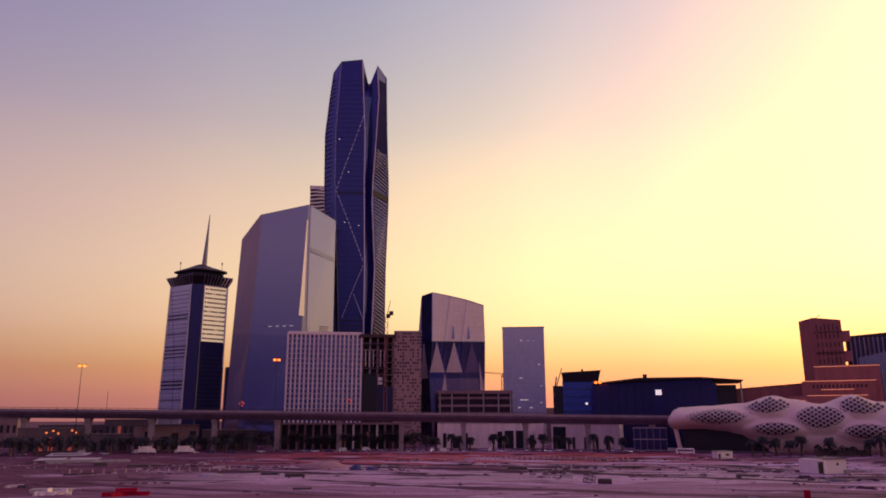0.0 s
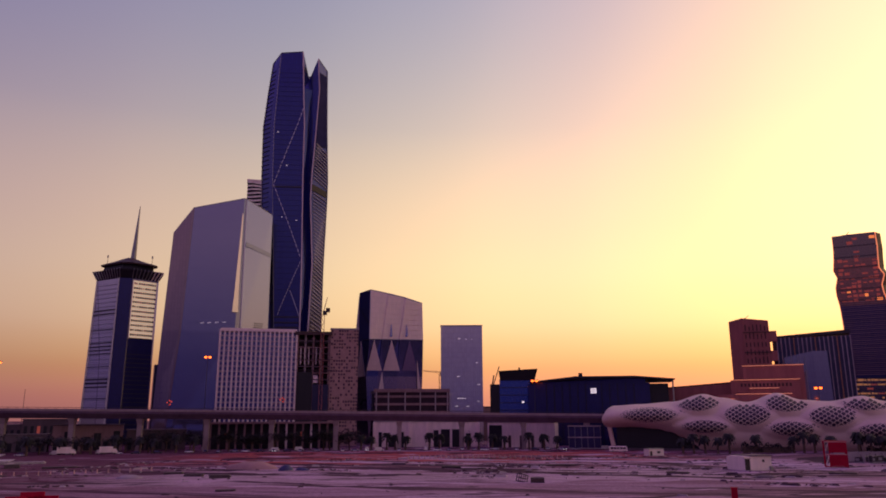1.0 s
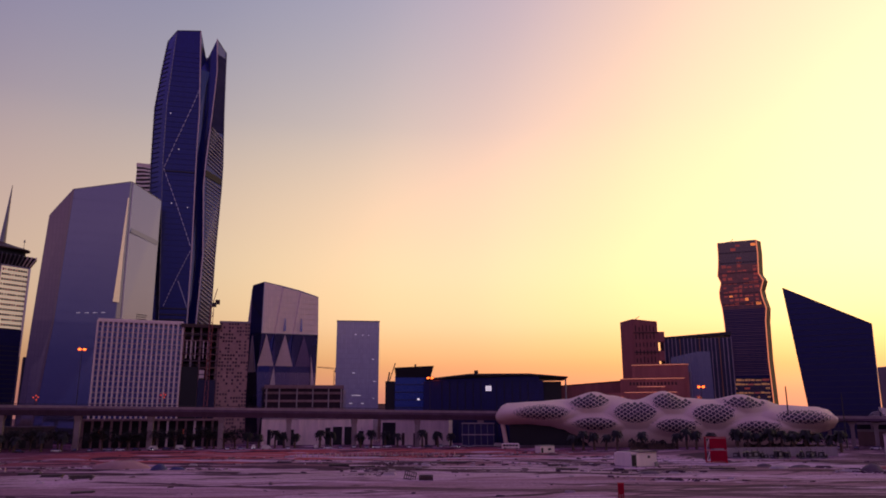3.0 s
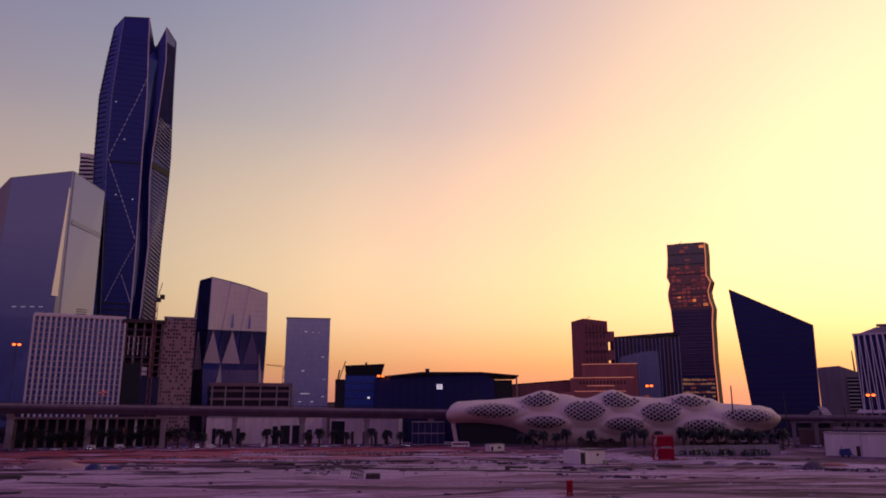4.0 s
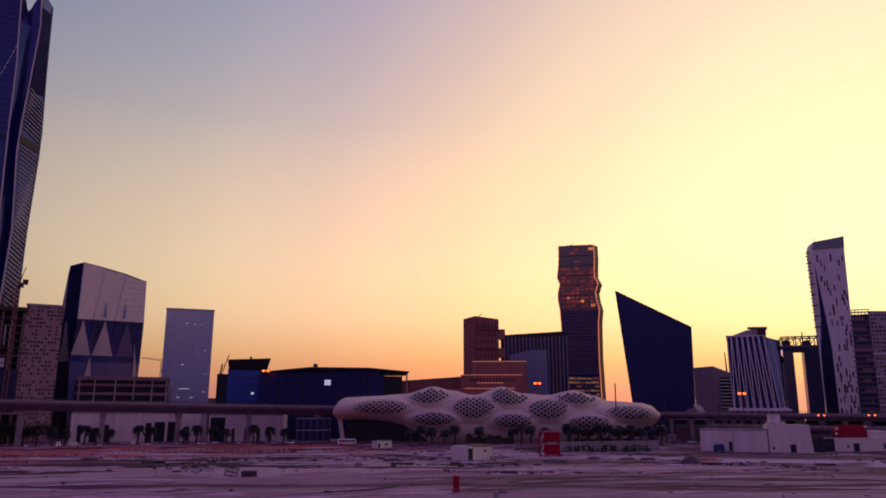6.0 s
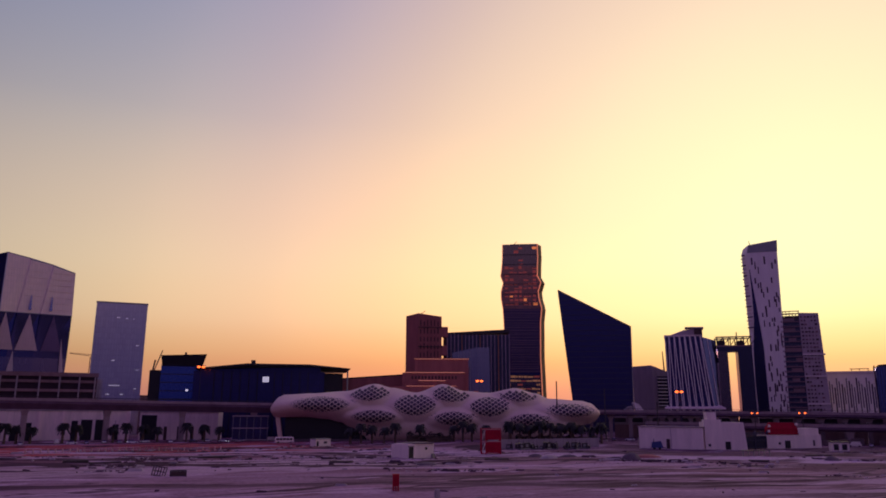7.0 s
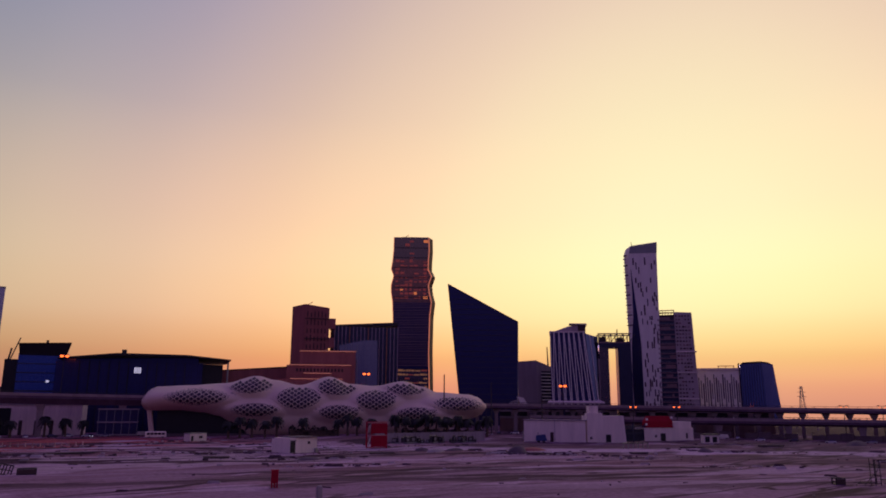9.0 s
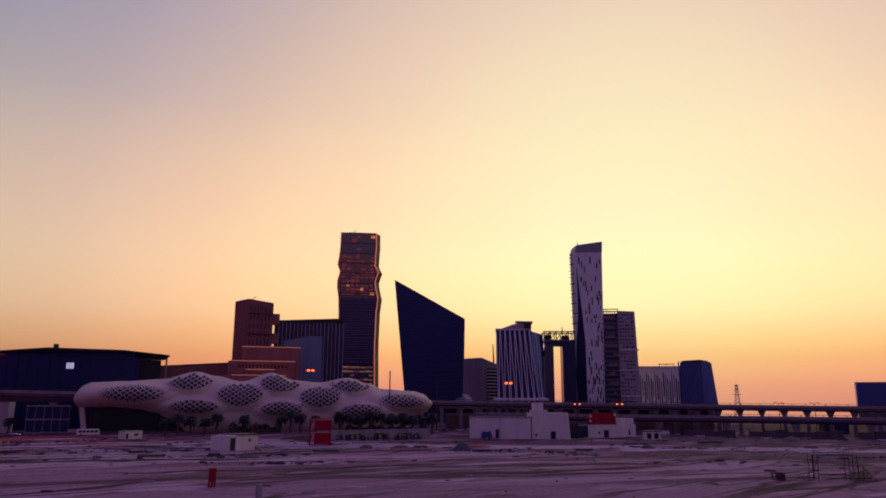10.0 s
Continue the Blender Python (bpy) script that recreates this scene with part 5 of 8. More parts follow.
def banded_tower():
    m, w = site((541, 421), (560, 396))
    t = thing("banded_tower", "dark balconied tower with pale side and ragged roof frame", "office tower", m)
    part("facade", box(0, 17, 0, 20, 0, 89), G_DARK, t)
    part("pale_side", loft([[(17, 0, 0), (w + 2.6, 3, 0), (w + 2.6, 20, 0), (17, 20, 0)], [(17, 0, 94.5), (w, 3, 94), (w, 20, 94), (17, 20, 94.5)]]), PALE_RENDER, t, "pale rendered side")
    rnd = random.Random(14)
    for j in range(22):
        z = 3 + 4 * j
        part("balcony", box(-0.4, 17.1, -0.9, 0.2, z, z + 0.8), PURPLE_STONE, t)
        part("railing", box(-0.4, rnd.choice((9, 13, 17)), -0.95, -0.85, z + 1.4, z + 1.6), METAL, t)
        if j % 2:
            part("wall_panel", box(rnd.choice((1, 8, 12)), rnd.choice((13.5, 16, 16.8)), -0.15, 0.1, z + 0.8, z + 3.2), PURPLE_STONE, t)
    for j in range(29):
        for i in range(5):
            x = 18.0 + i * 2.5
            y = 3 * (x - 17) / (w - 14.4)
            if rnd.random() < 0.85:
                part("window", box(x, x + rnd.choice((1.0, 1.4, 1.9)), y - 0.15, y + 0.5, 5 + 3.05 * j, 6.3 + 3.05 * j), BROWN_DARK if rnd.random() < 0.6 else PURPLE_STONE, t)
    for j in (4, 9, 13):
        part("ledge", beam((17, -0.3, 5 + 4.3 * j), (w + 2, 2.7, 5 + 4.3 * j), 0.7, 1.2), WHITE_PANEL, t)
    part("roof_frame", box(1, 17, 0.5, 18, 89, 92), BROWN_DARK, t)
    for i in range(8):
        x = 0.6 + i * 2.3
        part("roof_post", box(x, x + 0.5, 0.2, 0.9, 89, 95 + rnd.uniform(-1, 1.6)), DARK_METAL, t)
    for z in (93.4, 95.6):
        part("roof_beam", box(rnd.uniform(2, 5), 17.6, 0.1, 1, z, z + 0.7), BROWN_STONE, t)
        part("roof_beam", box(4, 17, 16, 17, z, z + 0.7), BROWN_STONE, t)


def far_pair():
    m, w = site((603, 425), (626, 393))
    t = thing("slotted_pale_block", "low pale block with staggered slot windows", "office building", m)
    part("facade", box(0, w, 0, 22, 0, 48), WHITE_CLAD, t)
    for i in range(22):
        x = 0.5 + i * (w - 1) / 21
        part("slot_window", box(x, x + (0.7 if i % 3 else 1.0), -0.12, 0.3, 10 + 3.2 * (i * 7 % 5), 44 - 2.6 * (i * 5 % 4)), DARK, t)
    part("roof", box(-0.4, w + 0.4, -0.7, 22, 47.5, 49.6), WHITE_PANEL, t)
    part("plant_frame", box(19, w - 6, 2, 2.5, 51.2, 51.8), MATT_DARK, t)
    for x in (20, 26, w - 7):
        part("plant_post", box(x, x + 0.5, 2.2, 2.8, 49.6, 51.2), DARK, t)
    m2, w2 = site((624, 394), (640, 369))
    b = thing("tapered_blue_block", "blue-grey glass block that tapers upwards", "office building", m2)
    part("side_wall", box(-0.8, -0.1, 0.2, 23, 0, 53.8), MATT_DARK, b)
    part("facade", loft([[(0, 0, 0), (19, -4, 0), (w2 + 2.5, 2, 0), (w2 + 2.5, 24, 0), (0, 24, 0)], [(0.4, 0, 52.6), (18, -3, 53.2), (w2 - 2.6, 2, 52.4), (w2 - 2.6, 22, 52.4), (0.4, 22, 52.6)]]), G_SLATE, b)
    part("roof", loft([[(0.6, 0.4, 52.4), (18, -2.6, 53.0), (w2 - 2.8, 2.2, 52.2), (w2 - 2.8, 22, 52.2), (0.6, 22, 52.4)], [(2.5, 1.4, 54.4), (17, -1.2, 55.0), (w2 - 6, 3, 54.2), (w2 - 6, 21, 54.2), (2.5, 21, 54.4)]]), MATT_DARK, b)
    part("pale_face", loft([[(19.2, -4.1, 0), (w2 + 2.7, 1.9, 0), (w2 + 2.6, 2.4, 0), (19.0, -3.7, 0)], [(18.2, -3.1, 52.4), (w2 - 2.4, 1.9, 51.8), (w2 - 2.5, 2.4, 51.8), (18.0, -2.7, 52.4)]]), G_LILAC, b, "paler glass end face")
    for i in range(9):
        f = (i + 0.5) / 9
        part("mullion", beam((19 * f, -4 * f - 0.1, 0), (0.4 + 17.6 * f, -3 * f - 0.1, 52.6), 0.35), DARK_METAL, b)
    m3, w3 = site((688, 271), (698, 246))
    c = thing("distant_block", "distant dark block beyond the viaduct", "building", m3)
    part("facade", box(0, 30, 0, 24, 0, 33.5), G_SLATE, c)
    part("roof", box(-0.4, 30, -0.4, 24, 33.5, 34.6), METAL, c)


LIT_TRIM = glow("rosy_strip_light", (1.0, 0.36, 0.24), 0.6)
LIT_BASE = glow("dim_golden_window", (0.9, 0.42, 0.16), 0.2)
LIT_DIM = glow("dim_amber_window_and_glint", (0.9, 0.2, 0.12), 0.075)
for f in (spire_tower, lilac_tower, tall_tower, louvred_tower, grid_block, shell_frame_block, pierced_block, facet_block, podium, grey_slab, blue_block, hall,
          brown_tower, terraces, ribbed_glass, wave_tower, wedge_tower, small_block, striped_block, white_tower, banded_tower, far_pair):
    f()


# ---------------------------------------------------------------- viaducts
PIER = mat("dusky_pier_concrete", (0.32, 0.24, 0.25), 0.85, vary=0.2, scale=0.3, bump=0.1, streak=True)


def viaduct(name, pts, width, depth, label, spacing=34, vee=False):
    """A deck along pts (x, y, top) on piers."""
    t = thing(name, label, "viaduct", kind="structure")
    V = [Vector(p) for p in pts]
    bm = bmesh.new()
    rings = []
    for i, p in enumerate(V):
        d = (V[min(i + 1, len(V) - 1)] - V[max(i - 1, 0)]); d.z = 0
        s = d.cross(Vector((0, 0, 1))).normalized()
        h = width / 2
        rings.append([p + s * h, p + s * h - Vector((0, 0, 1.1)), p + s * h * 0.55 - Vector((0, 0, depth)), p - s * h * 0.55 - Vector((0, 0, depth)), p - s * h - Vector((0, 0, 1.1)), p - s * h])
    loft(rings, bm=bm)
    part("deck", bm, DECK, t)
    for i in (0, 5):
        bm = bmesh.new()
        for a, b in zip(rings, rings[1:]):
            beam(a[i] + Vector((0, 0, 0.6)), b[i] + Vector((0, 0, 0.6)), 0.3, 1.3, bm=bm)
        part("parapet", bm, PIER, t)
    for i in (0, 5):
        bm = bmesh.new()
        for a, b in zip(rings, rings[1:]):
            beam(a[i] + Vector((0, 0, 2.0)), b[i] + Vector((0, 0, 2.0)), 0.14, bm=bm)
            for s in range(int((b[i] - a[i]).length / 5)):
                p = a[i].lerp(b[i], s * 5 / (b[i] - a[i]).length)
                beam(p + Vector((0, 0, 1.1)), p + Vector((0, 0, 2.05)), 0.12, bm=bm)
        part("railing", bm, DARK_METAL, t)
    run = 0.0
    for a, b in zip(V, V[1:]):
        l = (b - a).length
        while run < l:
            p = a.lerp(b, run / l)
            d = (b - a).normalized()
            s = d.cross(Vector((0, 0, 1))).normalized()
            top = p.z - depth
            if vee:
                bm = loft([[p + d * x + s * y + Vector((0, 0, z - p.z)) for x, y in ((-k, -1.4), (k, -1.4), (k, 1.4), (-k, 1.4))] for z, k in ((-0.5, 0.9), (top - 2.4, 0.9), (top, 2.0))])
            else:
                bm = loft([[p + d * x + s * y + Vector((0, 0, z - p.z)) for x, y in ((-k, -q), (k, -q), (k, q), (-k, q))] for z, k, q in ((-0.5, 1.3, 1.6), (top - 3, 1.3, 1.6), (top, 1.8, width * 0.26))])
            part("pier", bm, PIER, t)
            run += spacing
        run -= l
    return t


viaduct("metro_viaduct", [(-420, 430, 24.2), (-250, 432, 22.6), (-95, 438, 21.2), (75, 438, 18.9), (132, 424, 18.2)], 10, 3.9, "long concrete metro viaduct on piers", 36)
viaduct("road_viaduct", [(285, 352, 15.4), (322, 322, 15.0), (360, 278, 14.5), (392, 230, 13.9), (412, 190, 13.6), (432, 120, 13.4)], 9, 1.7, "concrete road viaduct on flared piers", 10.5, vee=True)
viaduct("low_ramp", [(296, 322, 9.4), (330, 292, 8.8), (356, 264, 8.5), (396, 196, 8.3), (424, 110, 8.2)], 8, 2.2, "low dark access ramp on short piers", 32)


def deck_lamps():
    for x, z0, z1 in ((-117.6, 21.3, 27.0), (-54.9, 20.5, 28.4)):
        t = thing("deck_lamp", "small post with a cluster of orange lamps on the viaduct", "lamp", pose(x, 438, z0))
        h = z1 - z0
        part("post", tube((0, 0, -0.2), (0, 0, h), 0.16, 0.12, 8), DARK_METAL, t)
        part("arm", beam((-1.4, 0, h - 0.4), (1.4, 0, h - 0.4), 0.16), DARK_METAL, t)
        for dx, dz in ((-1.2, 0), (1.1, 0.2), (0.1, 0.9), (0.4, -1.2)):
            part("lamp", tube((dx, -0.35, h - 0.4 + dz), (dx, 0.1, h - 0.4 + dz), 0.36, 0.3, 8), LIT_RED, t)


deck_lamps()


def ramp_wall():
    t = thing("retaining_wall", "dark concrete retaining wall that steps down beside the ramp", "wall", kind="structure")
    pts = [(297, 321), (330, 292), (356, 264), (396, 196), (424, 110)]
    for (xa, ya), (xb, yb) in zip(pts, pts[1:]):
        l = math.hypot(xb - xa, yb - ya)
        n = max(2, int(l / 6))
        for i in range(n):
            a = Vector((xa + (xb - xa) * i / n, ya + (yb - ya) * i / n, 0))
            b = Vector((xa + (xb - xa) * (i + 0.96) / n, ya + (yb - ya) * (i + 0.96) / n, 0))
            d = (b - a).normalized()
            s = d.cross(Vector((0, 0, 1)))
            if xb > 332 and i % 5 == 3:
                continue
            z1 = 6.4 if xb < 332 else 2.2 + 0.5 * (i % 3)
            part("wall_panel", loft([[a + s * 1.8 + Vector((0, 0, z)), b + s * 1.8 + Vector((0, 0, z)), b - s * 1.8 + Vector((0, 0, z)), a - s * 1.8 + Vector((0, 0, z))] for z in (-1, z1)]), SHOP_STONE, t)


ramp_wall()


def concourse():
    t = thing("concourse_wall", "pale concrete concourse wall with dark openings", "wall", kind="structure")
    pts = [(299, 349), (326, 325), (364, 281), (392, 239)]
    for (xa, ya), (xb, yb) in zip(pts, pts[1:]):
        a, b = Vector((xa, ya, 0)), Vector((xb, yb, 0))
        d = (b - a).normalized()
        s = d.cross(Vector((0, 0, 1)))
        a, b = a - s * 2.5, b - s * 2.5
        n = int((b - a).length / 9)
        for i in range(n):
            p, q = a.lerp(b, i / n), a.lerp(b, (i + 0.97) / n)
            for z0, z1, mt in ((-0.5, 8.6, PURPLE_STONE), (8.6, 9.8, CONCRETE), (12.2, 13.2, CONCRETE)):
                part("wall_panel", loft([[v + Vector((0, 0, z)) for v in (p - s * 1.2, q - s * 1.2, q - s * 0.6, p - s * 0.6)] for z in (z0, z1)]), mt, t)
            part("opening", loft([[v + Vector((0, 0, z)) for v in (p - s * 1.0, p.lerp(q, 0.72) - s * 1.0, p.lerp(q, 0.72) - s * 0.7, p - s * 0.7)] for z in (9.8, 12.2)]), DARK, t)
            part("wall_panel", loft([[v + Vector((0, 0, z)) for v in (p.lerp(q, 0.72) - s * 1.2, q - s * 1.2, q - s * 0.6, p.lerp(q, 0.72) - s * 0.6)] for z in (9.8, 12.2)]), PIER, t)


concourse()


def entrance_canopies():
    m, w = site((352, 404), (396, 372))
    t = thing("entrance_canopy", "white slanted canopy plates over a flat walkway roof", "canopy", m)
    part("walkway_roof", loft([[(0, 0, 13.4), (w, 0, 13.0), (w, 9, 13.0), (0, 9, 13.4)], [(0, -0.6, 14.5), (w, -0.6, 14.0), (w, 9, 14.0), (0, 9, 14.5)]]), CONCRETE, t, "flat pale walkway roof")
    part("slanted_plate", loft([[(12, 0, 14.5), (17.5, 0, 14.5), (17.5, 8, 14.5), (12, 8, 14.5)], [(9.5, -1.0, 21.6), (13.0, -1.0, 20.8), (13.0, 7, 20.8), (9.5, 7, 21.6)]]), WHITE_CLAD, t, "white slanted plate")
    part("slanted_plate", loft([[(2, 1, 14.5), (9, 1, 14.5), (9, 8, 14.5), (2, 8, 14.5)], [(6.0, 0.4, 18.6), (9.4, 0.4, 19.4), (9.4, 7, 19.4), (6.0, 7, 18.6)]]), PALE_LINE, t)
    for k in range(8):
        x = 1.5 + k * (w - 3) / 7
        part("column", tube((x, 2, -0.5), (x, 2, 13.6), 0.5, 0.5, 8), CONCRETE, t)


entrance_canopies()


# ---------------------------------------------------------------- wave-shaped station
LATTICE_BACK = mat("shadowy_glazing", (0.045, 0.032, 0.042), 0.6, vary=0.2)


def station():
    m, L = site((120, 408), (272, 327))
    t = thing("wave_station", "white undulating shell station with lattice ovals", "station", m)
    k = L / 584.0   # metres of front per unit of the elevation drawing
    ovals = [(91, 727, 46, 13), (174, 708, 33, 13), (256, 727, 32, 17), (321, 709, 30, 14), (186, 746, 35, 10), (324, 749, 30, 11), (386, 730, 30, 15), (441, 710, 32, 12), (456, 751, 32, 10), (531, 735, 40, 11)]
    def zed(py):
        return 17.4 - (py - 731.5) * 0.318
    tops = [(0, 18.2), (3, 20.8), (8, 22.8), (20, 23.9), (70, 24.6), (130, 25.8), (184, 29.6), (215, 27.6), (256, 25.2), (306, 29.6), (345, 26.0), (386, 25.2), (436, 27.6), (470, 25.0), (500, 22.2), (555, 21.2), (574, 20), (581, 18), (584, 15.6)]
    bots = [(0, 15.6), (3, 13.0), (8, 12.4), (20, 12.2), (60, 12.4), (100, 11.4), (125, 9.8), (145, 7.2), (165, 3.4), (178, 0), (500, 0), (530, 6), (560, 9), (576, 10.6), (584, 13.4)]
    def lin(tab, x):
        for a, b in zip(tab, tab[1:]):
            if a[0] <= x <= b[0]:
                f = (x - a[0]) / (b[0] - a[0])
                f = f * f * (3 - 2 * f)
                return a[1] + f * (b[1] - a[1])
        return tab[-1][1]
    def surf(x, z, off=0.0):
        """Front of the shell at x (drawing) and height z."""
        zt, zb = lin(tops, x), lin(bots, x)
        f = max(0.0, min(1.0, (z - zb) / max(0.5, zt - zb)))
        y = 9.0 * abs(2 * f - 0.8) ** 2.4 * (1 if f > 0.4 else 1.15)
        end = min(x, 584 - x) / 40.0
        if end < 1:
            y += 8 * (1 - math.sqrt(max(0.0, 1 - (1 - end) ** 2)))
        # every oval swells forward on its own, with a crease where two meet
        swell = 0.0
        for ox, oy, rx, ry in ovals:
            q = ((x - ox) / (rx * 1.75)) ** 2 + ((z - zed(oy)) / (ry * 0.318 * 1.7)) ** 2
            if q < 1:
                swell = max(swell, 4.4 * (1 - q) ** 1.3)
        y -= swell
        return Vector((x * k, y - off, z))
    nx, nz = 260, 44
    bm = bmesh.new()
    rows = []
    for j in range(nz + 1):
        row = []
        for i in range(nx + 1):
            x = 584 * i / nx
            zt, zb = lin(tops, x), lin(bots, x)
            row.append(bm.verts.new(surf(x, zb + (zt - zb) * j / nz)))
        rows.append(row)
    # over the roof to the back
    for yy, drop in ((16, -0.4), (30, -1.5), (44, -5)):
        rows.append([bm.verts.new((584 * i / nx * k, yy, max(lin(bots, 584 * i / nx) + 1, lin(tops, 584 * i / nx) + drop))) for i in range(nx + 1)])
    rows.append([bm.verts.new((584 * i / nx * k, 46, lin(bots, 584 * i / nx))) for i in range(nx + 1)])
    for a, b in zip(rows, rows[1:]):
        for i in range(nx):
            bm.faces.new((a[i], a[i + 1], b[i + 1], b[i]))
    bm.faces.new([r[0] for r in rows]); bm.faces.new([r[-1] for r in rows])
    for i in range(nx):
        bm.faces.new((rows[0][i], rows[0][i + 1], rows[-1][i + 1], rows[-1][i]))
    part("shell", bm, SHELL, t, "smooth off-white shell", smooth=True)
    hexa = ((-0.5, 0), (-0.1, -0.5), (0.1, -0.5), (0.5, 0), (0.1, 0.5), (-0.1, 0.5))
    for ox, oy, rx, ry in ovals:
        oz, rz = zed(oy), ry * 0.318
        rx, rz = rx * 1.43, rz * 1.26
        def rim(x, z):
            """0 in the middle of the almond-shaped opening, 1 on its rim."""
            return math.sqrt((abs(x - ox) / rx) ** 1.7 + (abs(z - oz) / rz) ** 2)
        def plate(x, z, sink=0.0):
            return surf(x, z, 0.62 - 0.66 * rim(x, z) ** 2.6 - sink)
        # perforated plate: long hexagon holes that shrink and run out towards the rim
        bm, back = bmesh.new(), bmesh.new()
        cw, ch = 2.75 / k, 2.1
        nx2, nz2 = int(rx / cw / 0.6) + 2, int(rz / ch) + 2
        for ci in range(-nx2, nx2 + 1):
            for cj in range(-nz2, nz2 + 1):
                cx, cz = ox + ci * cw * 0.6, oz + (cj + (0.5 if ci % 2 else 0)) * ch
                q = rim(cx, cz)
                if q > 1.12 or cz + ch * 0.5 > lin(tops, cx) - 0.3 or cz - ch * 0.5 < lin(bots, cx) + 0.3:
                    continue
                hole = 0.88 - 0.3 * max(0.0, q - 0.35) ** 1.5
                outer = [bm.verts.new(plate(cx + a * cw, cz + b * ch)) for a, b in hexa]
                if q > 0.97:
                    bm.faces.new(outer)
                    continue
                inner = [bm.verts.new(plate(cx + a * cw * hole, cz + b * ch * hole)) for a, b in hexa]
                deep = [bm.verts.new(plate(cx + a * cw * hole, cz + b * ch * hole, 0.2)) for a, b in hexa]
                # dark pane close behind each hole, its shade put into the colour
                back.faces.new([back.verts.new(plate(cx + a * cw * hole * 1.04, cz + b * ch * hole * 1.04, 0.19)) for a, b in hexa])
                for s in range(6):
                    e = (s + 1) % 6
                    bm.faces.new((outer[s], outer[e], inner[e], inner[s]))
                    bm.faces.new((inner[s], inner[e], deep[e], deep[s]))
        glaze = part("glazing", back, LATTICE_BACK, t, "glazing behind the lattice, shade put into its colour")
        part("lattice", bm, SHELL, glaze, "white plate with long hexagon holes")
    # black box painted in as shade under the raised left end; glazed ground storey
    part("undercroft", box(26 * k, 180 * k, 9, 40, 0, 13.2), DARK, t, "black box painted in as undercroft shade")
    part("plinth", box(20 * k, 560 * k, 5, 40, -0.3, 1.2), DARK_CONCRETE, t)
    part("leg", beam((20 * k, 10, 0), (12 * k, 9, 14.5), 2.2, 1.6), SHELL, t)
    part("flagpole", tube((505 * k, 2, 0), (505 * k, 2, 31), 0.4, 0.3, 6), DARK_METAL, t)


station()


# ---------------------------------------------------------------- street level beyond the lot
def street_blocks():
    """Low blocks that stand behind the viaduct at street level."""
    m, w = site((-3, 473), (62, 470))
    t = thing("low_white_block", "low off-white street block with tall dark openings", "building", m)
    part("wall", box(0, w, 1.2, 14, 0, 15), STREET_WALL, t)
    part("parapet", box(-0.3, w + 0.3, 0.8, 14, 15, 15.8), CONCRETE, t)
    for x, ww, h in ((3, 2, 9), (9, 4, 6), (16, 2.5, 9), (37, 3, 10), (41.5, 5.5, 10.5), (48.5, 5.5, 10.5), (57, 3, 8)):
        part("opening", box(x, x + ww, 0.95, 1.4, 0, h), DARK, t)
    for x in (0, 22, 33, 55, w):
        part("pilaster", box(x - 0.5, x + 0.5, 0.4, 1.3, 0, 15), STREET_WALL, t)
    m, w = site((66, 462), (104, 446))
    t = thing("low_white_block", "low off-white block with a dark recessed bay", "building", m)
    part("wall", box(0, w, 1, 14, 0, 14.5), STREET_WALL, t)
    part("bay", box(1, 9, 0.8, 1.6, 0, 13), DARK, t)
    part("parapet", box(-0.3, w + 0.3, 0.6, 14, 14.5, 15.2), CONCRETE, t)
    for x in (13, 20, 27, 33):
        part("opening", box(x, x + 1.6, 0.75, 1.4, 0, 7), BROWN_DARK, t)
    m, w = site((108, 428), (125, 423))
    t = thing("glass_pavilion", "dark two-storey glass pavilion with pale floor edge", "building", m)
    part("glazing", box(0, w, 0, 9, 0, 12.6), G_NAVY, t)
    for z in (0.2, 6.2, 12.4):
        part("floor_edge", box(-0.5, w + 0.5, -0.6, 9, z, z + 0.6), CONCRETE, t)
    for i in range(6):
        part("mullion", box(i * w / 5 - 0.12, i * w / 5 + 0.12, -0.2, 0.1, 0.2, 12.4), METAL, t)
    m, w = site((-98, 456), (-26, 466))
    t = thing("entrance_block", "dim pink street front with pale columns", "building", m)
    part("wall", box(0, w, 3, 14, 0, 15), DARK, t)
    part("canopy", box(-1, w + 1, -1, 4, 14.4, 15.6), PURPLE_STONE, t)
    for i in range(16):
        part("column", box(i * w / 15 - 0.6, i * w / 15 + 0.6, 0, 1.2, 0, 14.4), WHITE_PANEL if i in (9, 12) else PURPLE_STONE, t)
    for x in (8, 52):
        part("lit_or_glinting_window", box(x, x + 1.6, 2.7, 3.1, 7, 9.6), LIT_DIM, t)
    m, w = site((-236, 418), (-112, 458))
    rnd = random.Random(31)
    for x0, x1, h, mt, lab in ((0, 34, 12.5, SHOP_STONE, "low dusky shop block with warm-lit bays"), (37, 58, 9, DARK_CONCRETE, "low dark shop block behind street trees"),
                               (60, 96, 14, PURPLE_STONE, "low red-brown shop block behind street trees"), (98, w, 11, SHOP_STONE, "low dusky shop block behind street trees")):
        t = thing("shop_block", lab, "building", m @ Matrix.Translation((x0, 0, 0)))
        ww = x1 - x0
        part("wall", box(0, ww, 3, 16, 0, h), mt, t)
        part("parapet", box(-0.3, ww + 0.3, 2.6, 16, h, h + 0.7), DARK_CONCRETE, t)
        for i in range(int(ww / 5)):
            part("bay", box(1 + i * 5, 1 + i * 5 + rnd.uniform(2, 3.8), 2.8, 3.2, 0.5, rnd.uniform(4, h - 3)), LIT_DIM if x0 == 0 and i in (2, 3, 5) else DARK, t)
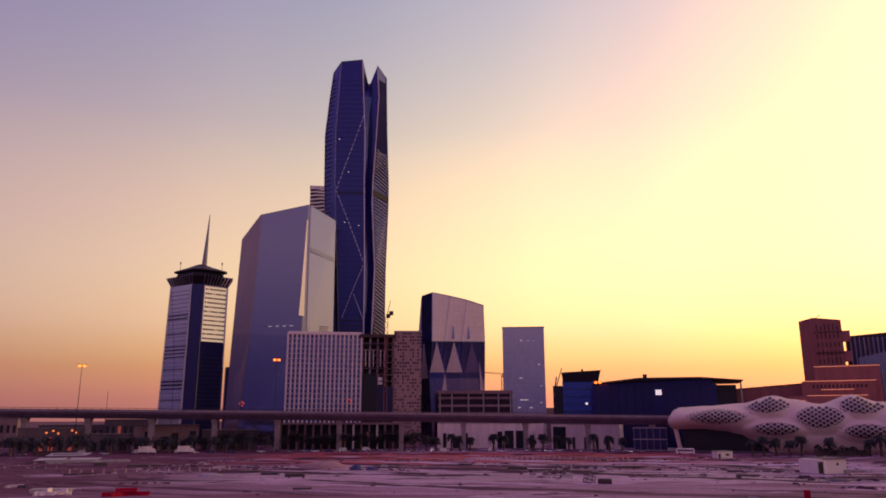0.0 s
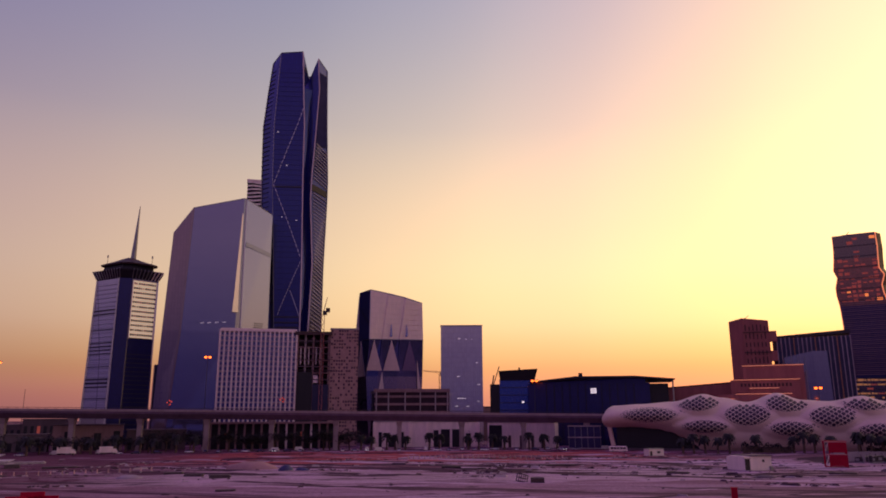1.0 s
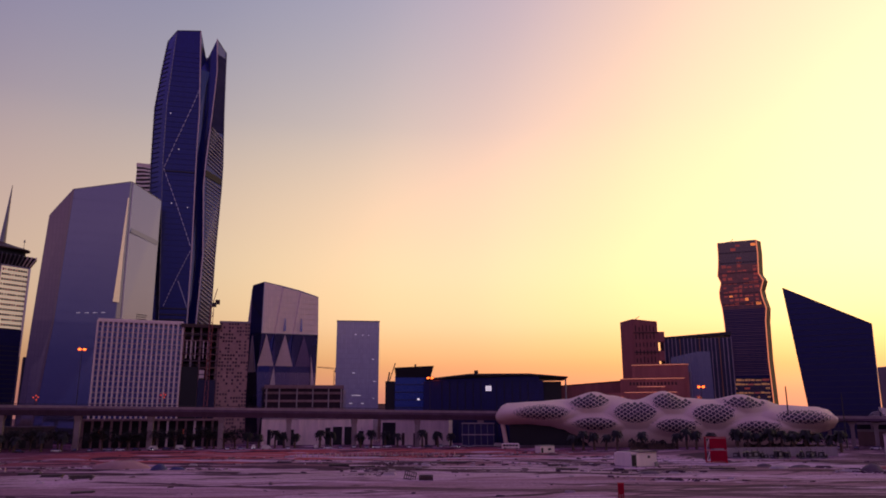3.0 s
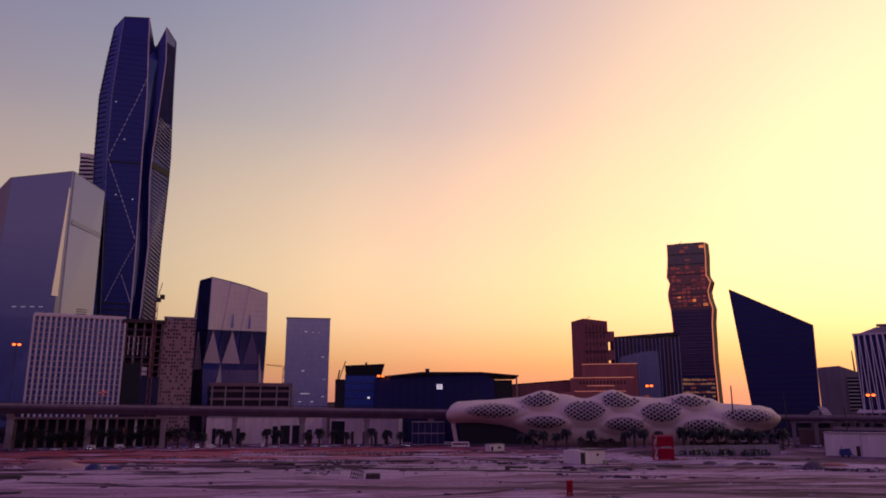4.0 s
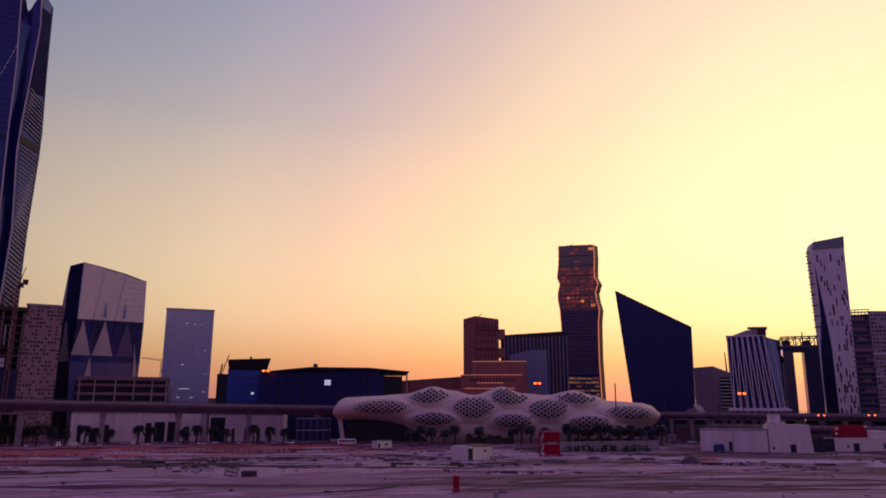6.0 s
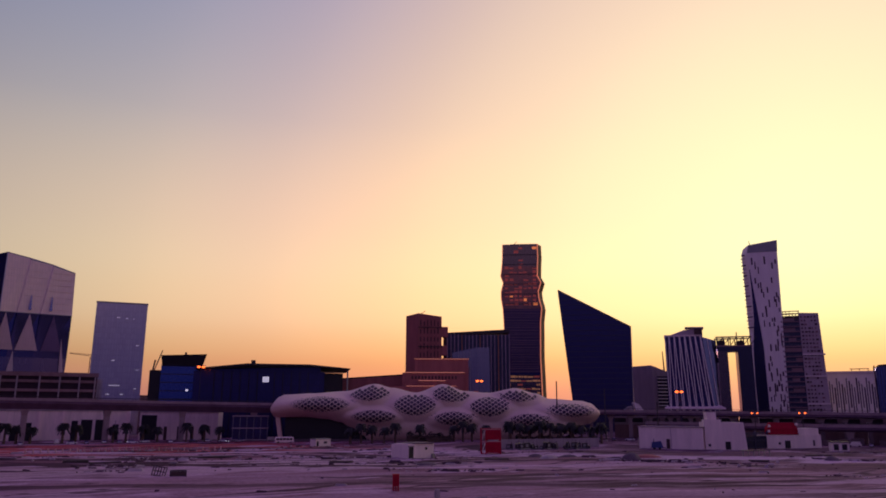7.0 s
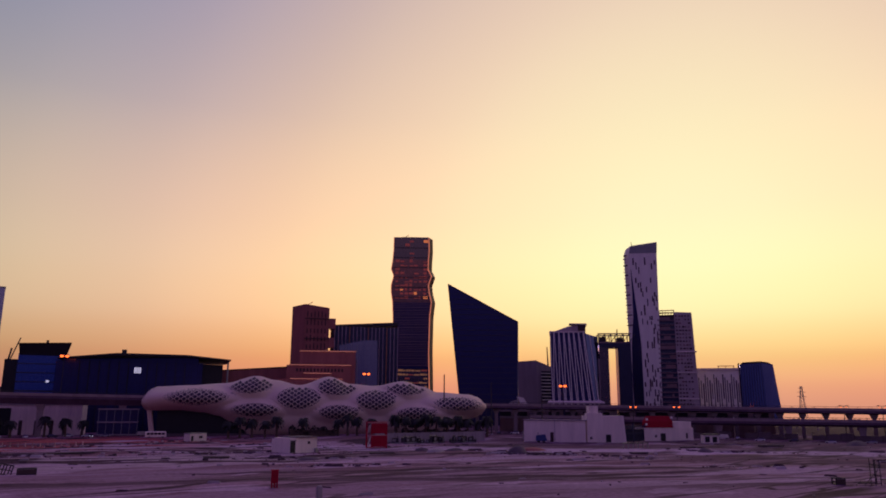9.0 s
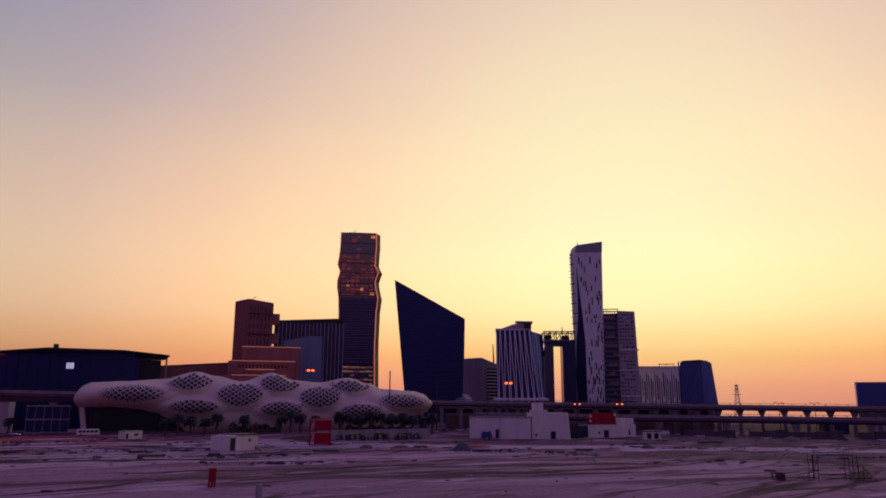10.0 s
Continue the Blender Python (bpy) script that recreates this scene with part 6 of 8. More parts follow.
        if x0 == 0:
            for x, z in ((14, 10), (17.4, 11), (20, 9.6), (27, 11.2), (29, 10)):
                part("lit_or_glinting_window", box(x, x + 1, 2.6, 2.9, z, z + 0.9), LIT_AMBER, t)
    m, w = site((-30, 592), (118, 580))
    t = thing("rear_block", "long dusky block far behind the street", "building", m)
    part("wall", box(0, w, 0, 18, -0.4, 25), PURPLE_STONE, t)
    part("parapet", box(-0.3, w + 0.3, -0.3, 18, 25, 25.8), DARK_CONCRETE, t)
    for i in range(24):
        part("window", box(2 + i * 6, 5 + i * 6, -0.1, 0.2, 18, 21), DARK, t)
    for x, y, ww, h, mt in ((-420, 520, 60, 14, SHOP_STONE), (-352, 535, 44, 18, PURPLE_STONE), (-300, 560, 52, 13, SHOP_STONE), (-246, 548, 30, 17, SHOP_STONE), (-560, 540, 130, 15, SHOP_STONE)):
        t = thing("far_block", "dusky low block beyond the viaduct", "building", pose(x, y, 0, 0, 0, 22))
        part("wall", box(0, ww, 0, 20, -0.4, h), mt, t)
        part("parapet", box(-0.3, ww + 0.3, -0.3, 20, h, h + 0.7), DARK_CONCRETE, t)
        for i in range(int(ww / 4)):
            part("window", box(1.2 + i * 4, 3.2 + i * 4, -0.1, 0.2, h * 0.45, h * 0.75), LIT_DIM if i % 5 == 2 else DARK, t)
    m, w = site((-330, 380), (-245, 412))
    t = thing("shop_block", "long low dusky block beside bare plots", "building", m)
    part("wall", box(0, w, 3, 16, 0, 9), SHOP_STONE, t)
    part("parapet", box(-0.4, w + 0.4, 2.4, 16, 9, 9.7), DARK_CONCRETE, t)


street_blocks()


def gz(x, y):
    """Lie of the land, as the ground sheet has it."""
    return ground_height(x, y)


# ---------------------------------------------------------------- palms and trees
def make_palm(name, height, crown, seed, label):
    rnd = random.Random(seed)
    t = thing(name, label, "palm tree", group="palms along the road")
    bend = rnd.uniform(-0.4, 0.4)
    rings = []
    for i in range(8):
        f = i / 7
        z = f * height
        r = 0.62 - 0.2 * f + (0.12 if i == 0 else 0) + (0.05 if i % 2 else 0) + (0.12 if i == 7 else 0)
        rings.append([(bend * f * f + r * math.cos(a * 1.0472), r * math.sin(a * 1.0472), z - 0.5) for a in range(6)])
    part("trunk", loft(rings), BARK, t)
    bm = bmesh.new()
    top = Vector((bend, 0, height - 0.6))
    for k in range(74):
        a = rnd.uniform(0, 6.2832)
        lift = rnd.uniform(-0.5, 1.25)
        ln = crown * rnd.uniform(0.8, 1.1)
        pts = []
        for s in range(6):
            f = s / 5
            out = ln * f * (0.95 if lift < 0.8 else 0.7)
            z = ln * (lift * f - (0.75 + 0.35 * max(0, lift)) * f * f)
            pts.append(top + Vector((math.cos(a) * out, math.sin(a) * out, z)))
        side = Vector((-math.sin(a), math.cos(a), 0))
        for s in range(5):
            p, q = pts[s], pts[s + 1]
            w0, w1 = 0.62 * (1 - 0.5 * abs(s / 5 - 0.4)), 0.62 * (1 - (s + 1) / 5 * 0.95)
            n = Vector((0, 0, -0.28))
            v = [bm.verts.new(c) for c in (p, q, q + side * w1 + n * w1, p + side * w0 + n * w0)]
            bm.faces.new(v)
            v = [bm.verts.new(c) for c in (p, q, q - side * w1 + n * w1, p - side * w0 + n * w0)]
            bm.faces.new(v)
    part("crown", bm, FROND, t)
    return t


def make_tree(seed, label):
    rnd = random.Random(seed)
    t = thing("street_tree", label, "tree", group="dark trees by the road")
    bm = tube((0, 0, -0.5), (0.1, 0, 3.2), 0.28, 0.2, 7)
    tips = []
    for k in range(7):
        a = k * 0.9 + rnd.random()
        e = Vector((math.cos(a) * rnd.uniform(1.2, 2.4), math.sin(a) * rnd.uniform(1.2, 2.4), rnd.uniform(4.4, 6.6)))
        tube((0.1, 0, 3.0), e, 0.14, 0.04, 5, bm=bm)
        tips.append(e)
    part("trunk", bm, BARK, t)
    bm = bmesh.new()
    for k in range(620):
        c = rnd.choice(tips) + Vector((rnd.gauss(0, 1.1), rnd.gauss(0, 1.1), rnd.gauss(0.1, 0.8)))
        a, b = rnd.uniform(0, 6.28), rnd.uniform(-1, 1)
        u = Vector((math.cos(a), math.sin(a), b)).normalized() * rnd.uniform(0.2, 0.42)
        v = u.cross(Vector((rnd.uniform(-1, 1), rnd.uniform(-1, 1), 1))).normalized() * rnd.uniform(0.14, 0.3)
        bm.faces.new([bm.verts.new(p) for p in (c - u, c - v, c + u, c + v)])
    part("crown", bm, FROND, t)
    return t


def plant_all():
    rnd = random.Random(77)
    lab = "date palm with a rough trunk beside the road"
    protos = [make_palm("date_palm", 8.2, 3.6, 1, lab), make_palm("date_palm", 7.4, 3.3, 2, lab), make_palm("date_palm", 9.0, 3.8, 3, lab)]
    spots = [(-10, 452), (-4, 452), (5, 452), (10, 452), (16, 452), (30, 451), (36, 451), (53, 449), (59, 448), (67, 447), (74, 446), (88, 443), (97, 442), (104, 440)]
    left = [(-224, 393), (-219, 396), (-213, 399), (-205, 403), (-198, 406), (-192, 409), (-181, 414), (-167, 420), (-153, 425), (-142, 429), (-130, 433), (-124, 435), (-112, 438), (-103, 440)]
    front = [(150, 368), (155, 367), (160, 365), (165, 362), (170, 360), (181, 355), (195, 347), (199, 345), (203, 343), (209, 339), (218, 333), (222, 330), (226, 328), (230, 325), (234, 322), (238, 319), (242, 316), (246, 313), (250, 310), (253, 307), (220, 335), (228, 330), (233, 327), (240, 321), (245, 318)]
    for k, (x, y) in enumerate(spots + left + front):
        y2 = y - 14 if k < len(spots) + len(left) else y
        x2 = x * y2 / y if k < len(spots) + len(left) else x
        p = protos[k % 3]
        m = pose(x2, y2, gz(x2, y2), 0, 0, rnd.uniform(0, 360))
        if k < 3:
            p.matrix_world = m
        else:
            copy_thing(p, m)
    trees = [(-91, 446), (-85, 447), (-76, 449), (-68, 450), (-60, 451), (-49, 452), (-40, 453), (-32, 454), (-23, 454), (-17, 455), (-235, 400), (-186, 424), (-172, 430), (-147, 438), (-119, 444),
             (-229, 405), (-214, 413), (-200, 417), (-180, 426), (-160, 430), (-140, 440), (-128, 442), (-106, 445), (-72, 446), (-28, 450)]
    proto = make_tree(9, "dark leafy street tree by the parked cars")
    for k, (x, y) in enumerate(trees):
        y2 = y - 10
        m = pose(x * y2 / y, y2, gz(x, y2), 0, 0, rnd.uniform(0, 360)) @ Matrix.Diagonal((*(rnd.uniform(1.05, 1.6),) * 2, rnd.uniform(0.9, 1.25), 1))
        if k == 0:
            proto.matrix_world = m
        else:
            copy_thing(proto, m)


plant_all()


def hedge(x0, y0, x1, y1, h, seed, label):
    rnd = random.Random(seed)
    m, w = site((x0, y0), (x1, y1))
    m.translation.z = gz(x0, y0)
    t = thing("hedge", label, "hedge", m)
    part("woody_base", box(0.6, w - 0.6, 0.6, 2.0, -0.4, h * 0.6), BARK, t)
    bm = bmesh.new()
    for k in range(int(w * 60)):
        x = rnd.uniform(0, w)
        top = h * (0.75 + 0.25 * math.sin(x * 0.9) * math.sin(x * 0.37 + 1))
        c = Vector((x, rnd.uniform(0, 2.6), rnd.uniform(0.1, 1) ** 0.6 * top))
        u = Vector((rnd.uniform(-1, 1), rnd.uniform(-1, 1), rnd.uniform(-1, 1))).normalized() * rnd.uniform(0.25, 0.5)
        v = u.cross(Vector((rnd.uniform(-1, 1), rnd.uniform(-1, 1), 1))).normalized() * rnd.uniform(0.2, 0.36)
        bm.faces.new([bm.verts.new(p) for p in (c - u, c - v, c + u, c + v)])
    part("foliage", bm, FROND, t)


hedge(173.5, 355.3, 193.0, 344.1, 5.6, 3, "tall dark hedge in front of the station")
hedge(222.0, 333.6, 254.0, 310.7, 3.6, 4, "dark leafy hedge among the palms")


def minibus(x, y, r):
    t = thing("minibus", "white minibus parked before the station", "bus", pose(x, y, gz(x, y), 0, 0, r))
    part("body", loft([[(-4.6, -1.15, 0.4), (4.6, -1.15, 0.4), (4.6, 1.15, 0.4), (-4.6, 1.15, 0.4)], [(-4.6, -1.15, 2.6), (4.4, -1.15, 2.6), (4.4, 1.15, 2.6), (-4.6, 1.15, 2.6)], [(-4.4, -0.95, 2.95), (4.0, -0.95, 2.95), (4.0, 0.95, 2.95), (-4.4, 0.95, 2.95)]]), WHITE_PAINT, t)
    for i in range(5):
        part("window", box(-4.0 + i * 1.6, -2.7 + i * 1.6, -1.2, -1.1, 1.5, 2.4), DARK, t)
    part("windscreen", box(4.42, 4.6, -1.0, 1.0, 1.4, 2.5), DARK, t)
    for wx in (-3.0, 3.0):
        for wy in (-1.0, 1.0):
            part("wheel", tube((wx, wy - 0.15, 0.45), (wx, wy + 0.15, 0.45), 0.46, 0.46, 12), TYRE, t)


minibus(125.0, 392.0, -12)


# ---------------------------------------------------------------- cars
def make_car(paint, label, van=False):
    t = thing("parked_van" if van else "parked_car", label, "van" if van else "car", group="vehicles parked along the road")
    L, W = (5.2, 1.95) if van else (4.6, 1.85)
    hb, hc = (1.25, 2.2) if van else (0.95, 1.48)
    def sec(x, z0, z1, w):
        return [(x, -w / 2, z0), (x, w / 2, z0), (x, w / 2, z1 - 0.1), (x, w / 2 - 0.12, z1), (x, -w / 2 + 0.12, z1), (x, -w / 2, z1 - 0.1)]
    part("body", loft([sec(-L / 2, 0.4, hb * 0.82, W * 0.9), sec(-L / 2 + 0.25, 0.28, hb, W), sec(0, 0.28, hb, W), sec(L / 2 - 1.2, 0.28, hb * 0.95, W), sec(L / 2 - 0.1, 0.35, hb * 0.75, W * 0.9)]), paint, t)
    a, b = (-L / 2 + 0.15, L / 2 - 0.7) if van else (-L / 2 + 0.5, L / 2 - 1.3)
    part("cabin", loft([[(a, -W / 2 + 0.08, hb - 0.05), (b, -W / 2 + 0.08, hb - 0.05), (b, W / 2 - 0.08, hb - 0.05), (a, W / 2 - 0.08, hb - 0.05)],
                        [(a + 0.35, -W / 2 + 0.28, hc), (b - 0.75, -W / 2 + 0.28, hc), (b - 0.75, W / 2 - 0.28, hc), (a + 0.35, W / 2 - 0.28, hc)]]), paint if van else G_DARK, t)
    for x in (-L / 2 + 0.85, L / 2 - 0.85):
        for y in (-W / 2 + 0.12, W / 2 - 0.12):
            part("wheel", tube((x, y - 0.12, 0.33), (x, y + 0.12, 0.33), 0.34, 0.34, 12), TYRE, t)
    for y in (-0.6, 0.6):
        part("headlight", box(L / 2 - 0.14, L / 2 - 0.04, y - 0.16, y + 0.16, 0.55, 0.68), PALE_LINE, t)
    return t


def park_all():
    rnd = random.Random(12)
    paints = [(mat("car_white", (0.72, 0.7, 0.68), 0.3, vary=0.05, coat=0.6), "white car parked beside the palms", False),
              (mat("car_silver", (0.4, 0.4, 0.42), 0.3, metal=0.5, vary=0.05, coat=0.6), "silver car parked beside the palms", False),
              (mat("car_dark", (0.03, 0.03, 0.04), 0.3, vary=0.05, coat=0.6), "dark car parked beside the palms", False),
              (mat("car_cream", (0.66, 0.6, 0.52), 0.4, vary=0.08), "cream delivery van parked by the road", True)]
    protos = [make_car(*p) for p in paints]
    seen = set()
    x = -226.0
    n = 0
    while x < 128:
        y = 424 - 0.0002 * (x - 40) ** 2 + (6 if n % 3 == 0 else 0) + rnd.uniform(-1, 1)
        if x < -90:
            y = 424 + (x + 90) * 0.24 + rnd.uniform(-1, 1)
        k = rnd.choices((0, 1, 2, 3), (6, 3, 3, 2))[0]
        m = pose(x, y, gz(x, y) + 0.02, 0, 0, rnd.choice((0, 180, 0, 90)) + rnd.uniform(-4, 4) + (14 if x < -90 else 0))
        if k not in seen:
            seen.add(k)
            protos[k].matrix_world = m
        else:
            copy_thing(protos[k], m)
        x += rnd.choice((6.2, 6.8, 8, 11, 15))
        n += 1
    for k in range(4):
        if k not in seen:
            protos[k].matrix_world = pose(134 + 7 * k, 424, gz(134, 424))
    # row in front of the station's far end and on the ramp
    for x, y, k, r in ((262, 330, 0, 40), (268, 326, 1, 40), (274, 322, 2, 45), (281, 318, 0, 130), (316, 292, 0, 120), (334, 262, 0, 125), (344, 240, 3, 120), (352, 226, 0, 118), (360, 214, 2, 115), (366, 200, 0, 116), (374, 186, 1, 115), (380, 172, 2, 112), (350, 236, 1, 30), (388, 158, 0, 110)):
        copy_thing(protos[k], pose(x, y, gz(x, y) + 0.02, 0, 0, r))
    t0 = thing("box_truck", "white box truck standing by the road", "truck", group="box trucks by the road")
    part("cargo_box", box(-4.4, 2.0, -1.2, 1.2, 0.9, 3.9), WHITE_PAINT, t0)
    part("cab", loft([[(2.2, -1.1, 0.6), (4.4, -1.1, 0.6), (4.4, 1.1, 0.6), (2.2, 1.1, 0.6)], [(2.2, -1.1, 1.7), (4.3, -1.1, 1.7), (4.3, 1.1, 1.7), (2.2, 1.1, 1.7)], [(2.2, -1.0, 2.8), (3.6, -1.0, 2.8), (3.6, 1.0, 2.8), (2.2, 1.0, 2.8)]]), WHITE_PAINT, t0)
    part("windscreen", loft([[(4.33, -0.95, 1.75), (4.4, -0.95, 1.75), (4.4, 0.95, 1.75), (4.33, 0.95, 1.75)], [(3.66, -0.85, 2.7), (3.74, -0.85, 2.7), (3.74, 0.85, 2.7), (3.66, 0.85, 2.7)]]), DARK, t0)
    part("chassis", box(-4.2, 4.2, -0.5, 0.5, 0.5, 0.9), DARK_METAL, t0)
    for x in (-3.0, 3.2):
        for y in (-1.05, 1.05):
            part("wheel", tube((x, y - 0.15, 0.45), (x, y + 0.15, 0.45), 0.46, 0.46, 12), TYRE, t0)
    t0.matrix_world = pose(-139, 411, gz(-139, 411), 0, 0, 14)
    copy_thing(t0, pose(-158, 406, gz(-158, 406), 0, 0, 14))
    lit = thing("lit_car", "dark car with its headlights on", "car", group="cars with lit headlights")
    part("body", loft([[(-2.2, -0.85, 0.3), (2.2, -0.85, 0.3), (2.2, 0.85, 0.3), (-2.2, 0.85, 0.3)], [(-2.2, -0.9, 0.9), (2.15, -0.85, 0.75), (2.15, 0.85, 0.75), (-2.2, 0.9, 0.9)]]), paints[2][0], lit)
    part("cabin", loft([[(-1.9, -0.8, 0.88), (0.9, -0.8, 0.85), (0.9, 0.8, 0.85), (-1.9, 0.8, 0.88)], [(-1.4, -0.6, 1.45), (0.1, -0.6, 1.45), (0.1, 0.6, 1.45), (-1.4, 0.6, 1.45)]]), G_DARK, lit)
    for x in (-1.4, 1.4):
        for y in (-0.75, 0.75):
            part("wheel", tube((x, y - 0.12, 0.33), (x, y + 0.12, 0.33), 0.34, 0.34, 12), TYRE, lit)
    for y in (-0.6, 0.6):
        part("headlight", box(2.1, 2.26, y - 0.22, y + 0.22, 0.5, 0.78), LIT_WHITE, lit, "lit white headlight")
    for k, (x, y) in enumerate(((-143, 415), (-118, 421), (-57, 427), (-6, 428), (58, 427), (104, 421))):
        m = pose(x, y, gz(x, y) + 0.02, 0, 0, -90 - math.degrees(math.atan2(x, y)))
        if k == 0:
            lit.matrix_world = m
        else:
            copy_thing(lit, m)
    for x, y, r in ((-44, 436, 2), (137, 420, -10)):
        copy_thing(protos[3], pose(x, y, gz(x, y) + 0.02, 0, 0, r))


park_all()


# ---------------------------------------------------------------- lamps, cranes, pylon
def mast_lamp(x, y, h, label, size=0.8):
    t = thing("street_lamp", label, "street lamp", pose(x, y, 0, 0, 0, -math.degrees(math.atan2(x, y))), group="lit street lamps")
    part("pole", tube((0, 0, -0.4), (0, 0, h - 0.4), 0.28, 0.12, 8), DARK_METAL, t)
    part("base", tube((0, 0, -0.4), (0, 0, 1.2), 0.6, 0.5, 8), CONCRETE, t)
    part("arm", beam((-1.7, 0, h - 0.2), (1.7, 0, h - 0.2), 0.16), DARK_METAL, t)
    for s in (-1, 1):
        hd = part("lamp_head", loft([[(s * 1.7 + a * 0.9, b * 0.4, h - 0.3) for a, b in ((-1, -1), (1, -1), (1, 1), (-1, 1))], [(s * 1.7 + a * 0.5, b * 0.25, h + 0.1) for a, b in ((-1, -1), (1, -1), (1, 1), (-1, 1))]]), DARK_METAL, t)
        bm = bmesh.new()
        bmesh.ops.create_uvsphere(bm, u_segments=12, v_segments=8, radius=1.0, matrix=Matrix.Translation((s * 1.25, 0, h - 0.8)) @ Matrix.Diagonal((1.15 * size, 0.9 * size, 0.8 * size, 1)))
        part("bulb", bm, LAMP_ORANGE, hd, "glowing orange lamp", smooth=True)


for x, y, h in ((-208, 427, 48.7), (-104, 463.4, 54.7), (97.4, 468, 40.7), (250, 412, 34.2), (326.7, 326.7, 27.2)):
    mast_lamp(x, y, h, "tall lit mast lamp with two orange heads")
for x, y, h in ((325.6, 277.8, 15.8), (338.9, 261.4, 15.9), (420.6, 217.3, 16.4), (427.2, 201.3, 16.4), (553, 311, 7.6), (559, 299, 7.4), (569.5, 276.3, 7.6)):
    mast_lamp(x, y, h, "lit road lamp with two orange heads", 0.4 if x < 400 else 0.26)


def plain_mast(x, y, h, r):
    t = thing("bare_pole", "thin unlit metal pole", "pole", pose(x, y, gz(x, y)))
    part("pole", tube((0, 0, -0.4), (0, 0, h), r, r * 0.6, 7), DARK_METAL, t)
    part("base", tube((0, 0, -0.4), (0, 0, 0.7), r * 2, r * 1.8, 8), CONCRETE, t)


for x, y, h, r in ((269, 322, 26, 0.35), (288, 305, 20, 0.4), (-196, 437, 34, 0.2), (262, 318, 12, 0.15), (-18, 440, 11, 0.15), (52, 436, 11, 0.15), (-150, 424, 11, 0.15)):
    plain_mast(x, y, h, r)


def tower_crane(x, y, z0, top, reach, az, label):
    t = thing("tower_crane", label, "crane", pose(x, y, 0, 0, 0, az))
    bm = bmesh.new()
    for sx in (-1, 1):
        for sy in (-1, 1):
            beam((sx, sy, z0), (sx, sy, top), 0.35, bm=bm)
    n = int((top - z0) / 3)
    for i in range(n):
        a, b = z0 + i * (top - z0) / n, z0 + (i + 1) * (top - z0) / n
        s = 1 if i % 2 else -1
        for q in (-1, 1):
            beam((-s, q, a), (s, q, b), 0.2, bm=bm)
            beam((q, -s, a), (q, s, b), 0.2, bm=bm)
    part("mast", bm, BROWN_STONE, t, "rust-red lattice mast")
    part("cab", box(-0.2, 2.6, -1.2, 1.2, top - 1.2, top + 1.4), DARK_METAL, t)
    part("counterweight", box(1.8, 4.6, -0.9, 0.9, top + 0.6, top + 3.4), BROWN_DARK, t)
    bm = bmesh.new()
    tip = Vector((reach[0], 0, top + reach[1]))
    for off in ((0, -0.6, 0), (0, 0.6, 0), (0, 0, 1.0)):
        beam(Vector((0.4, 0, top + 0.8)) + Vector(off), tip + Vector(off) * 0.4, 0.28, bm=bm)
    part("jib", bm, BROWN_STONE, t)


tower_crane(-38.4, 497.5, 0, 86, (2.6, 10.5), 4, "rust-red tower crane with raised short jib")
tower_crane(48, 598, 0, 51.5, (-14, 2.2), 0, "far thin crane with level jib")


def pylon(x, y, h, label):
    t = thing("power_pylon", label, "pylon", pose(x, y, 0, 0, 0, -50))
    bm = bmesh.new()
    for sx in (-1, 1):
        for sy in (-1, 1):
            beam((sx * 8, sy * 8, -30), (sx * 1.2, sy * 1.2, h), 0.7, bm=bm)
    for i in range(9):
        f, g = i / 9, (i + 1) / 9
        for q in (-1, 1):
            a, b = 5.6 - 4.4 * f, 5.6 - 4.4 * g
            beam((-a, q * a, h * f), (b, q * b, h * g), 0.35, bm=bm)
            beam((a, q * a, h * f), (-b, q * b, h * g), 0.35, bm=bm)
    part("lattice_tower", bm, METAL, t)
    for z, w in ((0.66, 8), (0.8, 7), (0.94, 5)):
        part("cross_arm", beam((-w, 0, h * z), (w, 0, h * z), 0.7), METAL, t)


pylon(1329, 696, 54, "distant lattice power pylon")


# ---------------------------------------------------------------- on the lot
def hut():
    x, y = 125, 255
    m = pose(x, y, gz(x, y) - 0.1, 0, 0, 12)
    t = thing("site_hut", "white rendered site hut with an open dark door", "hut", m)
    part("wall", box(0.2, 11.2, 0, 8, 0, 4.8), WHITE_PAINT, t)
    part("rear_room", box(1.5, 8, 7.9, 11, 0, 4.4), WHITE_PAINT, t)
    part("roof", box(2.6, 11.6, -0.5, 8.3, 4.8, 5.1), DARK_CONCRETE, t)
    part("door", box(0.4, 2.3, -0.12, 0.1, 0, 3.9), DARK, t, "dark open doorway")
    part("lintel", box(0.2, 2.5, -0.2, 0.1, 3.9, 4.15), CONCRETE, t)
    part("window", box(7.4, 8.3, -0.1, 0.05, 2.8, 3.6), DARK, t)
    part("step", box(0.2, 2.6, -1.0, 0, 0, 0.25), CONCRETE, t)
    part("cable_box", box(10.2, 11.3, -0.6, 0, 0, 1.4), METAL, t)


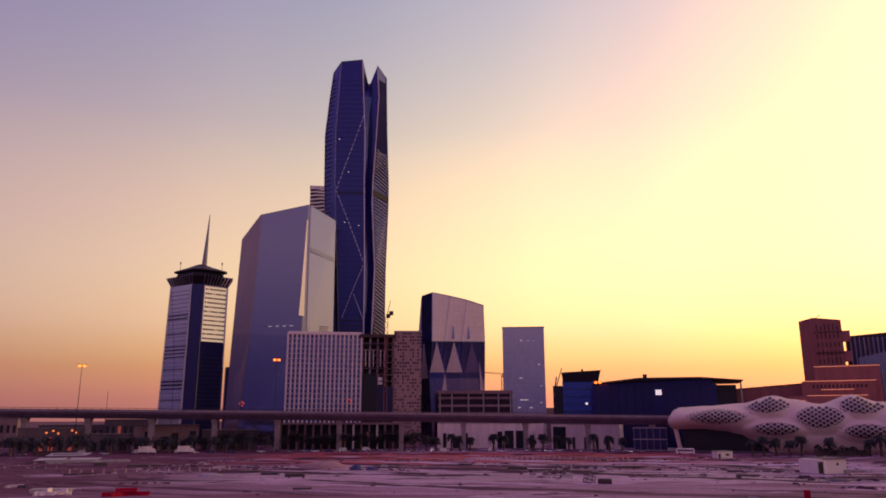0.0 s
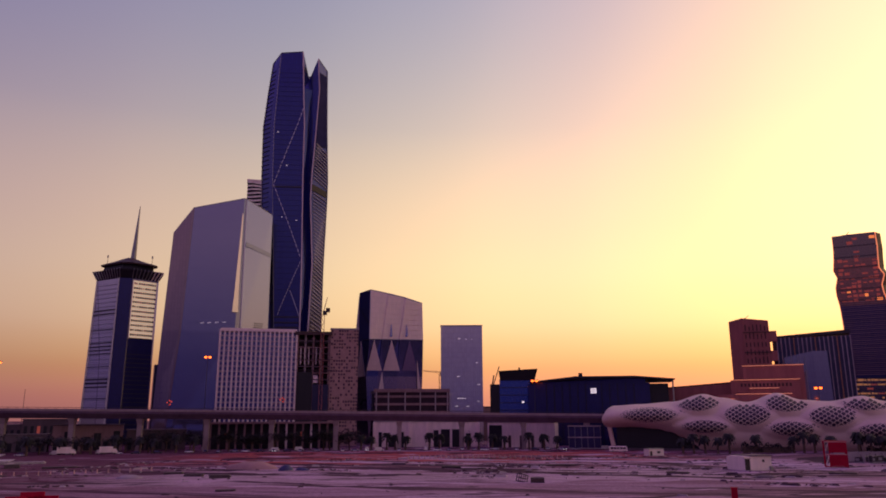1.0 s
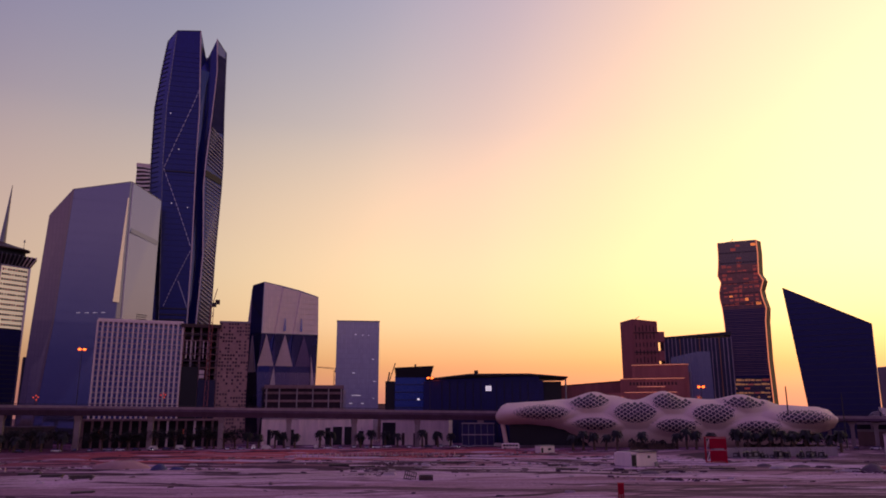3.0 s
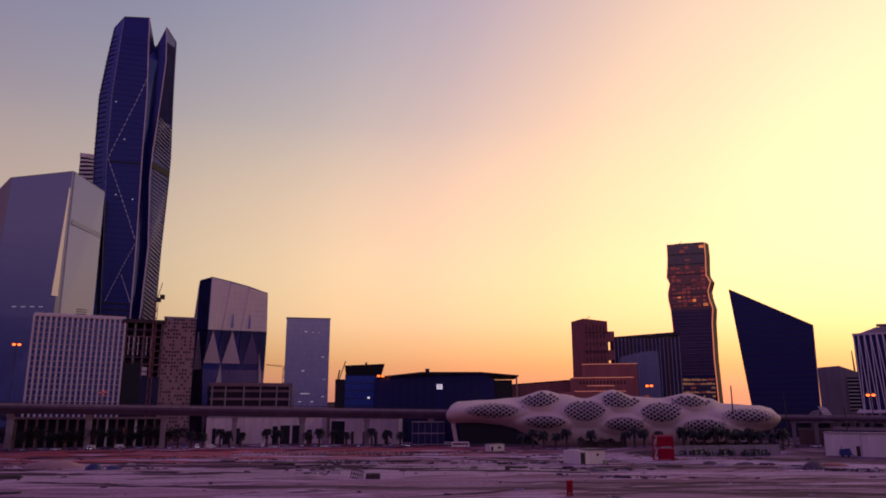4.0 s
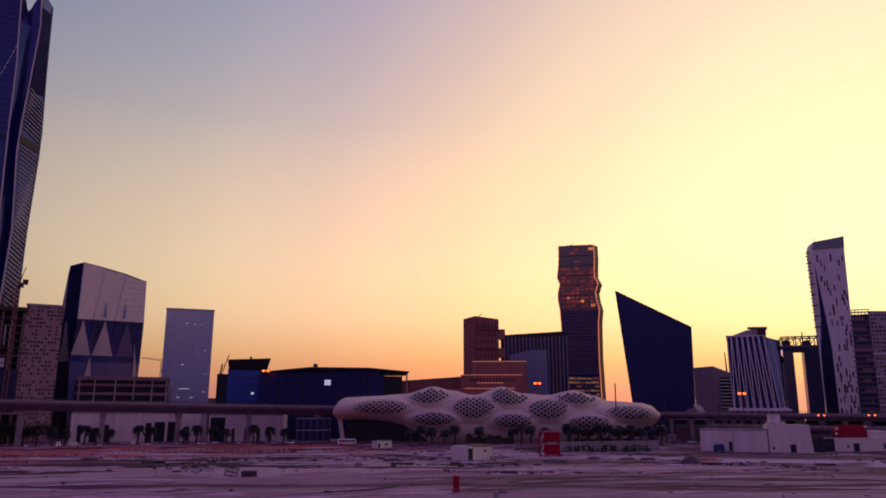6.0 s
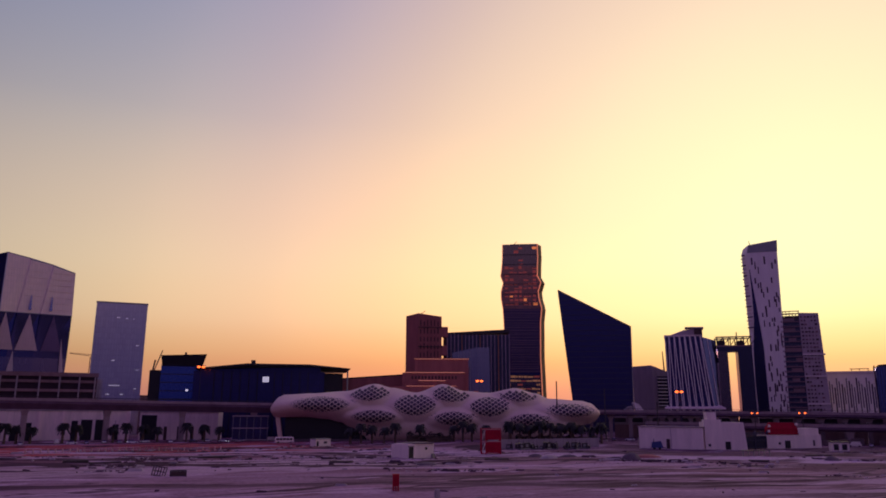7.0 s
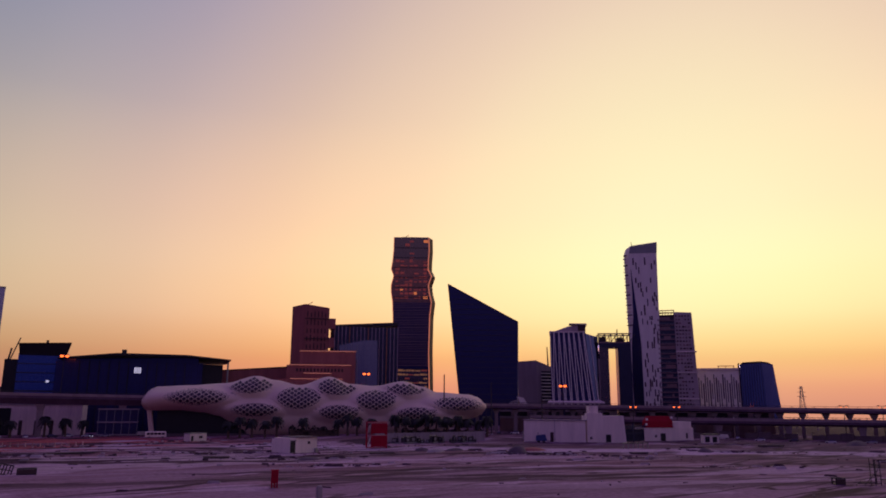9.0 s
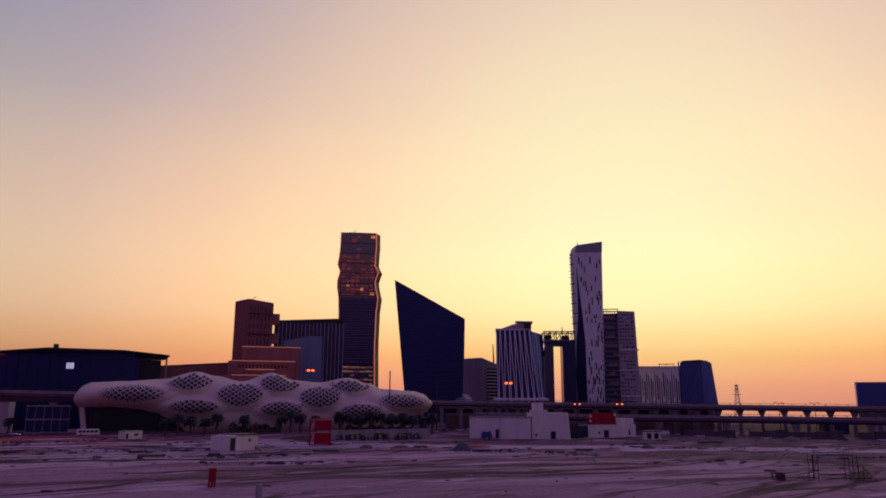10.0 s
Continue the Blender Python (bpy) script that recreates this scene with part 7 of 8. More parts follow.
def red_frame():
    x, y = 165.5, 274
    t = thing("red_steel_frame", "red two-tier steel frame with solid panels", "site structure", pose(x, y, gz(x, y) - 0.2, 0, 0, -24))
    for px in (0, 1.7, 7.4):
        part("post", box(px - 0.2, px + 0.2, -0.2, 0.2, 0, 9.4), RED_PAINT, t)
    for px in (0.2, 7.4):
        part("post", box(px - 0.2, px + 0.2, 3.0, 3.4, 0, 9.4), RED_PAINT, t)
    for z0, z1 in ((0.7, 4.6), (5.4, 9.1)):
        part("panel", box(1.9, 7.2, -0.08, 0.08, z0, z1), RED_PAINT, t)
        part("rail", box(0, 7.6, -0.22, 0.22, z1, z1 + 0.28), mat("pink_primer", (0.6, 0.28, 0.26), 0.6), t)
    part("rail", box(0, 7.6, -0.22, 0.22, 0.3, 0.6), RED_PAINT, t)
    part("brace", beam((0, 0, 0.4), (1.6, 0, 4.5), 0.2), WHITE_PAINT, t)
    part("brace", beam((0, 0, 5.0), (1.6, 0, 9.1), 0.2), WHITE_PAINT, t)
    part("top_plate", box(-0.2, 7.6, -0.2, 3.4, 9.4, 9.6), RED_PAINT, t)


def red_drum():
    x, y = 79, 167
    t = thing("red_box_post", "upright red steel box on short legs", "marker", pose(x, y, gz(x, y) - 0.15, 0, 0, -20))
    part("body", loft([[(a * 0.62, b * 0.55, z) for a, b in ((-1, -1), (1, -1), (1, 1), (-1, 1))] for z in (1.0, 3.2)]), RED_PAINT, t)
    for a in (-0.48, 0.0, 0.48):
        for b in (-0.45, 0.45):
            part("leg", box(a - 0.12, a + 0.12, b - 0.1, b + 0.1, -0.2, 1.1), RED_PAINT, t)
    part("cap", box(-0.68, 0.68, -0.6, 0.6, 3.2, 3.35), RED_PAINT, t)
    x, y = 77, 146
    t = thing("pale_post", "short pale concrete post", "post", pose(x, y, gz(x, y) - 0.2))
    part("shaft", loft([[(a * k, b * k, z) for a, b in ((-1, -1), (1, -1), (1, 1), (-1, 1))] for z, k in ((0, 0.42), (2.4, 0.36), (2.6, 0.25))]), CONCRETE, t)


def sheds():
    m, w = site((250, 278.7), (266, 257))
    t = thing("long_shed", "long plain whitewashed site shed", "shed", m)
    part("wall", box(0, w, 0, 8, -0.3, 9.0), WHITE_PAINT, t)
    part("roof", box(-0.4, w + 0.4, -0.4, 8, 9.0, 9.4), CONCRETE, t)
    part("seam", box(w * 0.5, w * 0.5 + 0.2, -0.08, 0.1, 0, 9), CONCRETE, t)
    part("doorway", box(w * 0.43, w * 0.5 - 0.4, -0.08, 0.2, 0, 4), BROWN_DARK, t)
    m, w = site((267, 257), (280.4, 247.8))
    t = thing("whitewashed_house", "whitewashed house with stair tower and small door", "house", m)
    part("wall", loft([[(0, 0, -0.3), (w + 1, 0, -0.3), (w + 1, 9, -0.3), (0, 9, -0.3)], [(0, 0, 11.2), (w, 0, 11.2), (w, 9, 11.2), (0, 9, 11.2)]]), WHITE_PAINT, t)
    part("stair_tower", box(1.4, 5.4, 1, 6, 11.2, 15.4), WHITE_PAINT, t)
    part("parapet_step", box(0, 7, -0.05, 4, 11.2, 12.3), WHITE_PAINT, t)
    part("door", box(8.2, 10.4, -0.1, 0.2, 0, 3.2), DARK, t)
    part("window", box(1.2, 2.2, -0.08, 0.2, 1.2, 2.2), DARK, t)
    part("tank", tube((7.6, 3, 11.2), (7.6, 3, 12.6), 0.6, 0.6, 10), DARK_METAL, t)
    m, w = site((300.5, 250.3), (323, 242))
    t = thing("red_roofed_house", "low white house with a steep red roof panel", "house", m)
    part("wall", box(-2.0, w, 0, 8, -0.3, 5.8), WHITE_PAINT, t)
    part("upper_wall", box(13.4, w - 0.6, 0.5, 8, 5.8, 8.6), WHITE_PAINT, t)
    part("roof", loft([[(-1.0, -0.3, 5.9), (13.2, -0.3, 5.9), (13.2, 3, 5.9), (-1.0, 3, 5.9)], [(-0.9, 0.0, 8.6), (13.0, 0.0, 8.6), (13.0, 3, 8.6), (-0.9, 3, 8.6)], [(0.6, 0.8, 11.0), (11.8, 0.8, 11.0), (11.8, 2.4, 11.0), (0.6, 2.4, 11.0)]]), RED_PAINT, t, "steep red roof")
    for px, pz in ((-0.9, 7.4), (-0.6, 9.6), (12.4, 10.4), (13.4, 6.9)):
        part("finial", tube((px, -0.3, pz - 0.5), (px, -0.3, pz + 0.5), 0.6, 0.4, 8), WHITE_PAINT, t)
    part("door", box(6.4, 9.0, -0.1, 0.2, 0, 3.3), DARK, t)
    part("window", box(3.4, 4.4, -0.08, 0.2, 1.6, 2.6), DARK, t)
    part("window", box(w - 4, w - 3.2, -0.08, 0.2, 1.0, 3.4), DARK, t)
    # dark gate between the two houses
    m, w = site((281.6, 250.6), (299.6, 251.4))
    t = thing("steel_gate", "dark blue barred steel gate between white houses", "gate", m)
    GATE = mat("dark_blue_gate_paint", (0.03, 0.03, 0.09), 0.5, vary=0.2)
    for x in (0.2, w / 2, w - 0.2):
        part("post", box(x - 0.25, x + 0.25, -0.25, 0.25, -0.4, 7.6), GATE, t)
    for z in (0.3, 3.4, 6.6):
        part("rail", box(0, w, -0.1, 0.1, z, z + 0.25), GATE, t)
    bar = part("bar", box(-0.14, 0.14, -0.08, 0.08, 0.2, 6.8), GATE, t)
    for k in range(1, 22):
        share("bar", bar.data, t, Matrix.Translation((w * k / 22, 0, 0)))
    bar.matrix_basis = Matrix.Translation((0.4, 0, 0))
    part("backing", box(0.2, w - 0.2, 0.15, 0.25, 0, 5.2), DARK, t, "dark sheeting behind the bars")
    m, w = site((305.4, 225.2), (310.6, 221.1))
    t = thing("guard_booth", "small pale guard booth with two dark windows", "hut", m)
    part("wall", box(0, w, 0, 4, -0.3, 3.4), WHITE_PAINT, t)
    part("roof", box(-0.4, w + 0.4, -0.4, 4.4, 3.4, 3.7), DARK_METAL, t)
    for a in (0.6, 3.8):
        part("window", box(a, a + 1.9, -0.08, 0.2, 0.3, 2.6), DARK, t)
    # shuttering tables
    t = thing("work_table", "long low site table on thin legs", "table", pose(240, 216, gz(240, 216), 0, 0, -8))
    part("top", box(0, 13, 0, 1.8, 1.9, 2.1), DARK_METAL, t)
    for i in range(6):
        part("leg", box(0.2 + i * 2.45, 0.45 + i * 2.45, 0.1, 0.35, -0.3, 1.9), METAL, t)


def walls_and_boxes():
    m, w = site((184, 297), (240, 294))
    t = thing("boundary_wall", "low pale boundary wall behind stored machinery", "wall", m)
    for i in range(12):
        a, b = i * w / 12, (i + 1) * w / 12 - 0.25
        part("panel", box(a, b, 0, 0.3, -0.5, 3.9), CONCRETE, t)
    for i in range(13):
        part("post", box(i * w / 12 - 0.35, i * w / 12 + 0.1, -0.15, 0.45, -0.5, 4.1), CONCRETE, t)
    for (a, b, h, d, lab) in (((127, 352), (135, 354.5), 3.0, 4, "white site cabin on bare ground"), ((178, 392), (190, 386), 3.4, 4, "white cabin in front of the station"), ((449, 206), (459, 197), 5, 6, "dark blue cabin by the ramp"),
                              ((262, 292), (268, 287), 3.2, 3, "grey cabin beside the shed"), ((470, 190), (482, 172), 6, 5, "grey block beside the ramp")):
        m, w = site(a, b)
        mt = G_NAVY if "blue" in lab else (WHITE_PAINT if "white" in lab else CONCRETE)
        t = thing("site_cabin", lab, "cabin", m)
        part("body", box(0, w, 0, d, -0.2, h), mt, t)
        part("roof_rim", box(-0.15, w + 0.15, -0.15, d + 0.15, h, h + 0.25), METAL, t)
        part("door", box(0.6, 1.7, -0.06, 0.1, 0, 2.1), DARK, t)
        part("window", box(w * 0.55, w * 0.75, -0.06, 0.1, 1.1, 2.0), DARK, t)


def machinery():
    rnd = random.Random(51)
    # stored machines in a row: pumps and generators on skids
    t0 = thing("generator", "dark skid-mounted generator stored in a row", "machine", group="stored machines")
    part("housing", loft([[(-1.6, -0.9, 0.5), (1.6, -0.9, 0.5), (1.6, 0.9, 0.5), (-1.6, 0.9, 0.5)], [(-1.5, -0.8, 2.2), (1.3, -0.8, 2.4), (1.3, 0.8, 2.4), (-1.5, 0.8, 2.2)]]), DARK_METAL, t0)
    for y in (-0.7, 0.7):
        part("skid", box(-1.9, 1.9, y - 0.12, y + 0.12, -0.2, 0.5), METAL, t0)
    part("exhaust", tube((0.9, 0, 2.3), (0.9, 0, 3.2), 0.12, 0.1, 7), DARK_METAL, t0)
    part("panel", box(-1.3, 0.2, -0.95, -0.85, 0.9, 1.8), METAL, t0)
    for i in range(22):
        x = 190 + i * 1.8 + rnd.uniform(-0.8, 0.8)
        y = 291 - i * 0.2 + rnd.uniform(-2.5, 2)
        m = pose(x, y, gz(x, y), 0, 0, rnd.uniform(-60, 60)) @ Matrix.Diagonal((rnd.uniform(0.5, 1.0), rnd.uniform(0.6, 1.0), rnd.uniform(0.6, 1.35), 1))
        if i == 0:
            t0.matrix_world = m
        else:
            copy_thing(t0, m)
    t = thing("compressor", "blue site compressor standing before the shed", "machine", pose(250, 268, gz(250, 268), 0, 0, -40))
    NAVY_PAINT = mat("navy_paint", (0.03, 0.05, 0.2), 0.45, vary=0.2)
    part("housing", loft([[(-2.4, -1.1, 0.6), (2.4, -1.1, 0.6), (2.4, 1.1, 0.6), (-2.4, 1.1, 0.6)], [(-2.2, -1.0, 2.9), (1.6, -1.0, 3.4), (1.6, 1.0, 3.4), (-2.2, 1.0, 2.9)]]), NAVY_PAINT, t)
    part("tow_bar", beam((2.4, 0, 0.7), (4.4, 0, 0.4), 0.2), DARK_METAL, t)
    for x in (-1.2, 1.0):
        for y in (-1.0, 1.0):
            part("wheel", tube((x, y - 0.15, 0.4), (x, y + 0.15, 0.4), 0.5, 0.5, 12), TYRE, t)
    part("exhaust", tube((-1.4, 0, 3.0), (-1.4, 0, 4.2), 0.16, 0.14, 7), DARK_METAL, t)
    t = thing("scaffold", "open steel scaffold towers standing on the lot", "scaffold", pose(176, 105, gz(176, 105), 0, 0, -38))
    for x, h in ((2.5, 5.2), (3.6, 5.0), (10.2, 5.3), (12.0, 5.0), (13.1, 2.8)):
        for y in (0, 1.6):
            part("upright", tube((x, y, -0.3), (x, y, h), 0.09, 0.09, 6), DARK_METAL, t)
    for x0, x1, z in ((2.3, 3.8, 2.0), (2.3, 3.8, 4.0), (10.2, 13.1, 1.4), (10.2, 12, 3.6), (3.6, 10.2, 1.2), (12, 13.1, 2.7), (-1, 3.6, 0.5), (3.6, 12, 4.9), (5, 16, 0.4)):
        part("ledger", beam((x0, 0, z), (x1, 0, z), 0.13), DARK_METAL, t)
        part("ledger", beam((x0, 1.6, z), (x1, 1.6, z), 0.13), DARK_METAL, t)
    for x0, x1, a, b in ((0.2, 2.5, 0.1, 2.4), (2.5, 3.6, 2, 4), (10.2, 12, 0.2, 3), (13.1, 15.2, 2.7, 0.2), (-1.4, -0.4, 0.1, 1.0)):
        part("brace", beam((x0, 0, a), (x1, 0, b), 0.1), DARK_METAL, t)
    # crates of open bars
    for x, y, r, tilt, lab in ((41.2, 221.8, 10, 14, "tilted open steel cage on the sand"), (44.6, 219.8, -8, 0, "low dark slatted crate on the sand"), (172.5, 108.5, -30, 0, "small open steel cage on the lot")):
        c = thing("open_crate", lab, "crate", pose(x, y, gz(x, y) + (0.25 if tilt else 0), 0, tilt, r))
        w, d, h = (2.6, 1.8, 2.2) if tilt else ((3.6, 1.8, 1.2) if x < 100 else (1.8, 1.4, 1.3))
        for a in (0, w / 2, w):
            for b in (0, d):
                part("bar", box(a - 0.1, a + 0.1, b - 0.1, b + 0.1, -0.15, h), DARK_METAL, c)
        for z in (0.1, h / 2, h):
            for b in (0, d):
                part("bar", box(-0.1, w + 0.1, b - 0.08, b + 0.08, z - 0.1, z + 0.1), DARK_METAL, c)
            part("bar", box(-0.1, 0.1, 0, d, z - 0.1, z + 0.1), DARK_METAL, c)
            part("bar", box(w - 0.1, w + 0.1, 0, d, z - 0.1, z + 0.1), DARK_METAL, c)
        if not tilt:
            part("slatted_side", box(0, w, -0.15, -0.08, 0.2, h * 0.9), BROWN_DARK, c)


def mound(name, x, y, w, d, h, material, label, seed, cat="mound"):
    rnd = random.Random(seed)
    bm = bmesh.new()
    n, k = 18, 6
    rows = []
    for j in range(k + 1):
        f = j / k
        row = []
        for i in range(n):
            a = 6.2832 * i / n
            r = (1 - f) ** 0.8 * (1 + 0.25 * noise.noise((math.cos(a) * 2 + seed, math.sin(a) * 2, f * 2)))
            row.append(bm.verts.new((w / 2 * r * math.cos(a), d / 2 * r * math.sin(a), h * (1 - (1 - f) ** 2.0) * (1 + 0.2 * noise.noise((i * 0.7, j, seed))) - 0.5 * (j == 0))))
        rows.append(row)
    for a, b in zip(rows, rows[1:]):
        for i in range(n):
            bm.faces.new((a[i], a[(i + 1) % n], b[(i + 1) % n], b[i]))
    bmesh.ops.remove_doubles(bm, verts=bm.verts, dist=0.01)
    ob = part(name, bm, material, None, smooth=True)
    ob.matrix_world = pose(x, y, gz(x, y), 0, 0, rnd.uniform(-20, 20))
    tagged(ob, label, cat)


def board_stack(x, y, w, h, d, r, material, label, seed):
    rnd = random.Random(seed)
    t = thing("board_stack", label, "board stack", pose(x, y, gz(x, y) - 0.12, 0, 0, r), group="stacks of boards on the lot")
    n = max(2, int(h / 0.28))
    for j in range(n):
        o = rnd.uniform(-0.25, 0.25)
        part("board", box(o, w + o + rnd.uniform(-0.5, 0.3), rnd.uniform(-0.1, 0.1), d, 0.12 + j * h / n, 0.12 + (j + 0.86) * h / n), material, t)
    for a in (0.15, 0.8):
        part("bearer", box(w * a, w * a + 0.2, 0, d, -0.1, 0.12), BROWN_DARK, t)


def lot_clutter():
    BLUE_TARP = mat("blue_tarpaulin", (0.035, 0.035, 0.12), 0.5, vary=0.3, scale=0.6, bump=0.3)
    PLANK = mat("weathered_boards", (0.1, 0.075, 0.075), 0.85, vary=0.3, scale=1.0)
    PALE_PLANK = mat("pale_boards", (0.5, 0.45, 0.42), 0.8, vary=0.2, scale=1.0)
    mound("sand_mound", -45, 290, 21, 11, 2.5, mat("pink_sand", (0.42, 0.25, 0.22), 0.95, vary=0.15, scale=0.2, bump=0.3), "heap of pinkish sand", 1)
    mound("covered_mound", -31.5, 278, 6, 4, 1.9, BLUE_TARP, "heap under a dark blue tarpaulin", 2, "tarpaulin")
    mound("covered_mound", -26, 278, 6, 3.6, 1.0, BLUE_TARP, "flat pile under a dark blue tarpaulin", 3, "tarpaulin")
    mound("spoil_mound", 187, 216, 7, 5, 2.3, DARK_CONCRETE, "dark heap of rubble", 4)
    mound("spoil_mound", 339, 177, 18, 6, 2.0, DARK_CONCRETE, "long dark heap of spoil", 5)
    mound("spoil_mound", 168, 235, 9, 5, 1.1, CONCRETE, "low pale heap of rubble", 6)
    mound("spoil_mound", 252, 190, 6, 4, 1.3, DARK_CONCRETE, "small dark heap of spoil", 7)
    mound("spoil_mound", 171, 247, 6, 3, 1.0, DARK_CONCRETE, "low dark heap of rubble", 11)
    mound("spoil_mound", 180, 240, 9, 3, 0.9, DARK_CONCRETE, "low dark heap of rubble", 12)
    mound("spoil_mound", 205, 228, 12, 5, 1.2, BROWN_STONE, "low reddish heap of soil", 8)
    mound("spoil_mound", -76, 250, 9, 5, 1.0, CONCRETE, "low pale heap of rubble", 9)
    mound("spoil_mound", 120, 232, 8, 4, 0.9, DARK_CONCRETE, "low dark heap of soil", 10)
    for k, (x, y, w, h, d, r, m) in enumerate((
            (-71, 269, 6, 0.9, 2.0, 0, PLANK), (-51, 246, 6.5, 1.1, 2.2, 4, PLANK), (-61, 256, 6, 0.8, 1.8, -6, PLANK), (-209, 388, 18, 1.0, 2.4, 12, PLANK), (-168, 322, 20, 1.3, 2.6, 16, PALE_PLANK),
            (-152, 328, 16, 1.0, 2.4, 14, PALE_PLANK), (-140, 305, 5, 1.5, 3, 20, PLANK), (-124, 300, 12, 0.7, 3, 12, PLANK), (24, 281, 7, 0.8, 2.5, -4, PLANK), (31, 276, 9, 0.6, 1.6, 6, PLANK),
            (62, 290, 14, 0.5, 1.6, 3, PLANK), (-106, 197, 10, 1.2, 3.0, 8, PALE_PLANK), (96, 250, 7, 0.6, 2.0, -10, PLANK), (146, 240, 8, 0.6, 2, -24, PLANK), (-40, 205, 5, 0.6, 2, 8, PLANK),
            (222, 198, 6, 0.7, 2, -30, PLANK), (262, 206, 9, 0.6, 2, -28, PLANK), (300, 196, 10, 0.7, 2.4, -30, PLANK))):
        board_stack(x, y, w, h, d, r, m, "stack of pale boards on the sand" if m is PALE_PLANK else "stack of dark weathered boards on the sand", 100 + k)
    rnd0 = random.Random(61)
    t = thing("red_barrier", "toppled red plastic barrier pile", "barrier", pose(-83, 187, gz(-83, 187), 0, 0, 8))
    for a, b, z, l, r in ((0, 0, 0, 6, 10), (4, 1.5, 0, 7, -6), (2.4, -1.2, 0, 3, 40), (3, 0.6, 0.9, 5, 4)):
        ob = part("segment", loft([[(0, -0.5, 0), (l, -0.5, 0), (l, 0.5, 0), (0, 0.5, 0)], [(0, -0.2, 1.0), (l, -0.2, 1.0), (l, 0.2, 1.0), (0, 0.2, 1.0)]]), RED_PAINT, t)
        ob.matrix_basis = pose(a, b, z, 0, 0, r)
    t = thing("barrier_pile", "pile of white plastic road barriers", "barrier", pose(-100.5, 190, gz(-100.5, 190) - 0.1, 0, 0, 6))
    for k in range(9):
        l, a = rnd0.uniform(1.4, 2.2), k * 0.95
        ob = part("segment", loft([[(-l / 2, -0.35, 0), (l / 2, -0.35, 0), (l / 2, 0.35, 0), (-l / 2, 0.35, 0)], [(-l / 2, -0.12, 1.1), (l / 2, -0.12, 1.1), (l / 2, 0.12, 1.1), (-l / 2, 0.12, 1.1)]]), WHITE_PAINT, t)
        ob.matrix_basis = pose(a, rnd0.uniform(-0.8, 0.8), 0.75 if k % 4 == 3 else 0, rnd0.uniform(-12, 12), 0, rnd0.uniform(-30, 30) + (90 if k % 3 == 0 else 0))
    t = thing("striped_barrier", "broken orange and white striped barrier boards", "barrier", pose(-203, 330, gz(-203, 330) - 0.1, 0, 0, 20))
    ORANGE = mat("orange_paint", (0.62, 0.16, 0.06), 0.6, vary=0.2)
    for k in range(7):
        ob = part("board", box(-0.6, 0.6, -0.2, 0.2, 0, 5.4 - 0.3 * (k % 3)), ORANGE if k % 2 else WHITE_PAINT, t)
        ob.matrix_basis = pose(k * 1.25, 0, 0, 0, -28, 0)
    part("foot", box(-2.5, 9, -0.6, 0.6, -0.2, 0.35), DARK_METAL, t)
    for x, y, w, d, tilt, lab in ((-178, 331, 11, 6, 3, "large pale roofing sheet lying on the sand"), (-166, 336, 12, 5, 4, "long pale roofing sheet lying on rubble"), (-196, 375, 18, 9, 2, "wide pale roofing sheet with a dark slot")):
        t = thing("roofing_sheet", lab, "sheet", pose(x, y, gz(x, y) + 0.45, tilt + 4, 0, 14))
        part("sheet", loft([[(0, 0, 0), (w, 0.4, 0), (w + 1.5, d, 0), (1.0, d, 0)], [(0, 0, 0.25), (w, 0.4, 0.25), (w + 1.5, d, 0.25), (1.0, d, 0.25)]]), PALE_PLANK, t)
        for a in (0.2, 0.8):
            part("bearer", box(w * a, w * a + 0.4, 0.4, d - 0.6, -1.0, 0.0), PLANK, t)
        if w > 14:
            part("slot", box(2.5, w - 2, d * 0.35, d * 0.6, 0.26, 0.34), DARK, t)
    # row of white barriers
    PALE_PLASTIC = mat("faded_pink_plastic", (0.6, 0.36, 0.33), 0.6, vary=0.15, per_object=0.3)
    t0 = thing("road_bollard", "small faded pink bollard in a long row", "bollard", group="faded bollards along the soil strip")
    part("shaft", tube((0, 0, -0.3), (0, 0, 1.4), 0.28, 0.2, 8), PALE_PLASTIC, t0)
    part("base", tube((0, 0, -0.3), (0, 0, 0.2), 0.55, 0.45, 8), CONCRETE, t0)
    for i in range(30):
        x, y = 14 + i * 2.45, 346 + i * 0.12
        m = pose(x, y, gz(x, y))
        if i == 0:
            t0.matrix_world = m
        else:
            copy_thing(t0, m)
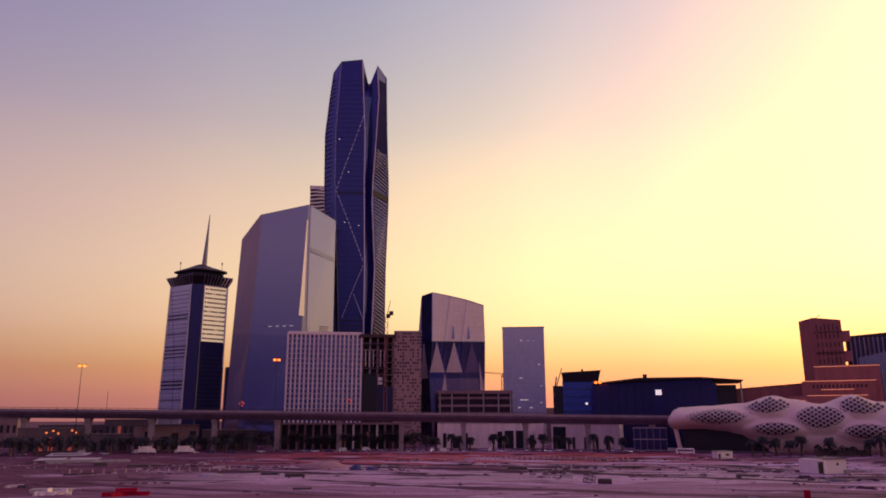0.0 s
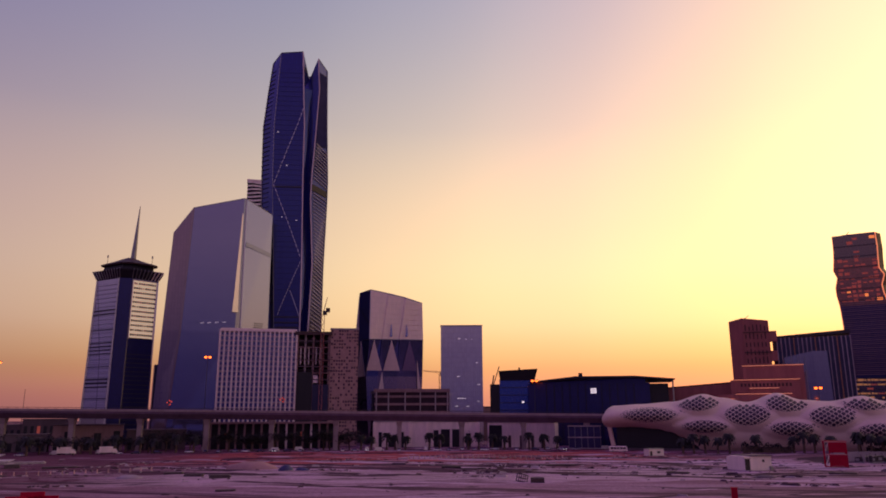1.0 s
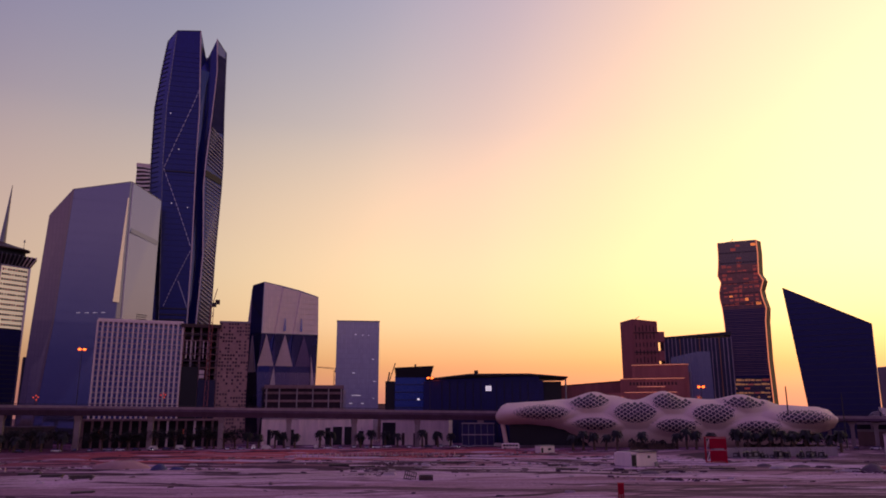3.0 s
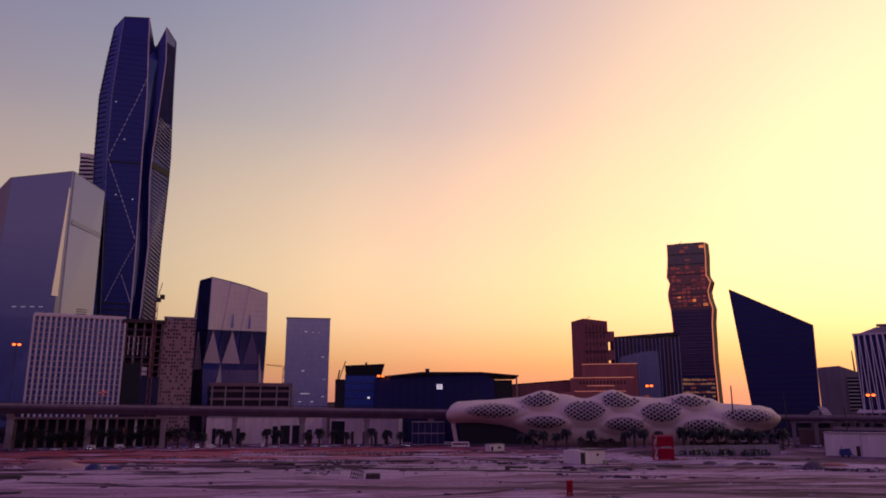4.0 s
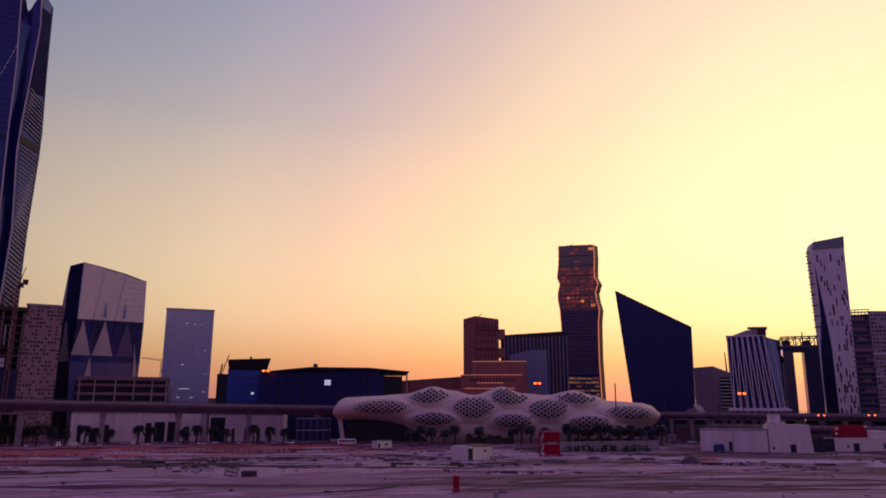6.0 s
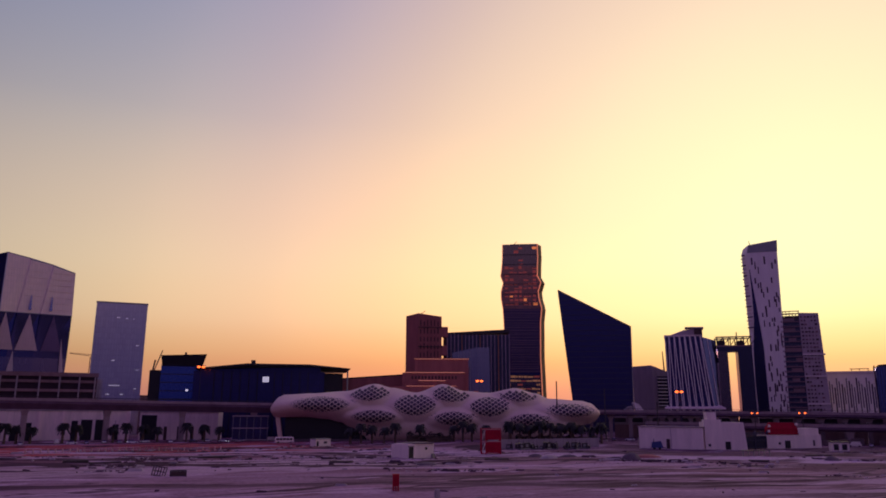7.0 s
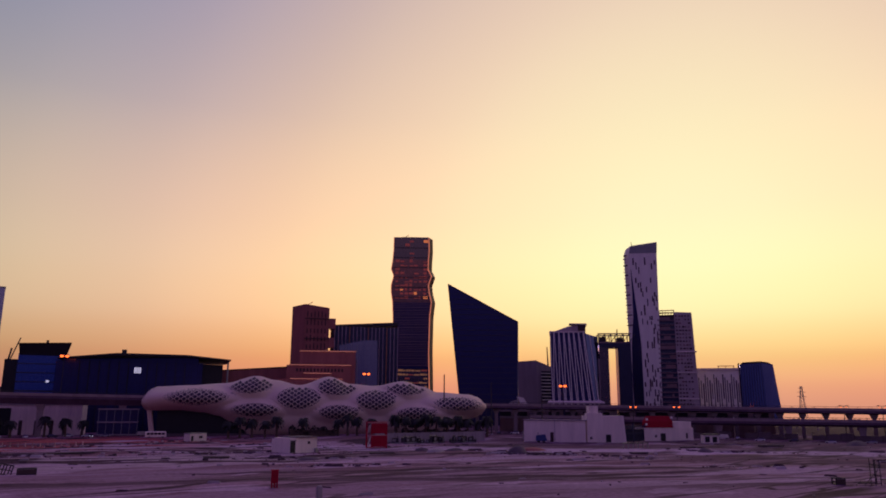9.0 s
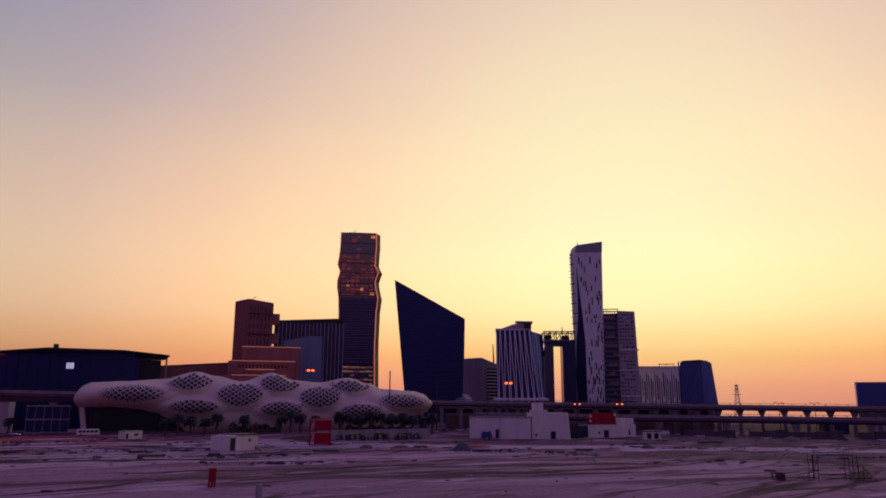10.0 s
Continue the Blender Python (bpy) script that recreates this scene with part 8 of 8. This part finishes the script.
    for i in range(16):
        x, y = -128 + i * 3.2, 262 + i * 1.6
        copy_thing(t0, pose(x, y, gz(x, y)))
    # loose stones and scraps over the whole lot, thickest in the trodden belt before the buildings
    rnd = random.Random(5)
    dark, pale = bmesh.new(), bmesh.new()
    heart = None
    for k in range(2700):
        if k < 500:
            y = 95 + 330 * rnd.random() ** 0.8
            x = rnd.uniform(-0.66 * y - 30, 1.6 * y + 60)
        else:
            if heart is None or rnd.random() < 0.04:   # a new drift
                a, r = radians(rnd.uniform(-30, 76)), rnd.gauss(300, 40)
                heart = (r * math.sin(a), r * math.cos(a), a, rnd.uniform(3, 14))
            u, v = rnd.gauss(0, heart[3]), rnd.gauss(0, heart[3] * 0.22)
            x = heart[0] + u * math.cos(heart[2]) + v * math.sin(heart[2])
            y = heart[1] - u * math.sin(heart[2]) + v * math.cos(heart[2])
        if y > 405 or math.hypot(x, y) < 150:
            continue
        s = rnd.uniform(0.05, 0.22) * (1 if rnd.random() < 0.95 else 2.6)
        e = rnd.uniform(2, 9) if rnd.random() < 0.6 else rnd.uniform(1, 1.6)
        a = rnd.uniform(-0.4, 0.4) - math.atan2(x, y)
        c, q = math.cos(a), math.sin(a)
        z = gz(x, y)
        top, bot = [], []
        for px, py in ((-1, -0.7), (0.9, -1), (1, 0.8), (-0.8, 1)):
            ux, uy = px * s * e, py * s
            bot.append((x + ux * c - uy * q, y + ux * q + uy * c, z - 0.2))
            top.append((x + (ux * c - uy * q) * 0.7, y + (ux * q + uy * c) * 0.7, z + min(0.7, s * rnd.uniform(0.5, 2.2))))
        loft([bot, top], bm=pale if rnd.random() < 0.3 else dark)
    setting("rubble", dark, mat("loose_rubble", (0.09, 0.055, 0.07), 0.95, vary=0.6, scale=0.05, fine=3), "loose dark stones and scraps scattered over the sand", "rubble", kind="stuff")
    setting("rubble", pale, mat("pale_rubble", (0.5, 0.42, 0.43), 0.95, vary=0.4, scale=0.05, fine=3), "loose pale stones and scraps scattered over the sand", "rubble", kind="stuff")


hut()
red_frame()
red_drum()
sheds()
walls_and_boxes()
machinery()
lot_clutter()
